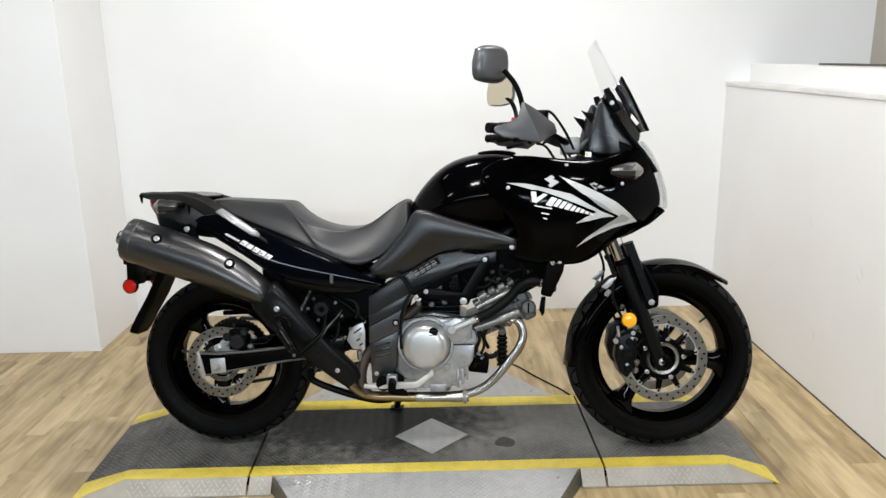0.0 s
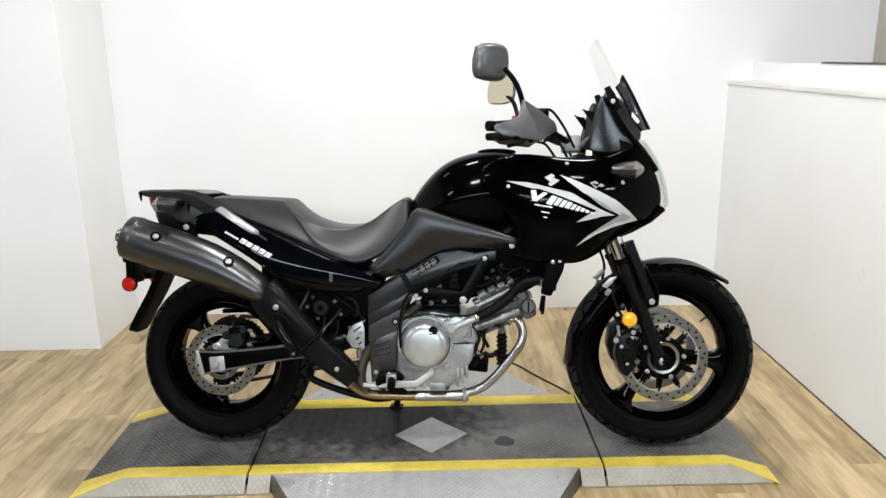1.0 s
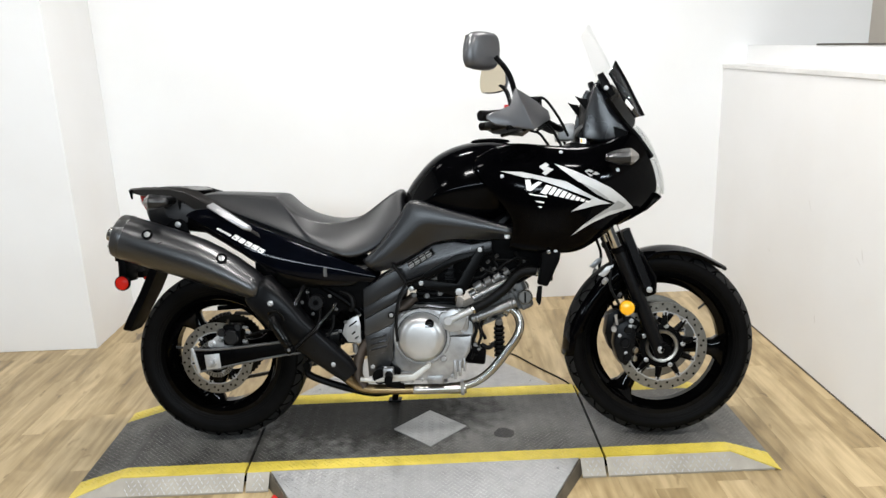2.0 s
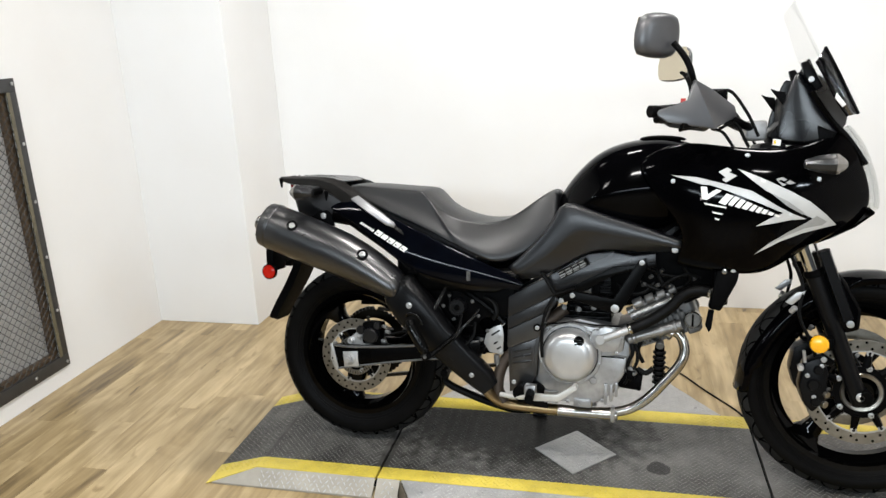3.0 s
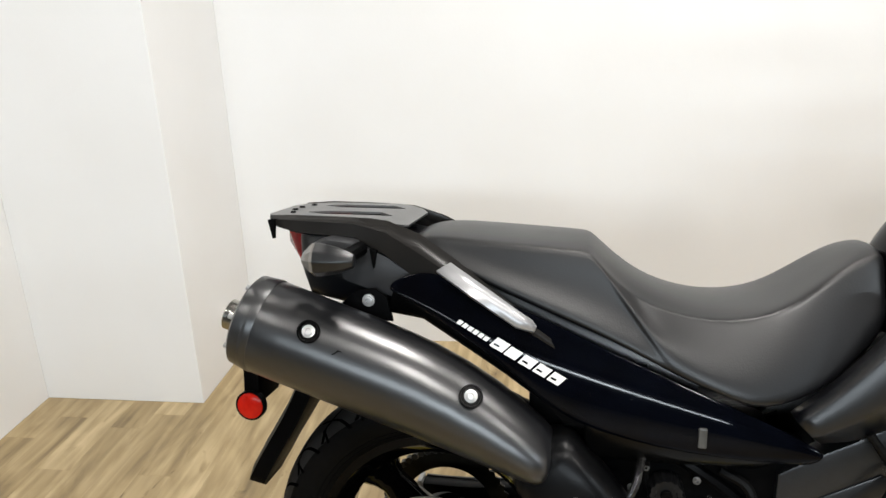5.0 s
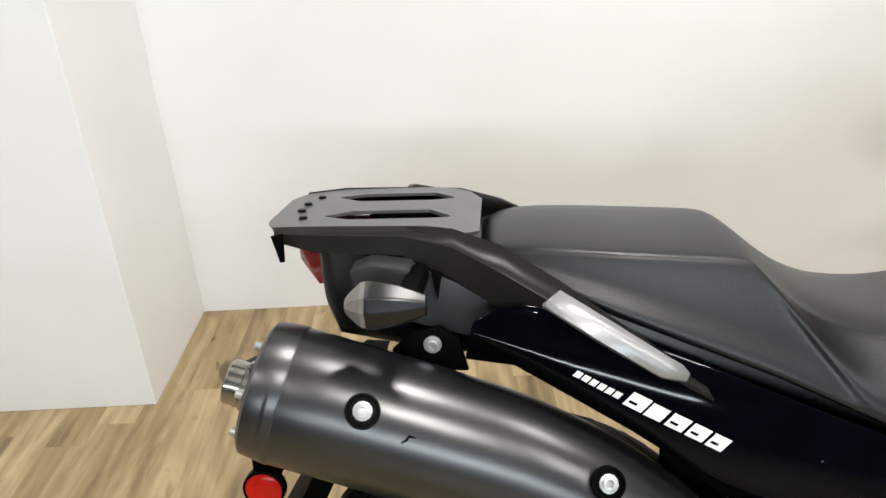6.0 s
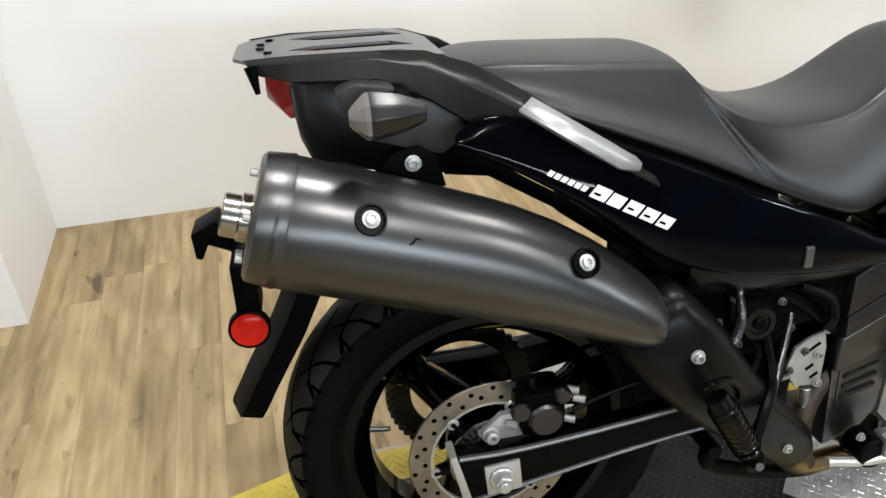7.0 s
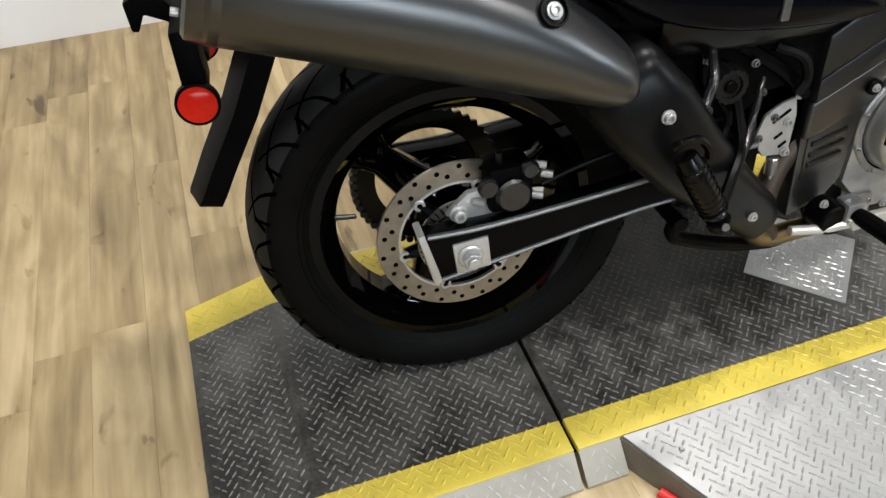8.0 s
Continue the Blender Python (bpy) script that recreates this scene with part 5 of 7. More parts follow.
        part("lower_tail_cover", patch(rows), SATIN_PANEL, BIKE, "gloss black lower tail cover", smooth=60, subsurf=1, solid=.004)
        # mid-grey piece in place of a slot that shows what lies behind
        part("cover_slot", block(.411, .423, *y(.1760, .168), .592, .622, .002), DARK_ALLOY, BIKE, "grey metal piece standing in for a small upright see-through slot", smooth=0)


COVER_GREY = material("grey_cover_plastic", (0.0035, 0.0037, 0.0043), 0.31, second=(0.0055, 0.0057, 0.0065), scale=30, bump=0.08, bump_scale=500, rough_var=0.06, spec=0.95)
GREY_FRAME = material("grey_frame_paint", (0.0085, 0.0087, 0.0095), 0.30, 0.3, second=(0.013, 0.0132, 0.0142), scale=30, bump=0.1, rough_var=0.06)
frame_and_covers()


def engine():
    e = part("crankcase", prism([(.612, .275), (.63, .45), (.70, .475), (.755, .488), (.86, .47), (.905, .42), (.912, .33), (.87, .265), (.81, .222), (.66, .218)], -.125, .125, .014, segments=2), ALLOY, BIKE, "cast alloy crankcase", smooth=40)
    e.location = (-.005, .030, -.007)
    # clutch cover and its surround
    part("case_half", prism([(.635, .29), (.640, .42), (.672, .462), (.735, .478), (.800, .470), (.872, .474), (.892, .45), (.888, .402), (.858, .385), (.90, .384), (.893, .33), (.852, .262), (.80, .230), (.69, .228)], -.150, -.12, .008), ALLOY, e, "cast alloy clutch case", smooth=40)
    part("clutch_cover", lathe([(0, -.056), (.045, -.0555), (.064, -.052), (.075, -.044), (.0805, -.032), (.082, 0), (0, 0)], (.731, -.146, .382), 64), COVER_ALLOY, e, "satin alloy clutch cover", smooth=60)
    part("cover_joint", lathe([(.0825, -.002), (.0855, -.002), (.0855, .004), (.0825, .004)], (.731, -.149, .382), 64, closed=True), GAP, e, "dark joint round the clutch cover")
    part("cover_flange", lathe([(.0855, -.004), (.094, -.004), (.0965, -.001), (.0965, .004), (.0855, .004)], (.731, -.149, .382), 64, closed=True), ALLOY, e)
    cap = part("oil_cap", lathe([(0, -.008), (.0135, -.008), (.0165, -.005), (.0175, 0), (0, 0)], (.760, -.192, .432), 24), SATIN_BLACK, e, "black slotted oil filler cap")
    for dz in (-.007, 0, .007):
        part("cap_ridge", block(.7475, .7725, -.2045, -.199, .4305 + dz, .4335 + dz, .001), SATIN_PANEL, cap)
    for k in range(10):
        a = 2 * math.pi * k / 10 + .35
        bolt_part(e, .731 + .0925 * math.cos(a), -.152, .382 + .0925 * math.sin(a), .0046, ALLOY)
    part("pump_cover", prism([(.795, .462), (.835, .478), (.872, .470), (.885, .44), (.872, .405), (.83, .398), (.80, .412), (.788, .44)], -.166, -.148, .006), ALLOY, e, smooth=40)
    for x, z in ((.80, .405), (.87, .400), (.884, .45), (.86, .472), (.812, .468)):
        bolt_part(e, x, -.167, z, .005, ALLOY)
    for k in range(7):
        part("case_bolt", bolt(.66 + k * .034, -.150, .236 + .012 * math.sin(k * 1.7), .0055, .008), ALLOY, e)
    for x0, x1, z0, z1 in ((.836, .846, .235, .300), (.852, .862, .245, .300), (.868, .876, .262, .305)):
        part("case_rib", block(x0, x1, -.158, -.145, z0, z1, .003), ALLOY, e)
    part("case_boss", block(.655, .700, -.156, -.14, .222, .262, .005), ALLOY, e)
    part("case_boss", block(.745, .800, -.155, -.14, .218, .246, .005), ALLOY, e)
    part("case_seam", prism([(.655, .470), (.74, .485), (.80, .478), (.875, .480), (.875, .476), (.80, .474), (.74, .481), (.655, .466)], -.1525, -.149, 0), GAP, e, smooth=0)
    part("sight_glass", lathe([(0, -.004), (.009, -.004), (.012, -.001), (.012, 0), (0, 0)], (.803, -.152, .305), 20), ALLOY, e)
    part("case_rib", block(.80, .892, -.1525, -.149, .380, .384, .001), SATIN_BLACK, e)
    # coolant pipe and hose
    part("coolant_pipe", tube([(.822, -.168, .438), (.865, -.166, .456), (.912, -.158, .476)], .012, 14), BRIGHT, e, "bright alloy coolant pipe")
    part("pipe_end", rod((.822, -.152, .438), (.822, -.180, .438), .015, 18), BRIGHT, e)
    part("hose_clamp", rod((.900, -.160, .471), (.910, -.158, .476), .0175, 16), STEEL, e)
    part("coolant_hose", tube([(.905, -.159, .473), (.96, -.150, .500), (1.014, -.142, .540), (1.045, -.14, .575), (1.075, -.14, .594), (1.119, -.138, .596), (1.150, -.136, .583)], .0165, 14), HOSE, e, "black rubber coolant hose")
    part("hose_clamp", rod((1.118, -.138, .597), (1.128, -.138, .594), .0185, 16), STEEL, e)
    # front cylinder with fins, lying forward
    way = Vector((.24, 0, .104)).normalized()
    up = Vector((-way.z, 0, way.x))
    base = Vector((.885, -.0, .425))
    core = [[tuple(base + way * h + up * v * .85 + Vector((0, u * .85, 0))) for u, v in ((-.09, -.05), (.09, -.05), (.09, .05), (-.09, .05))] for h in (-.03, .21)]
    part("front_cylinder", loft(core), DARK_ALLOY, e, "finned alloy front cylinder", smooth=0)
    wz, wy = .036, .10
    pts = [(-wy, -wz * .7), (-wy * .8, -wz), (wy * .8, -wz), (wy, -wz * .7), (wy, wz * .7), (wy * .8, wz), (-wy * .8, wz), (-wy, wz * .7)]
    for k in range(11):
        c = base + way * (.02 + k * .017)
        r0 = [tuple(c + up * v + Vector((0, u, 0)) - way * .0045) for u, v in pts]
        r1 = [tuple(c + up * v + Vector((0, u, 0)) + way * .0045) for u, v in pts]
        part("cylinder_fin", loft([r0, r1]), DARK_ALLOY, e, smooth=0)
    head = [[tuple(base + way * h + up * v + Vector((0, u, 0))) for u, v in ((-.10 * k, -.055 * k), (.10 * k, -.055 * k), (.10 * k, .06 * k), (-.10 * k, .06 * k))] for h, k in ((.185, .9), (.222, .9), (.230, .78))]
    part("cylinder_head", loft(head), DARK_ALLOY, e, smooth=30, bevel=.006)
    for s in (-1, 1):
        c = base + way * .212 + up * -.004 + Vector((0, s * .095, 0))
        part("cam_plug", rod(c, c + Vector((0, s * .030, 0)), .026, 22), STEEL, e, "round cam cover plug")
        part("cam_plug_face", rod(c + Vector((0, s * .028, 0)), c + Vector((0, s * .033, 0)), .021, 22), DARK_ALLOY, e)
        part("plug_slot", block(c.x - .003, c.x + .003, *sorted((c.y + s * .0325, c.y + s * .0345)), c.z - .018, c.z + .018, 0), GAP, e, smooth=0)
    for k, (p0, p1, r) in enumerate((((.90, -.13, .436), (1.050, -.125, .490), .0165), ((.905, -.125, .505), (1.02, -.11, .560), .012), ((.93, -.10, .535), (1.03, -.10, .585), .014))):
        part("engine_pipe", tube([p0, tuple((Vector(p0) + Vector(p1)) / 2), p1], r, 14), PIPE_ALLOY, e)
        for f in (.12, .88):
            q = Vector(p0).lerp(Vector(p1), f)
            w = (Vector(p1) - Vector(p0)).normalized()
            part("pipe_collar", rod(q - w * .006, q + w * .006, r * 1.15, 14), PIPE_ALLOY, e)
    # rear cylinder, upright behind the frame
    part("rear_cylinder", block(.715, .845, -.08, .08, .46, .62, .004), SATIN_BLACK, e, "finned rear cylinder", smooth=30)
    for k in range(8):
        part("cylinder_fin", block(.70 + k * .004, .84 + k * .004, -.095, .095, .482 + k * .016, .490 + k * .016, .002), SATIN_BLACK, e, smooth=30)
    part("air_box", prism([(.84, .66), (.90, .80), (1.15, .85), (1.20, .72), (1.16, .60), (1.06, .545), (.96, .55), (.86, .52), (.84, .58)], -.10, .10, .015), MATTE_BLACK, e)
    for p, r in ((((.90, -.10, .63), (.95, -.115, .60), (1.00, -.11, .585), (1.05, -.10, .60)), .007), (((.93, -.105, .66), (.99, -.115, .635), (1.06, -.11, .63)), .006), (((.97, -.11, .67), (.985, -.12, .62), (1.03, -.115, .575)), .005), (((1.05, -.12, .66), (1.07, -.125, .63), (1.06, -.12, .61)), .006)):
        part("engine_hose", tube(p, r, 8), HOSE, e)
    for x, z in ((.955, .625), (.985, .645), (.975, .60), (1.01, .60), (1.075, .625), (.935, .60)):
        part("hose_clip", rod((x, -.118, z), (x + .008, -.124, z + .006), .006, 10), DARK_ALLOY, e)
    part("throttle_body", block(.83, .95, -.08, .08, .60, .69, .02), MATTE_BLACK, e)
    for x, z in ((.70, .515), (.745, .512), (.79, .520), (.65, .505)):
        part("engine_fitting", rod((x, -.10, z), (x + .006, -.122, z + .004), .009, 10), DARK_ALLOY, e)
    for x, z, a, b, mt in ((.925, .545, .030, .016, PIPE_ALLOY), (.958, .560, .026, .015, DARK_ALLOY), (.990, .575, .024, .014, PIPE_ALLOY), (1.020, .590, .022, .012, DARK_ALLOY), (.905, .520, .022, .014, PIPE_ALLOY), (1.000, .545, .020, .011, PIPE_ALLOY)):
        w2 = Vector((.87, 0, .49))
        part("engine_fitting", rod(Vector((x, -.112, z)) - w2 * a * .5, Vector((x, -.112, z)) + w2 * a * .5, b, 14), mt, e)
    for p, r in ((((.86, -.11, .60), (.90, -.12, .575), (.94, -.115, .58), (.97, -.11, .61)), .006), (((.99, -.125, .60), (1.02, -.13, .625), (1.06, -.125, .64), (1.10, -.12, .63)), .005), (((.72, -.10, .56), (.76, -.11, .575), (.80, -.105, .60), (.83, -.10, .64)), .007), (((.74, -.09, .60), (.78, -.10, .585), (.82, -.105, .60)), .006)):
        part("engine_hose", tube(p, r, 8), HOSE, e)
    part("coil", block(.755, .785, -.105, -.085, .555, .615, .004), DARK_ALLOY, e)
    part("coil", block(.79, .81, -.108, -.085, .56, .60, .004), MATTE_BLACK, e)
    # oil filter, regulator and sensor
    part("oil_filter", rod((.875, -.10, .312), (.945, -.10, .305), .034, 24), MATTE_BLACK, e, "black oil filter")
    rg = part("regulator", lathe([(0, 0), (.014, 0), (.014, .125), (0, .125)], (.992, -.10, .292), 20, "z"), MATTE_BLACK, e, "black ribbed rubber hose end")
    for k in range(7):
        part("regulator_fin", lathe([(0, 0), (.0180, .001), (.0195, .005), (.0180, .009), (0, .010)], (.992, -.10, .298 + k * .0155), 20, "z"), HOSE, rg)
    part("hose_clamp", rod((.992, -.118, .418), (.992, -.100, .426), .012, 14), DARK_ALLOY, rg)
    part("hose_clamp", rod((.985, -.116, .296), (.985, -.100, .290), .010, 14), BRIGHT, rg)
    part("wire_loom", tube([(.99, -.09, .395), (.985, -.10, .43), (.95, -.10, .44), (.93, -.105, .40), (.945, -.10, .36)], .006, 8), HOSE, e)
    for p, r in ((((.905, -.130, .44), (.915, -.140, .40), (.902, -.140, .36), (.912, -.130, .31)), .006), (((.918, -.125, .43), (.930, -.135, .38), (.915, -.140, .34), (.895, -.140, .30)), .005), (((.93, -.12, .345), (.955, -.125, .335), (.975, -.12, .35)), .008)):
        part("wire_loom", tube(p, r, 8), HOSE, e)
    part("loom_plug", block(.900, .925, -.148, -.130, .318, .345, .004), MATTE_BLACK, e)
    part("clutch_lever", rod((.905, -.135, .352), (.925, -.140, .330), .010, 12), DARK_ALLOY, e)
    part("drain_bolt", rod((.80, -.10, .222), (.80, -.10, .210), .012, 6), ALLOY, e)
    # header pipe down and back to the muffler
    ex = part("exhaust_header", tube([(1.016, -.075, .462), (1.044, -.08, .446), (1.058, -.085, .405), (1.046, -.09, .362), (1.012, -.09, .314), (.966, -.09, .257), (.926, -.09, .222), (.885, -.09, .202), (.83, -.09, .190)], .0150, 18), STEEL, BIKE, "polished steel exhaust header")
    part("header_flange", rod((1.008, -.072, .462), (1.028, -.077, .447), .025, 18), STEEL, ex)
    part("header_joint", rod((.872, -.09, .188), (.812, -.09, .186), .0195, 20), STEEL, ex)
    part("header_clamp", rod((.864, -.09, .188), (.852, -.09, .1875), .0255, 20), BRIGHT, ex)
    part("clamp_bolt", rod((.858, -.118, .196), (.858, -.118, .216), .005, 8), BRIGHT, ex)
    part("collector_pipe", tube([(.82, -.09, .186), (.74, -.09, .184), (.69, -.09, .184)], .0180, 18), STEEL, ex)
    part("tinted_pipe", tube([(.70, -.09, .184), (.60, -.095, .186), (.52, -.11, .196), (.47, -.13, .235), (.44, -.145, .28)], .0175, 16), GOLD_STEEL, ex, "gold heat-tinted exhaust pipe")
    part("rear_header", tube([(.70, -.05, .50), (.60, -.09, .42), (.52, -.10, .33), (.50, -.11, .25), (.52, -.11, .20)], .019, 14), HEAT_BROWN, ex, "brown rear header pipe")
    return e


engine()


PEDAL = material("cast_pedal_alloy", (0.58, 0.57, 0.54), 0.42, 0.6, second=(0.46, 0.45, 0.42), scale=30, bump=0.15)
KNOB_GREY = material("grey_knob_plastic", (0.003, 0.003, 0.0033), 0.36, second=(0.005, 0.005, 0.0053), scale=30, spec=0.2)


def controls():
    # heel guard with slots
    hg = part("heel_guard", prism([(.462, .447), (.485, .462), (.507, .470), (.514, .440), (.513, .375), (.470, .378), (.450, .408)], -.150, -.144, .002), BRIGHT, BIKE, "bright alloy heel guard with slots")
    for dx, dz, l in ((.474, .435, .026), (.482, .408, .012), (.492, .392, .012)):
        part("guard_slot", prism([(dx, dz), (dx + l, dz + l * .7), (dx + l + .003, dz + l * .7 - .004), (dx + .003, dz - .004)], -.1508, -.1495, 0), GAP, hg)
    for x, z in ((.510, .474), (.506, .381), (.50, .432)):
        bolt_part(hg, x, -.151, z, .007)
    hg.location = (.004, .033, -.020)
    plate = part("hanger_plate", prism([(.50, .48), (.535, .47), (.55, .30), (.60, .20), (.66, .20), (.645, .27), (.60, .30), (.56, .46)], -.142, -.132, .003), SATIN_BLACK, BIKE)
    plate.location = (.002, .034, -.010)
    part("master_cylinder", rod((.492, -.146, .372), (.494, -.146, .342), .0095, 16), PIPE_ALLOY, hg)
    part("push_rod", rod((.494, -.146, .345), (.505, -.150, .245), .0035, 8), BRIGHT, hg)
    part("clevis", block(.496, .516, -.158, -.142, .222, .256, .003), BRIGHT, hg)
    pd = part("brake_pedal", prism([(.600, .258), (.612, .236), (.705, .243), (.758, .286), (.753, .300), (.742, .294), (.696, .262)], -.188, -.174, .003), PEDAL, BIKE, "bright cast alloy brake pedal", smooth=40)
    part("pedal_arm", tube([(.520, -.160, .240), (.57, -.168, .238), (.612, -.178, .246)], .008, 10), PEDAL, pd)
    part("pedal_tip", rod((.751, -.205, .293), (.751, -.172, .293), .008, 12), PEDAL, pd)
    part("pedal_pivot", rod((.587, -.13, .252), (.587, -.176, .252), .026, 24), SATIN_BLACK, pd)
    for x, z in ((.563, .285), (.562, .238), (.606, .278)):
        bolt_part(pd, x, -.166, z, .0065)
    fp = part("footpeg", tube([(.615, -.17, .262), (.62, -.20, .262), (.625, -.25, .262)], [.011, .014, .014], 10), MATTE_BLACK, BIKE, "black rubber rider footpeg")
    part("peg_bracket", block(.598, .632, -.182, -.150, .248, .282, .005), ALLOY, fp)
    # passenger peg folded up on its hanger
    pp = part("passenger_peg", tube([(.254, -.256, .474), (.268, -.262, .448), (.293, -.264, .406), (.308, -.262, .380)], [.015, .0175, .017, .014], 12), SATIN_PANEL, BIKE, "black ribbed folded passenger footpeg")
    p0, p1 = Vector((.262, -.260, .459)), Vector((.302, -.263, .391))
    for q in range(9):
        c = p0.lerp(p1, q / 8)
        w = (p1 - p0).normalized() * .0018
        part("peg_rib", rod(c - w, c + w, .0195, 12), SATIN_PANEL, pp)
    part("peg_tip", rod((.309, -.266, .378), (.316, -.262, .362), .016, 12), SATIN_BLACK, pp)
    part("hinge_bolt", rod((.312, -.282, .372), (.316, -.262, .368), .0055, 10), DARK_ALLOY, pp)
    part("peg_hook", tube([(.243, -.246, .484), (.252, -.254, .493), (.272, -.252, .492), (.288, -.250, .476), (.292, -.248, .462)], .0055, 8), SATIN_PANEL, pp)
    part("peg_hanger", tube([(.318, -.25, .365), (.355, -.215, .398), (.385, -.18, .43), (.39, -.13, .50)], .008, 8), SATIN_BLACK, pp)
    # preload knob, hoses and fittings behind the tail
    rim = [(.0265 + .0011 * math.cos(14 * t)) for t in (2 * math.pi * q / 96 for q in range(96))]
    rings = [[(.372 + r * kk * math.cos(2 * math.pi * q / 96), yy, .506 + r * kk * math.sin(2 * math.pi * q / 96)) for q, r in enumerate(rim)] for yy, kk in ((-.130, .9), (-.132, 1), (-.160, 1), (-.165, .9), (-.165, .62), (-.161, .58))]
    k = part("preload_knob", loft(rings), KNOB_GREY, BIKE, "black fluted suspension knob", smooth=40)
    k.location = (.003, .012, -.005)
    part("knob_centre", rod((.372, -.160, .506), (.372, -.166, .506), .009, 16), SATIN_BLACK, k)
    part("shock_body", rod((.40, -.03, .36), (.47, -.03, .60), .035, 20), SATIN_BLACK, BIKE)
    for s in (-1, 1):
        part("side_box", prism([(.165, .640), (.24, .600), (.55, .565), (.55, .478), (.452, .466), (.41, .42), (.33, .46), (.26, .53), (.165, .600)], *sorted((s * .118, s * .10)), .006), MATTE_BLACK, BIKE, "matte black box behind the tail covers")
    part("battery_box", block(.29, .53, -.085, .085, .40, .60, .012), SATIN_BLACK, BIKE)
    for p, r, m in ((((.345, -.13, .545), (.35, -.128, .50), (.385, -.14, .455), (.37, -.155, .415)), .0055, HOSE),
                    (((.43, -.13, .455), (.425, -.145, .41), (.39, -.165, .37), (.37, -.19, .345)), .0055, HOSE),
                    (((.455, -.12, .535), (.49, -.135, .52), (.50, -.14, .49), (.49, -.14, .47)), .008, HOSE),
                    (((.33, -.11, .58), (.40, -.12, .545), (.47, -.12, .50), (.52, -.12, .455)), .010, SATIN_BLACK),
                    (((.337, -.150, .560), (.327, -.180, .528), (.306, -.192, .484), (.297, -.200, .452)), .0062, SHINY_CABLE),
                    (((.440, -.126, .494), (.425, -.145, .472), (.397, -.175, .440), (.374, -.200, .406), (.345, -.220, .390), (.316, -.240, .360)), .0050, SHINY_CABLE),
                    (((.12, -.12, .385), (.20, -.115, .405), (.34, -.115, .43), (.42, -.12, .44)), .004, HOSE)):
        part("hose", tube(p, r, 8), m, BIKE)
    for x, z in ((.345, .535), (.42, .52), (.44, .475), (.43, .57), (.36, .46), (.325, .50), (.47, .43), (.45, .40)):
        bolt_part(BIKE, x, -.130, z, .0055, DARK_ALLOY)
    # stand behind the pipe
    st = part("centre_stand", tube([(.336, -.13, .285), (.339, -.13, .250), (.44, -.12, .207), (.54, -.10, .176), (.60, -.08, .172)], .012, 10), SATIN_BLACK, BIKE, "black centre stand")
    part("stand_foot", rod((.334, -.15, .285), (.334, -.08, .285), .013, 10), SATIN_BLACK, st)
    part("stand_tang", rod((.664, -.08, .195), (.672, -.085, .170), .005, 10), SATIN_BLACK, st)
    part("side_stand", tube([(.62, .10, .22), (.60, .17, .12), (.58, .245, .050)], .013, 10), SATIN_BLACK, BIKE, "black side stand on the far side")
    part("side_stand_foot", block(.555, .605, .225, .275, .040, .047, .002), SATIN_BLACK, BIKE)


controls()


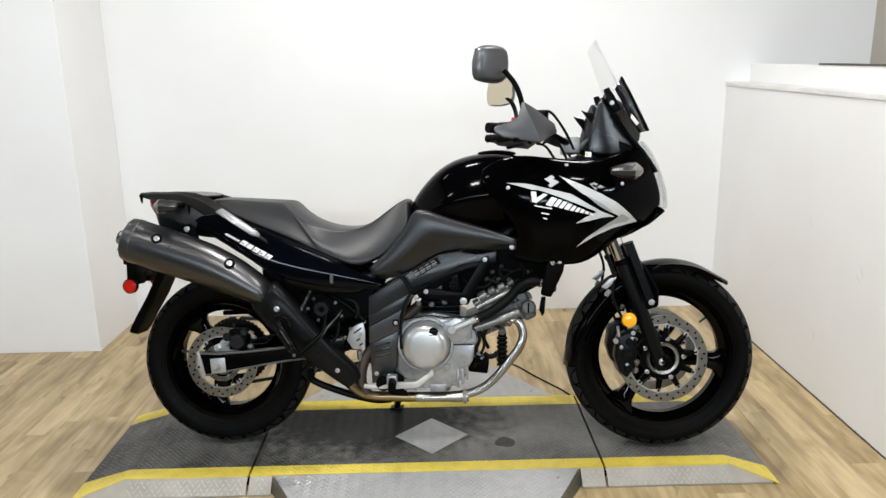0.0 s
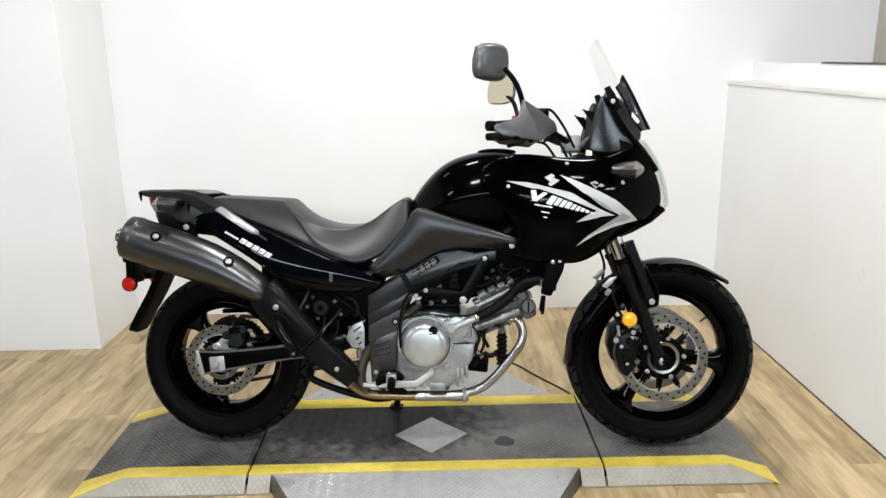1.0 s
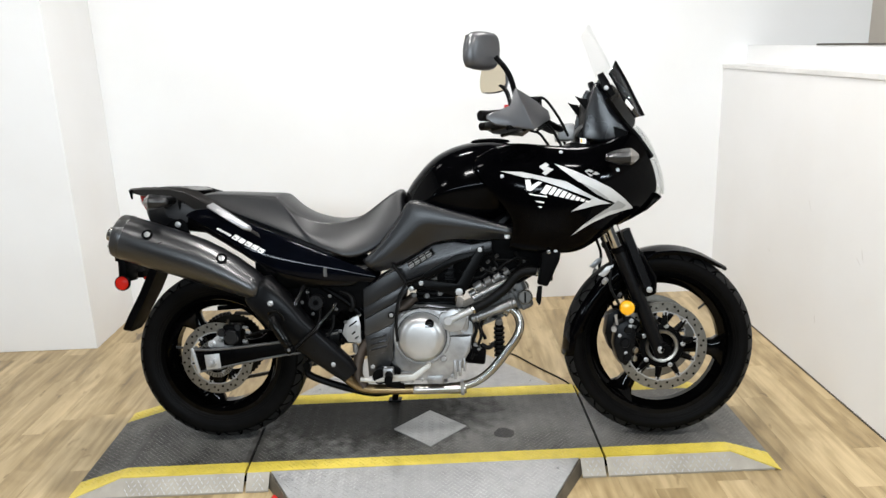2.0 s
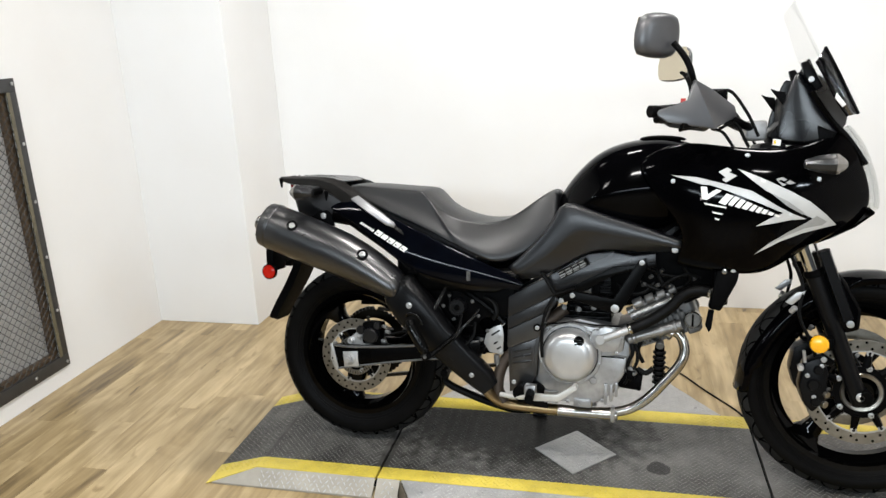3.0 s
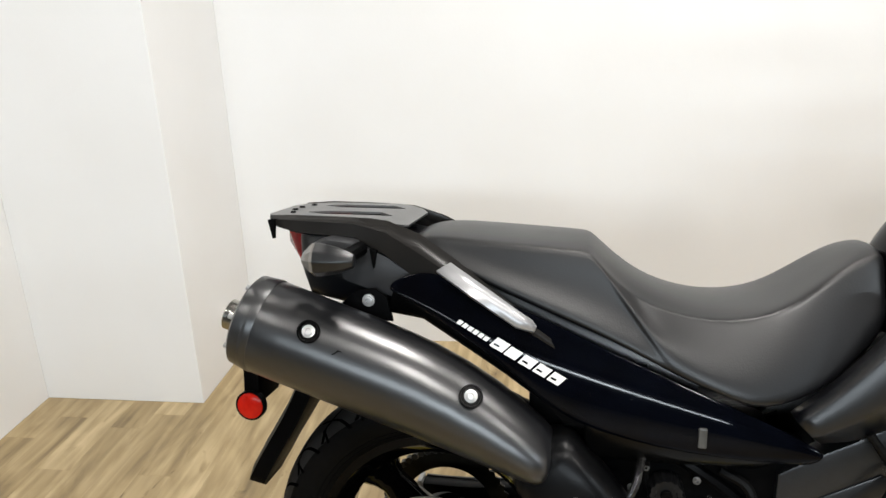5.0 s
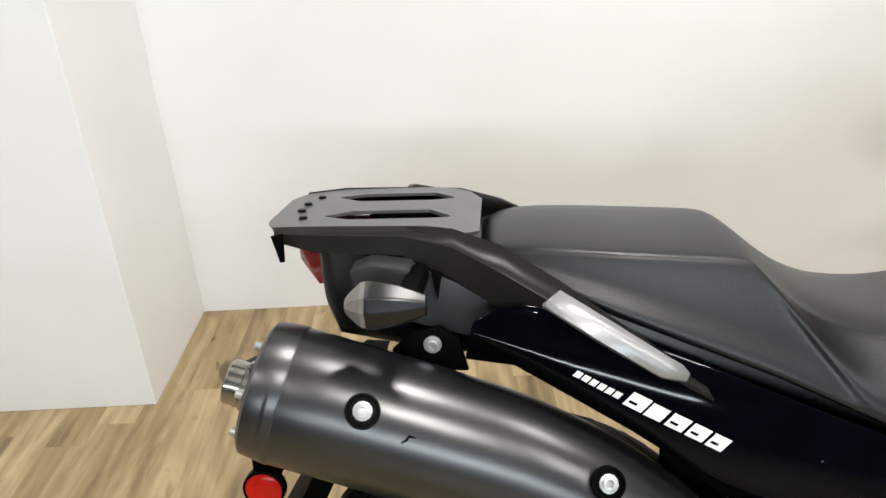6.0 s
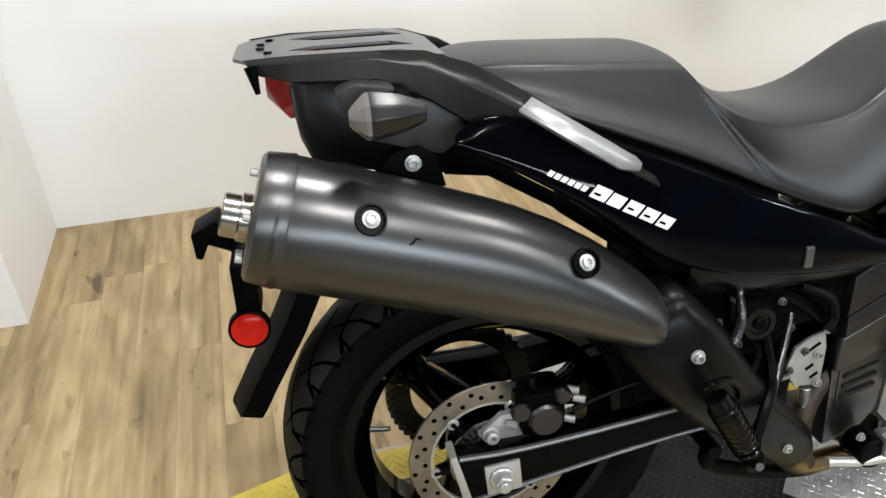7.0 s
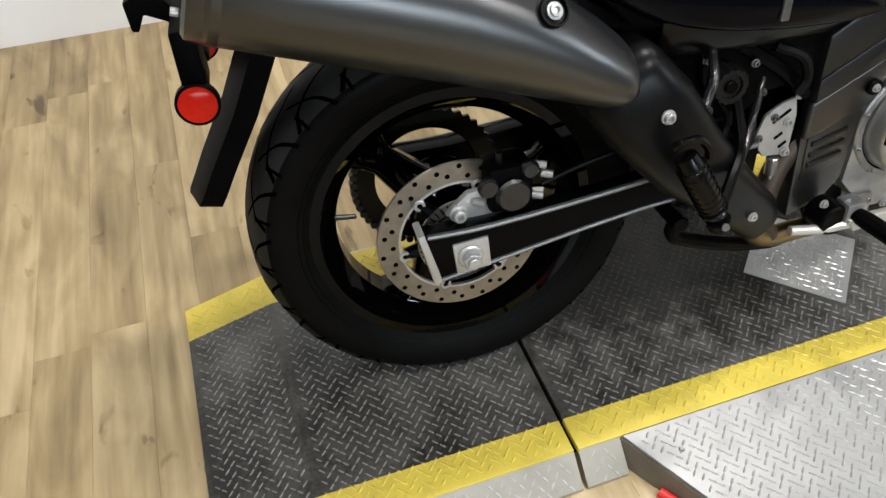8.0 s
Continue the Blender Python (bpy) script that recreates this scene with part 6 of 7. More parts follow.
def front_end():
    low, high = Vector((1.512, 0, .335)), Vector((1.26, 0, .99))
    for s in (-1, 1):
        o = Vector((0, s * .103, 0))
        way = (high - low).normalized()
        leg = part("fork_leg", rod(low + o - way * .045, low + o + way * .345, .0225, 24, r2=.0245), FORK_BLACK, BIKE, "black front fork leg")
        part("fork_tube", rod(low + o + way * .34, high + o, .0215, 20), CHROME, leg, "chrome fork tube")
        part("fork_seal", rod(low + o + way * .335, low + o + way * .355, .028, 22), MATTE_BLACK, leg)
        bm = rod((1.533, s * .085, .322), (1.533, s * .142, .322), .018, 20)
        part("axle_end", bm, SATIN_BLACK, leg)
        part("axle_bolt", bolt(1.520, s * .132, .322, .011, .01, (0, s, 0)), BRIGHT, leg)
        # guard in front of the leg
        gp = [(low + o + way * h + Vector((.034, s * .012, .012))) for h in (.20, .26, .34, .40)]
        part("fork_guard", loft([[tuple(p + Vector((u * .9, v, u * .35))) for u, v in ((-.012, -.026), (.014, -.022), (.020, 0), (.014, .022), (-.012, .026))] for p in gp]), FORK_BLACK, leg, smooth=50)
        c = part("front_caliper", prism([(1.365, .335), (1.375, .405), (1.415, .425), (1.440, .385), (1.435, .300), (1.405, .262), (1.380, .285)], *sorted((s * .125, s * .062)), .010), FORK_BLACK, BIKE, "black front brake caliper with bright fittings", smooth=40)
        for x, z in ((1.385, .37), (1.405, .31), (1.42, .40)):
            bolt_part(c, x, s * .126, z, .0055, out=(0, s, 0))
        for x, z, r in ((1.402, .345, .019), (1.410, .297, .016), (1.412, .388, .015)):
            part("piston_housing", rod((x, s * .118, z), (x, s * .133, z), r, 18, r2=r * .8), FORK_BLACK, c)
        part("bleed_nipple", rod((1.378, s * .118, .405), (1.372, s * .124, .440), .0048, 8), BRIGHT, c)
        part("banjo_bolt", rod((1.368, s * .112, .392), (1.366, s * .132, .390), .0085, 10), BRIGHT, c)
        part("pad_pin", rod((1.428, s * .110, .322), (1.440, s * .126, .318), .010, 12), DISC_STEEL, c)
        part("pad_pin", rod((1.424, s * .110, .292), (1.436, s * .126, .290), .010, 12), DISC_STEEL, c)
        part("caliper_stay", prism([(1.395, .425), (1.425, .432), (1.452, .415), (1.446, .398), (1.415, .408)], *sorted((s * .122, s * .100)), .003), SATIN_BLACK, c)
        bolt_part(c, 1.424, s * .123, .418, .007, BRIGHT, out=(0, s, 0))
        part("brake_line", tube([(1.405, s * .11, .42), (1.385, s * .13, .47), (1.355, s * .12, .54), (1.36, s * .11, .62), (1.33, s * .09, .70)], .005, 8), HOSE, BIKE)
        part("line_bracket", prism([(1.318, .572), (1.345, .60), (1.368, .607), (1.362, .59), (1.335, .565)], *sorted((s * .118, s * .108)), .002), BRIGHT, BIKE, "bright brake line bracket")
        part("line_clip", rod((1.335, s * .112, .545), (1.343, s * .124, .560), .008, 10), BRIGHT, BIKE)
        part("line_clip", rod((1.384, s * .118, .500), (1.388, s * .126, .512), .006, 10), DARK_ALLOY, BIKE)
        part("orange_reflector", lathe([(0, s * .009), (.018, s * .008), (.023, s * .005), (.024, 0), (.024, -s * .008), (0, -s * .008)], (1.404, s * .158, .468), 32), ORANGE_LENS, leg, "round orange side reflector", smooth=40)
        part("reflector_mount", block(1.395, 1.44, *sorted((s * .15, s * .118)), .45, .485, .003), MATTE_BLACK, leg)
    part("lower_clamp", block(1.30, 1.37, -.13, .13, .73, .77, .012), SATIN_BLACK, BIKE)
    part("upper_clamp", block(1.225, 1.295, -.13, .13, .985, 1.012, .012), SATIN_BLACK, BIKE)
    # mudguard over the front wheel
    pathp = curve_points([(1.205, 0, .285), (1.225, 0, .385), (1.275, 0, .485), (1.345, 0, .570), (1.44, 0, .630), (1.545, 0, .655), (1.65, 0, .640), (1.765, 0, .578)], 4)
    rows = []
    for i, p in enumerate(pathp):
        f = i / (len(pathp) - 1)
        w = .067 if f < .9 else .067 - (f - .9) * .35
        n = Vector((p.x - FW[0], 0, p.z - FW[2])).normalized()
        drop = .050 if .12 < f < .62 else .034
        if f > .62:
            drop = .034 - .02 * (f - .62) / .38
        rows.append([tuple(p + n * d + Vector((0, y, 0))) for y, d in ((-w, -drop), (-w * .98, -drop * .45), (-w * .78, -.010), (-w * .35, -.001), (0, 0), (w * .35, -.001), (w * .78, -.010), (w * .98, -drop * .45), (w, -drop))])
    mg = part("front_mudguard", patch(rows), GLOSS_BLACK, BIKE, "gloss black front mudguard", smooth=60, solid=.004)
    for s in (-1, 1):
        part("mudguard_stay", prism([(1.375, .66), (1.428, .685), (1.469, .636), (1.511, .563), (1.509, .505), (1.472, .493), (1.43, .56), (1.385, .62)], *sorted((s * .118, s * .070)), .012, segments=3), GLOSS_BLACK, mg, smooth=50)
        bolt_part(mg, 1.484, s * .118, .521, .009, out=(0, s, 0))
    # radiator with its side tank
    part("radiator", block(1.125, 1.165, -.16, .16, .56, .70, .008), SATIN_BLACK, BIKE, "black radiator")
    part("radiator_tank", prism([(1.190, .66), (1.186, .632), (1.146, .545), (1.112, .553), (1.122, .60), (1.130, .66)], -.178, -.14, .008), MATTE_BLACK, BIKE)
    bolt_part(BIKE, 1.150, -.182, .660, .0062, STEEL)
part("horn", prism([(1.115, .545), (1.13, .545), (1.125, .49), (1.118, .48), (1.108, .50)], -.16, -.145, .002), MATTE_BLACK, BIKE)


front_end()


def cockpit():
    # headlight under a clear nose lens
    def nose(inset):
        r = []
        for z, xs, wy in ((1.062, 1.448, .085), (1.03, 1.478, .088), (.975, 1.506, .088), (.905, 1.530, .080), (.855, 1.538, .070), (.83, 1.535, .066)):
            r.append([(xs + math.cos(u * 1.45) * .032 - .012 - inset, wy * u, z) for u in (-1, -.75, -.5, -.25, 0, .25, .5, .75, 1)])
        return r
    part("headlight", patch(nose(.022)), CHROME, BIKE, "twin headlight reflector", smooth=180, subsurf=1)
    part("headlight_lens", patch(nose(0)), LAMP_CLEAR, BIKE, "clear headlight lens", smooth=180, subsurf=1, solid=.003)
    part("headlight_divider", prism([(1.445, 1.045), (1.492, .985), (1.520, .905), (1.528, .84), (1.49, .84), (1.44, .98)], -.008, .008, .002), MATTE_BLACK, BIKE)
    rows = [[(1.525, y, .838 - abs(y) * .1) for y in (-.075, -.04, 0, .04, .075)], [(1.548 - abs(y) * .25, y, .822) for y in (-.075, -.04, 0, .04, .075)], [(1.50 - abs(y) * .2, y, .785) for y in (-.075, -.04, 0, .04, .075)], [(1.44 - abs(y) * .2, y, .752) for y in (-.075, -.04, 0, .04, .075)], [(1.38, y, .735) for y in (-.09, -.04, 0, .04, .09)]]
    part("nose_cowl", patch(rows), MATTE_BLACK, BIKE, "matte black beak under the headlight", smooth=60, solid=.005)
    # upper cowl between the fairing and the screen
    for flip in (False, True):
        rows = [[(1.262, -.125, 1.012), (1.30, -.13, 1.006), (1.36, -.118, 1.002), (1.42, -.09, 1.03), (1.452, -.07, 1.06)],
                [(1.270, -.122, 1.09), (1.305, -.128, 1.09), (1.355, -.112, 1.085), (1.41, -.085, 1.098), (1.452, -.06, 1.10)],
                [(1.292, -.118, 1.16), (1.312, -.12, 1.16), (1.345, -.105, 1.155), (1.39, -.08, 1.16), (1.425, -.05, 1.145)],
                [(1.310, -.112, 1.205), (1.318, -.112, 1.20), (1.335, -.10, 1.195), (1.36, -.078, 1.20), (1.385, -.045, 1.20)]]
        part("cockpit_cowl", patch(rows, flip=flip), DARK_GREY, BIKE, "dark grey cockpit side cowl", smooth=60, subsurf=1, solid=.005)
        s = 1 if flip else -1
        part("cowl_fin", prism([(1.247, 1.158), (1.262, 1.152), (1.285, 1.148), (1.29, 1.10), (1.276, 1.118)], *sorted((s * .12, s * .105)), .002), MATTE_BLACK, BIKE)
        part("screen_mount", prism([(1.318, 1.225), (1.335, 1.23), (1.352, 1.205), (1.375, 1.16), (1.36, 1.15), (1.33, 1.185)], *sorted((s * .125, s * .105)), .003), SATIN_BLACK, BIKE)
        bolt_part(BIKE, 1.345, s * .126, 1.18, .007, out=(0, s, 0))
        part("mount_rail", tube([(1.35, s * .112, 1.15), (1.40, s * .10, 1.08), (1.455, s * .085, 1.02), (1.50, s * .08, .955)], .008, 8), SATIN_BLACK, BIKE)
        # dark edge strip of the screen's base
        rows2 = [[(1.372, s * .132, 1.262), (1.402, s * .138, 1.205), (1.432, s * .138, 1.145), (1.462, s * .132, 1.088)], [(1.352, s * .140, 1.225), (1.376, s * .146, 1.180), (1.405, s * .146, 1.125), (1.436, s * .138, 1.082)]]
        part("screen_garnish", patch(rows2), SMOKED, BIKE, "smoked screen edge garnish", smooth=60, solid=.004)
        part("garnish_edge", tube(rows2[0], .0045, 8, 4), SATIN_BLACK, BIKE)
        part("garnish_edge", tube(rows2[1], .0035, 8, 4), SATIN_BLACK, BIKE)
        part("garnish_light", prism([(1.400, 1.128), (1.404, 1.142), (1.428, 1.112), (1.420, 1.104)], *sorted((s * .152, s * .146)), .002), WHITE_DECAL, BIKE)
    part("dash", block(1.285, 1.34, -.11, .11, 1.06, 1.15, .015), MATTE_BLACK, BIKE)
    part("dash_panel", prism([(1.25, 1.03), (1.27, 1.06), (1.30, 1.09), (1.42, 1.04), (1.40, 1.005), (1.27, 1.01)], -.11, .11, .006), SATIN_BLACK, BIKE)
    rows = []
    for f in (0, .2, .4, .6, .8, 1.0):
        z = 1.408 - f * .29
        x = 1.308 + f * .115 + f * f * .035
        w = .075 + .080 * math.sin(min(1, f * 1.2) * math.pi / 2)
        rows.append([(x - (.022 + .02 * f) * (abs(u) ** 2), w * u, z - (.03 * abs(u) ** 3 if f < .1 else 0)) for u in (-1, -.8, -.5, 0, .5, .8, 1)])
    part("windscreen", patch(rows), CLEAR, BIKE, "clear curved windscreen", smooth=180, subsurf=2, solid=.004)
    # white sticker on the cowl's edge
    part("sticker", prism([(1.258, 1.006), (1.278, 1.004), (1.279, 1.020), (1.259, 1.023)], -.133, -.131, 0), WHITE_DECAL, BIKE, "small white and orange sticker")
    part("sticker_mark", prism([(1.260, 1.008), (1.266, 1.0075), (1.267, 1.019), (1.261, 1.02)], -.134, -.1325, 0), ORANGE_LENS, BIKE)
    # handlebar, grips, levers, hand guards and mirrors
    hb = part("handlebar", tube([(.985, -.292, 1.078), (1.04, -.24, 1.085), (1.12, -.15, 1.088), (1.19, -.09, 1.06), (1.22, 0, 1.055), (1.19, .09, 1.06), (1.12, .18, 1.095), (1.04, .30, 1.095), (.985, .365, 1.09)], .0115, 12), SATIN_BLACK, BIKE, "black handlebar")
    for s in (-.80, 1):
        up = .016 if s < 0 else .028
        sg = -1 if s < 0 else 1
        part("grip", tube([(.958, s * .398, 1.072 + up), (1.0, s * .345, 1.078 + up), (1.045, s * .29, 1.083 + up)], .0165, 14), HOSE, hb, "black rubber grip")
        part("bar_end", rod((.938, s * .412, 1.073 + up), (.958, s * .392, 1.074 + up), .016, 18), SATIN_BLACK, hb)
        part("switch_housing", block(1.04, 1.10, *sorted((s * .30, s * .22)), 1.055 + up, 1.115 + up, .010), MATTE_BLACK, hb)
        if s < 0:
            part("kill_switch", block(1.014, 1.028, -.236, -.216, 1.108, 1.128, .003), RED_PLASTIC, hb, "red engine stop switch")
        part("lever", tube([(1.10, s * .25, 1.05 + up), (1.085, s * .31, 1.045 + up), (1.045, s * .375, 1.040 + up), (1.02, s * .405, 1.036 + up)], [.010, .008, .007, .008], 8), SATIN_BLACK, hb)
        part("reservoir", block(1.085, 1.135, *sorted((s * .225, s * .17)), 1.095 + up, 1.140 + up, .010), MATTE_BLACK, hb)
        up -= .016
        A1, A0, A2, B, C, D, E_, F, G, A3 = (1.030, s * .395, 1.118 + up), (.995, s * .405, 1.104 + up), (.953, s * .412, 1.090 + up), (1.045, s * .38, 1.170 + up), (1.085, s * .33, 1.150 + up), (1.150, s * .25, 1.108 + up), (1.158, s * .245, 1.082 + up), (1.100, s * .375, 1.044 + up), (.985, s * .412, 1.060 + up), (.960, s * .416, 1.076 + up)
        bm = bmesh.new()
        v = [bm.verts.new(p) for p in (B, A1, A0, A2, A3, G, F, C, D, E_)]
        bm.faces.new((v[0], v[1], v[2], v[3], v[4], v[5], v[6]))
        bm.faces.new((v[0], v[6], v[9], v[8], v[7]))
        part("hand_guard", fix(bm), GUARD_GREY, hb, "dark grey faceted hand guard", smooth=20, solid=.008, bevel=.003)
        part("mirror_stem", tube([(1.060, s * .30, 1.10 + up), (1.041, s * .35, 1.179), (1.022, s * .35, 1.226), (.990, s * .34, 1.268)] if s < 0 else [(1.06, .30, 1.10 + up), (1.050, .36, 1.20), (1.032, .38, 1.245), (1.01, .41, 1.262)], .0085, 10), SATIN_BLACK, hb)
        # mirror turned towards the rider
        c = Vector((.945, s * .32, 1.290)) if s < 0 else Vector((.992, .42, 1.288))
        nrm = Vector((-.62, -sg * .78, .05)).normalized()
        e1 = nrm.cross(Vector((0, 0, 1))).normalized()
        e2 = e1.cross(nrm)
        shape = [(-.070, -.036), (-.060, -.056), (.008, -.061), (.056, -.055), (.070, -.026), (.068, .040), (.052, .061), (-.020, .060), (-.062, .048), (-.072, 0)]
        out = []
        for d, k in ((-.030, .55), (-.026, .80), (-.014, .96), (0, 1.0), (.004, .99)):
            out.append([tuple(c + e1 * (u * k * -sg) + e2 * (w * k) + nrm * d) for u, w in shape])
        m = part("mirror", loft(out), GUARD_GREY, BIKE, "black rear-view mirror", smooth=60, subsurf=1)
        part("mirror_glass", loft([[tuple(c + e1 * (u * .90 * -sg) + e2 * (w * .90) + nrm * d) for u, w in shape] for d in (.0035, .0062)]), MIRROR, m, "mirror glass", smooth=60)
    for p in (((1.105, -.20, 1.145), (1.145, -.15, 1.149), (1.19, -.13, 1.093), (1.223, -.12, 1.030)), ((1.12, -.16, 1.05), (1.16, -.13, 1.065), (1.20, -.12, 1.0)), ((1.10, -.15, 1.05), (1.13, -.13, 1.04), (1.16, -.12, 1.0)), ((1.10, .18, 1.12), (1.16, .12, 1.12), (1.21, .08, 1.05), (1.24, .07, 1.0))):
        part("cable", tube(p, .0045, 8), HOSE, hb)
    part("bar_clamp", block(1.195, 1.25, -.07, .07, 1.02, 1.075, .008), ALLOY, hb)


cockpit()

# ---- graphics on the bodywork ----
from mathutils.bvhtree import BVHTree


def surface_of(ob):
    dg = bpy.context.evaluated_depsgraph_get()
    ev = ob.evaluated_get(dg)
    me = ev.to_mesh()
    tree = BVHTree.FromPolygons([v.co.copy() for v in me.vertices], [tuple(p.vertices) for p in me.polygons])
    ev.to_mesh_clear()
    return tree


def decal(name, outline, tree, mat, parent, label="", lift_by=.0012, grid=.012):
    """A thin film with the outline in x, z, laid onto the body from its right side."""
    bm = bmesh.new()
    f = bm.faces.new([bm.verts.new((x, 0, z)) for x, z in outline])
    xs, zs = [p[0] for p in outline], [p[1] for p in outline]
    for axis, lo, hi in ((0, min(xs), max(xs)), (2, min(zs), max(zs))):
        v = lo + grid
        while v < hi:
            co = [0, 0, 0]
            no = [0, 0, 0]
            co[axis], no[axis] = v, 1
            bmesh.ops.bisect_plane(bm, geom=list(bm.verts) + list(bm.edges) + list(bm.faces), plane_co=co, plane_no=no)
            v += grid
    bmesh.ops.triangulate(bm, faces=bm.faces)
    lost = []
    for v in bm.verts:
        hit = tree.ray_cast(Vector((v.co.x, -0.6, v.co.z)), Vector((0, 1, 0)))
        if hit[0] is None:
            lost.append(v)
        else:
            v.co = hit[0] + Vector((0, -lift_by, 0))
    bmesh.ops.delete(bm, geom=lost, context="VERTS")
    for f in bm.faces:
        f.normal_update()
        if f.normal.y > 0:
            f.normal_flip()
    return part(name, bm, mat, parent, label, smooth=180)


def bar(x, z, l, h, ang, slant=.35):
    """The outline of a slanted bar."""
    c, s = math.cos(radians(ang)), math.sin(radians(ang))
    pts = [(0, 0), (l, 0), (l + h * slant, h), (h * slant, h)]
    return [(x + u * c - v * s, z + u * s + v * c) for u, v in pts]


def graphics():
    t = surface_of(FAIRING)
    d = lambda n, o, m, lb="", k=.0012: decal(n, o, t, m, FAIRING, lb, k)
    d("arrow_graphic", [(0.998, 0.923), (1.065, 0.919), (1.136, 0.902), (1.205, 0.885), (1.267, 0.848), (1.307, 0.827), (1.348, 0.811), (1.307, 0.809), (1.262, 0.799), (1.219, 0.791), (1.25, 0.811), (1.279, 0.825), (1.239, 0.838), (1.17, 0.868), (1.113, 0.889), (1.064, 0.904)], SILVER_DECAL, "silver arrow graphic")
    d("arrow_graphic", [(1.167, 0.943), (1.199, 0.931), (1.233, 0.917), (1.296, 0.888), (1.353, 0.858), (1.398, 0.823), (1.433, 0.792), (1.393, 0.784), (1.342, 0.772), (1.285, 0.75), (1.222, 0.713), (1.256, 0.744), (1.302, 0.775), (1.347, 0.801), (1.364, 0.812), (1.341, 0.823), (1.296, 0.847), (1.25, 0.881), (1.242, 0.884), (1.205, 0.912)], SILVER_DECAL, "silver arrow graphic")
    d("arrow_shade", [(1.364, 0.812), (1.373, 0.82), (1.404, 0.803), (1.393, 0.793), (1.347, 0.786), (1.296, 0.764), (1.256, 0.741), (1.302, 0.775), (1.347, 0.801)], GREY_DECAL, "", .0018)
    d("arrow_gap", [(1.25, 0.881), (1.296, 0.859), (1.341, 0.827), (1.336, 0.823), (1.296, 0.845)], GREY_DECAL, "", .0018)
    # script lettering drawn as plain slanted shapes with a dark outline
    d("script_outline", [(1.070, .899), (1.098, .899), (1.120, .892), (1.165, .876), (1.215, .857), (1.285, .828), (1.275, .822), (1.205, .842), (1.150, .856), (1.125, .864), (1.094, .851), (1.074, .858)], GLOSS_BLACK, "", .0018)
    d("script_bar", [(1.076, 0.894), (1.092, 0.894), (1.095, 0.874), (1.116, 0.888), (1.129, 0.884), (1.093, 0.858), (1.08, 0.861)], WHITE_DECAL, "", .0024)
    for x, z, l, h in ((1.122, .852, .019, .030), (1.146, .848, .013, .026), (1.163, .843, .013, .024), (1.180, .839, .015, .021), (1.199, .834, .011, .018), (1.214, .830, .011, .016), (1.229, .827, .012, .013), (1.245, .824, .013, .009), (1.262, .820, .014, .006)):
        d("script_bar", bar(x, z, l, h, -19), WHITE_DECAL, "", .0024)
    # three shrinking white dashes, glints on the gloss painted as film
    d("painted_glint", [(1.085, .851), (1.144, .841), (1.142, .837), (1.090, .846)], WHITE_DECAL, "", .0018)
    d("painted_glint", [(1.107, .828), (1.135, .823), (1.133, .819), (1.110, .823)], WHITE_DECAL, "", .0018)
    d("painted_glint", [(1.114, .811), (1.128, .808), (1.126, .804), (1.116, .807)], WHITE_DECAL, "", .0018)
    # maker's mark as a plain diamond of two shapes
    d("emblem", [(1.119, 0.934), (1.142, 0.946), (1.153, .938), (1.140, .931), (1.150, .924), (1.140, .917)], SILVER_DECAL, "silver emblem", .0018)
    d("emblem", [(1.166, 0.924), (1.139, 0.906), (1.129, .914), (1.140, .921), (1.131, .928), (1.143, .935)], SILVER_DECAL, "silver emblem", .0018)
    d("small_mark", [(1.263, .917), (1.279, .922), (1.292, .915), (1.283, .911), (1.276, .915), (1.270, .911), (1.290, .902), (1.280, .898)], GREY_DECAL, "", .0018)
    d("small_mark", [(1.286, .906), (1.298, .914), (1.313, .906), (1.300, .903)], GREY_DECAL, "", .0018)
    for x, z in ((1.192, .977), (1.372, .916), (1.005, .906), (1.173, .662)):
        h = t.ray_cast(Vector((x, -.6, z)), Vector((0, 1, 0)))
        if h[0] is not None:
            part("fairing_bolt", bolt(h[0].x, h[0].y + .001, h[0].z, .0062, .004), BRIGHT, FAIRING)
    tm = surface_of(MUFFLER)
    decal("scuff_mark", [(-.113, .717), (-.108, .719), (-.105, .722), (-.099, .721), (-.100, .7225), (-.106, .7245), (-.109, .721), (-.114, .719)], tm, GAP, MUFFLER, "small black scuff", .0006, .004)
    t2 = surface_of(TAIL)
    # tail lettering as plain bars, a small word and a large one
    sl = -27.5
    at = lambda f, up: (.056 + f * .160 - up * .41, .757 - f * .086 + up * .91)
    n = 0
    for k in range(6):
        x, z = at(.02 + k * .050, .002)
        decal("letter_bar", bar(x, z, .0072, .0070, sl), t2, WHITE_DECAL, TAIL, "", .002)
    for k, (w, h) in enumerate(((.0215, .0165), (.0195, .0155), (.0205, .016), (.0205, .016), (.0195, .016))):
        x, z = at(.325 + k * .132, -.002)
        decal("letter_bar", bar(x, z, w, h, sl), t2, WHITE_DECAL, TAIL, "", .002)
        if k != 1:
            decal("letter_gap", bar(x + .006, z + .002, w * .42, .0028, sl), t2, GLOSS_BLACK, TAIL, "", .0026)
    # warning label on the frame spar
    LABEL_GREY = material("label_print", (0.20, 0.20, 0.20), 0.45, scale=40)
    lab = part("warning_label", prism([(.686, .630), (.768, .677), (.778, .657), (.697, .608)], -.1500, -.1484, 0), GAP, BIKE, "black warning label with unreadable grey lines")
    for k in range(3):
        for q in range(4):
            x, z = .6885 + q * .0195 + k * .0032, .6265 + q * .0114 - k * .0066
            l, h = (.0165, .0046) if k == 1 else (.014, .0026)
            part("label_bar", prism([(x, z), (x + l, z + l * .58), (x + l + h * .5, z + l * .58 - h), (x + h * .5, z - h)], -.1506, -.1501, 0), LABEL_GREY, lab)


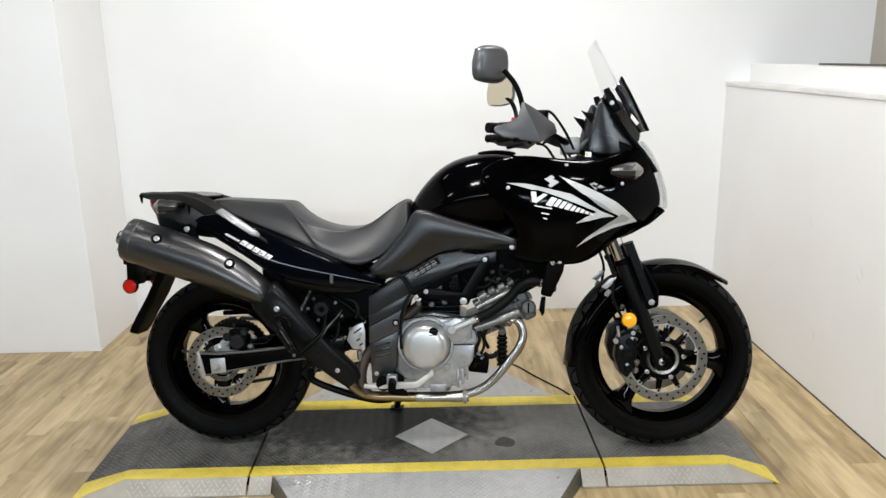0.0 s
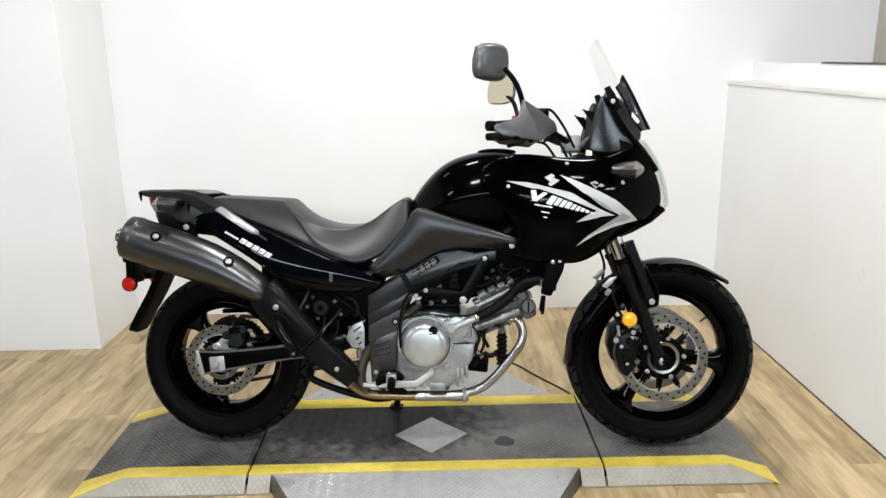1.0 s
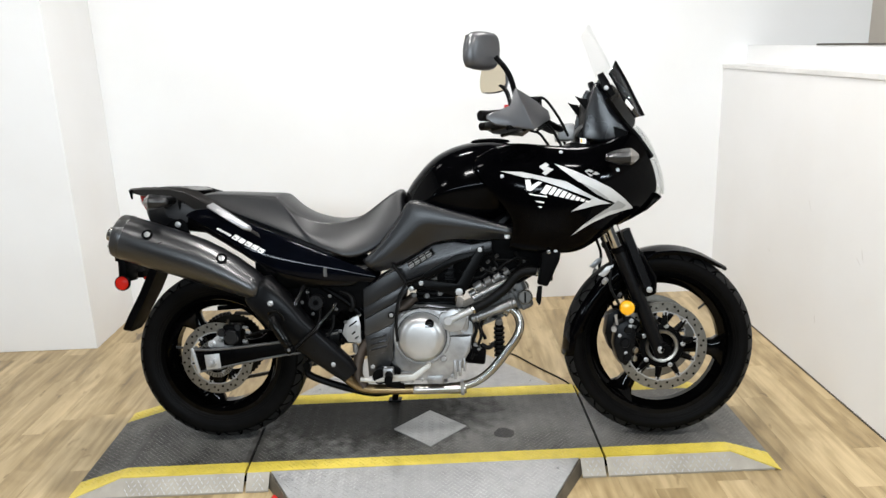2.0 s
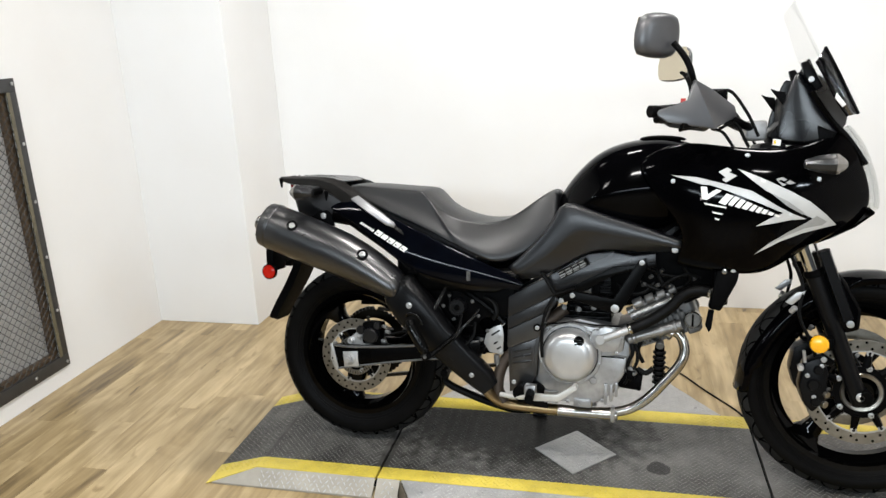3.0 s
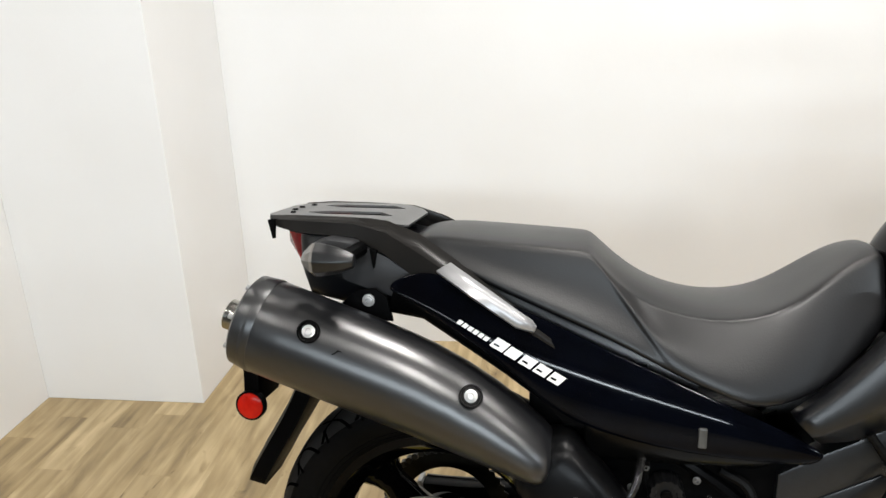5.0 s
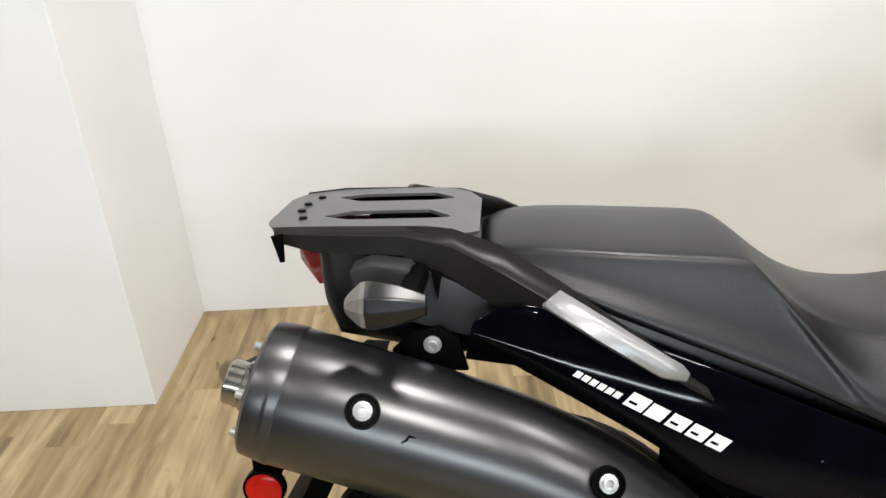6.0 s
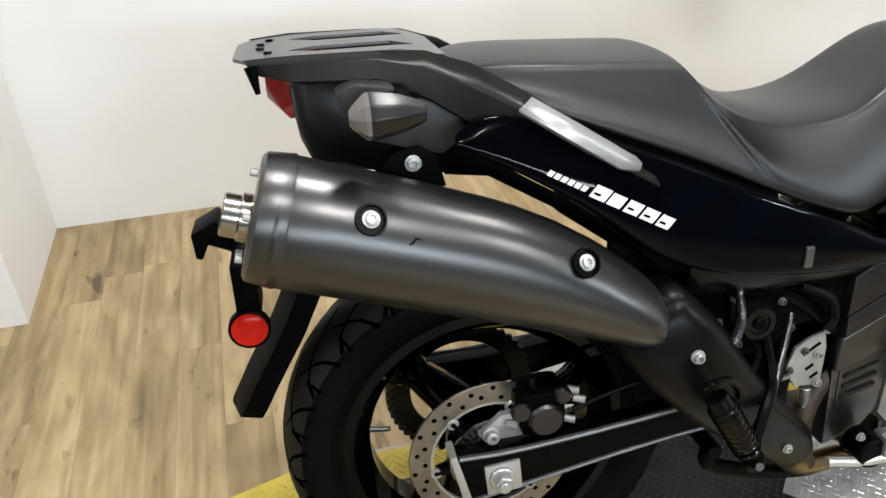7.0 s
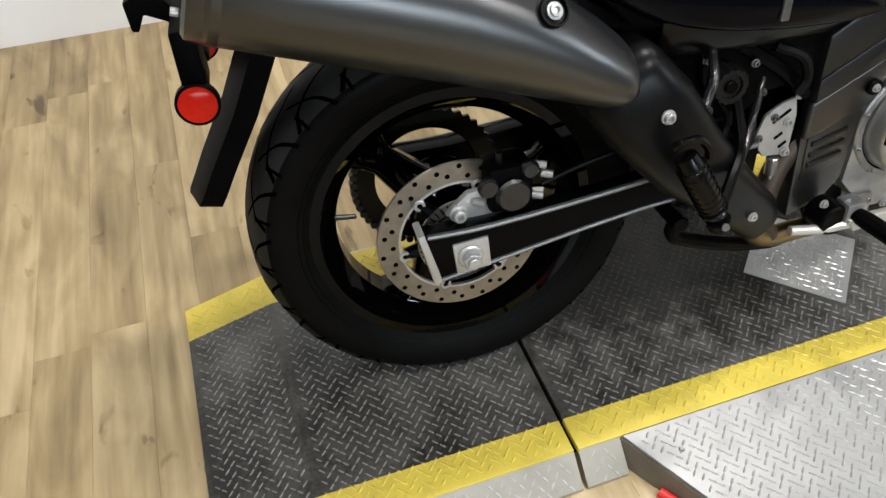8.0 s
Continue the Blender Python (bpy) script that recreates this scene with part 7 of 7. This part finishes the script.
graphics()

# ---- mesh cover over the side wall's opening ----
WOOD = material("worn_brown_wood", (0.11, 0.07, 0.036), 0.6, second=(0.055, 0.035, 0.019), scale=22, stretch=(1, 1, 0.12), bump=0.4, bump_scale=90)
FRAME_BLACK = material("black_frame_paint", (0.018, 0.018, 0.019), 0.45, second=(0.035, 0.033, 0.031), scale=30, bump=0.15)
MESH_BLACK = material("black_expanded_metal", (0.03, 0.029, 0.028), 0.5, 0.3, second=(0.05, 0.048, 0.045), scale=60)
BOARD = material("pale_back_board", (0.44, 0.44, 0.435), 0.6, second=(0.36, 0.36, 0.36), scale=7, bump=0.1)
DARK_PANE = material("dark_slats", (0.10, 0.11, 0.13), 0.4, scale=20)


LIP = material("worn_olive_lip", (0.16, 0.14, 0.085), 0.5, second=(0.05, 0.043, 0.03), scale=14, bump=0.2)


def mesh_cover():
    y0, y1, z0, z1 = -0.97, 0.236, 0.080, 1.295
    cov = thing("vent_cover", "black framed expanded-metal cover screwed to the wall", "vent cover", pose(LEFT, 0, 0))
    w, d = 0.052, 0.016
    part("frame", block(0.001, d, y0, y1, z0, z0 + w, .003), FRAME_BLACK, cov)
    part("frame", block(0.001, d, y0, y1, z1 - w, z1, .003), FRAME_BLACK, cov)
    part("frame", block(0.001, d, y1 - w * .75, y1, z0 + w, z1 - w, .003), FRAME_BLACK, cov)
    part("frame", block(0.001, d, y0, y0 + w, z0 + w, z1 - w, .003), FRAME_BLACK, cov)
    part("frame_lip", block(0.0165, .020, y1 - w * .75 - .016, y1 - w * .75 + .002, z0 + w, z1 - w, .002), LIP, cov, "worn olive inner lip of the frame")
    for k in range(6):
        z = z0 + .02 + k * (z1 - z0 - .04) / 5
        part("screw", rod((d, y1 - .016, z), (d + .004, y1 - .016, z), .007, 12), BRIGHT, cov)
    for k in range(5):
        part("screw", rod((d, y1 - .2 - k * .22, z0 + .026), (d + .004, y1 - .2 - k * .22, z0 + .026), .007, 12), BRIGHT, cov)
    # strands of the expanded metal, each a zigzag strip
    a, b = y0 + w * .6, y1 - w * .5
    lo, hi = z0 + w * .6, z1 - w * .6
    pitch_y, pitch_z, t = 0.036, 0.018, 0.0025
    bm = bmesh.new()
    nz = int((hi - lo) / pitch_z)
    ny = int((b - a) / (pitch_y / 2))
    for r in range(nz + 1):
        z = lo + r * pitch_z
        prev = None
        for c in range(ny + 1):
            y = a + c * pitch_y / 2
            zz = z + (pitch_z / 2 if (c + r) % 2 else -pitch_z / 2) * .92
            ring = [bm.verts.new((0.004 + dx, y, zz + dz)) for dx, dz in ((0, -t), (.0022, 0), (0, t))]
            if prev:
                for k in range(3):
                    bm.faces.new((prev[k], prev[(k + 1) % 3], ring[(k + 1) % 3], ring[k]))
            prev = ring
    tagged(part("expanded_metal", fix(bm), MESH_BLACK, cov, "black diamond-pattern wire mesh", smooth=0), kind="stuff")
    # wooden lining, board and inner frame behind the mesh
    part("lining", block(-.030, -.002, 0.172, 0.1995, .122, 1.25, .004), WOOD, cov, "worn brown timber lining")
    part("lining", block(-.030, -.002, -.93, 0.172, .122, .15, .004), WOOD, cov, "worn brown timber lining")
    part("lining", block(-.030, -.002, -.93, 0.172, 1.22, 1.25, .004), WOOD, cov, "worn brown timber lining")
    part("back_board", block(-.050, -.030, -.93, .1995, .122, 1.25, .002), BOARD, cov, "pale grey board")
    for yy0, yy1, zz0, zz1 in ((-.20, -.155, .29, .80), (-.72, -.675, .29, .80), (-.675, -.20, .29, .335), (-.675, -.20, .755, .80)):
        part("inner_frame", block(-.029, -.012, yy0, yy1, zz0, zz1, .004), WOOD, cov, "brown timber inner frame")
    for k in range(10):
        part("slat", block(-.028, -.018, -.674, -.201, .34 + k * .041, .362 + k * .041, .003), DARK_PANE, cov)


mesh_cover()


# ---- small things on the floor ----
def wall_scuffs():
    """Short grey rub marks on the partition."""
    mat = material("grey_scuff", (0.62, 0.61, 0.59), 0.7, second=(0.70, 0.69, 0.67), scale=60)
    for y, z, l, a in ((.42, .70, .05, 60), (.02, .60, .06, 70), (.04, .57, .04, 40), (-.35, .33, .05, 15), (.30, .25, .04, 80), (.75, .42, .03, 30)):
        bm = bmesh.new()
        c, s = math.cos(radians(a)), math.sin(radians(a))
        pts = [(-l / 2, 0), (-l * .2, .0035), (l * .25, .0022), (l / 2, 0), (l * .2, -.003), (-l * .25, -.0018)]
        bm.faces.new([bm.verts.new((RIGHT - .0012, y + u * c - v * s, z + u * s + v * c)) for u, v in pts])
        ob = part("scuff_mark", bm, mat, None, smooth=0)
        tagged(ob, "grey rub mark on the white partition", "scuff mark", kind="structure")


wall_scuffs()


def floor_things():
    cb = tube([(1.02, .78, .004), (1.06, .70, .004), (1.13, .62, .004), (1.20, .50, .004), (1.29, .36, .004), (1.315, .30, .006), (1.33, .27, .004)], .0035, 8)
    tagged(part("cable", cb, HOSE), "thin black cable lying on the plank floor", "cable")
    lever = thing("red_lever", "red-handled steel lever lying beside the lift", "lever", pose(.228, -.434, .010, 0, 0, -62))
    part("handle", tube([(0, 0, 0), (.05, 0, 0), (.12, 0, 0)], [.009, .012, .010], 12), RED_PLASTIC, lever)
    part("shaft", rod((.115, 0, 0), (.30, 0, 0), .006, 10), STEEL, lever)


floor_things()


# ---- floor planks ----
def planks():
    wid, gap = 0.104, 0.00015
    x = LEFT
    rng = random.Random(4)
    meshes = {}
    while x < RIGHT - .001:
        w = min(wid, RIGHT - x)
        y = FRONT - rng.random() * 0.92
        while y < BACK - .001:
            l = 0.92
            a, b = max(y, FRONT), min(y + l, BACK)
            y += l
            if b - a < .02:
                continue
            key = (round(w, 4), round(b - a, 4))
            if key not in meshes:
                bm = block(gap, key[0] - gap, gap, key[1] - gap, -.004, 0, 0)
                top = [e for e in bm.edges if all(v.co.z > -.001 for v in e.verts)]
                bmesh.ops.bevel(bm, geom=top, offset=.00025, segments=1, affect="EDGES")
                me = bpy.data.meshes.new("plank")
                bm.to_mesh(me)
                bm.free()
                me.materials.append(PLANK)
                meshes[key] = me
            ob = new("plank", meshes[key])
            ob.location = (x, a, 0)
            ob.parent = FLOOR
        x += wid


planks()
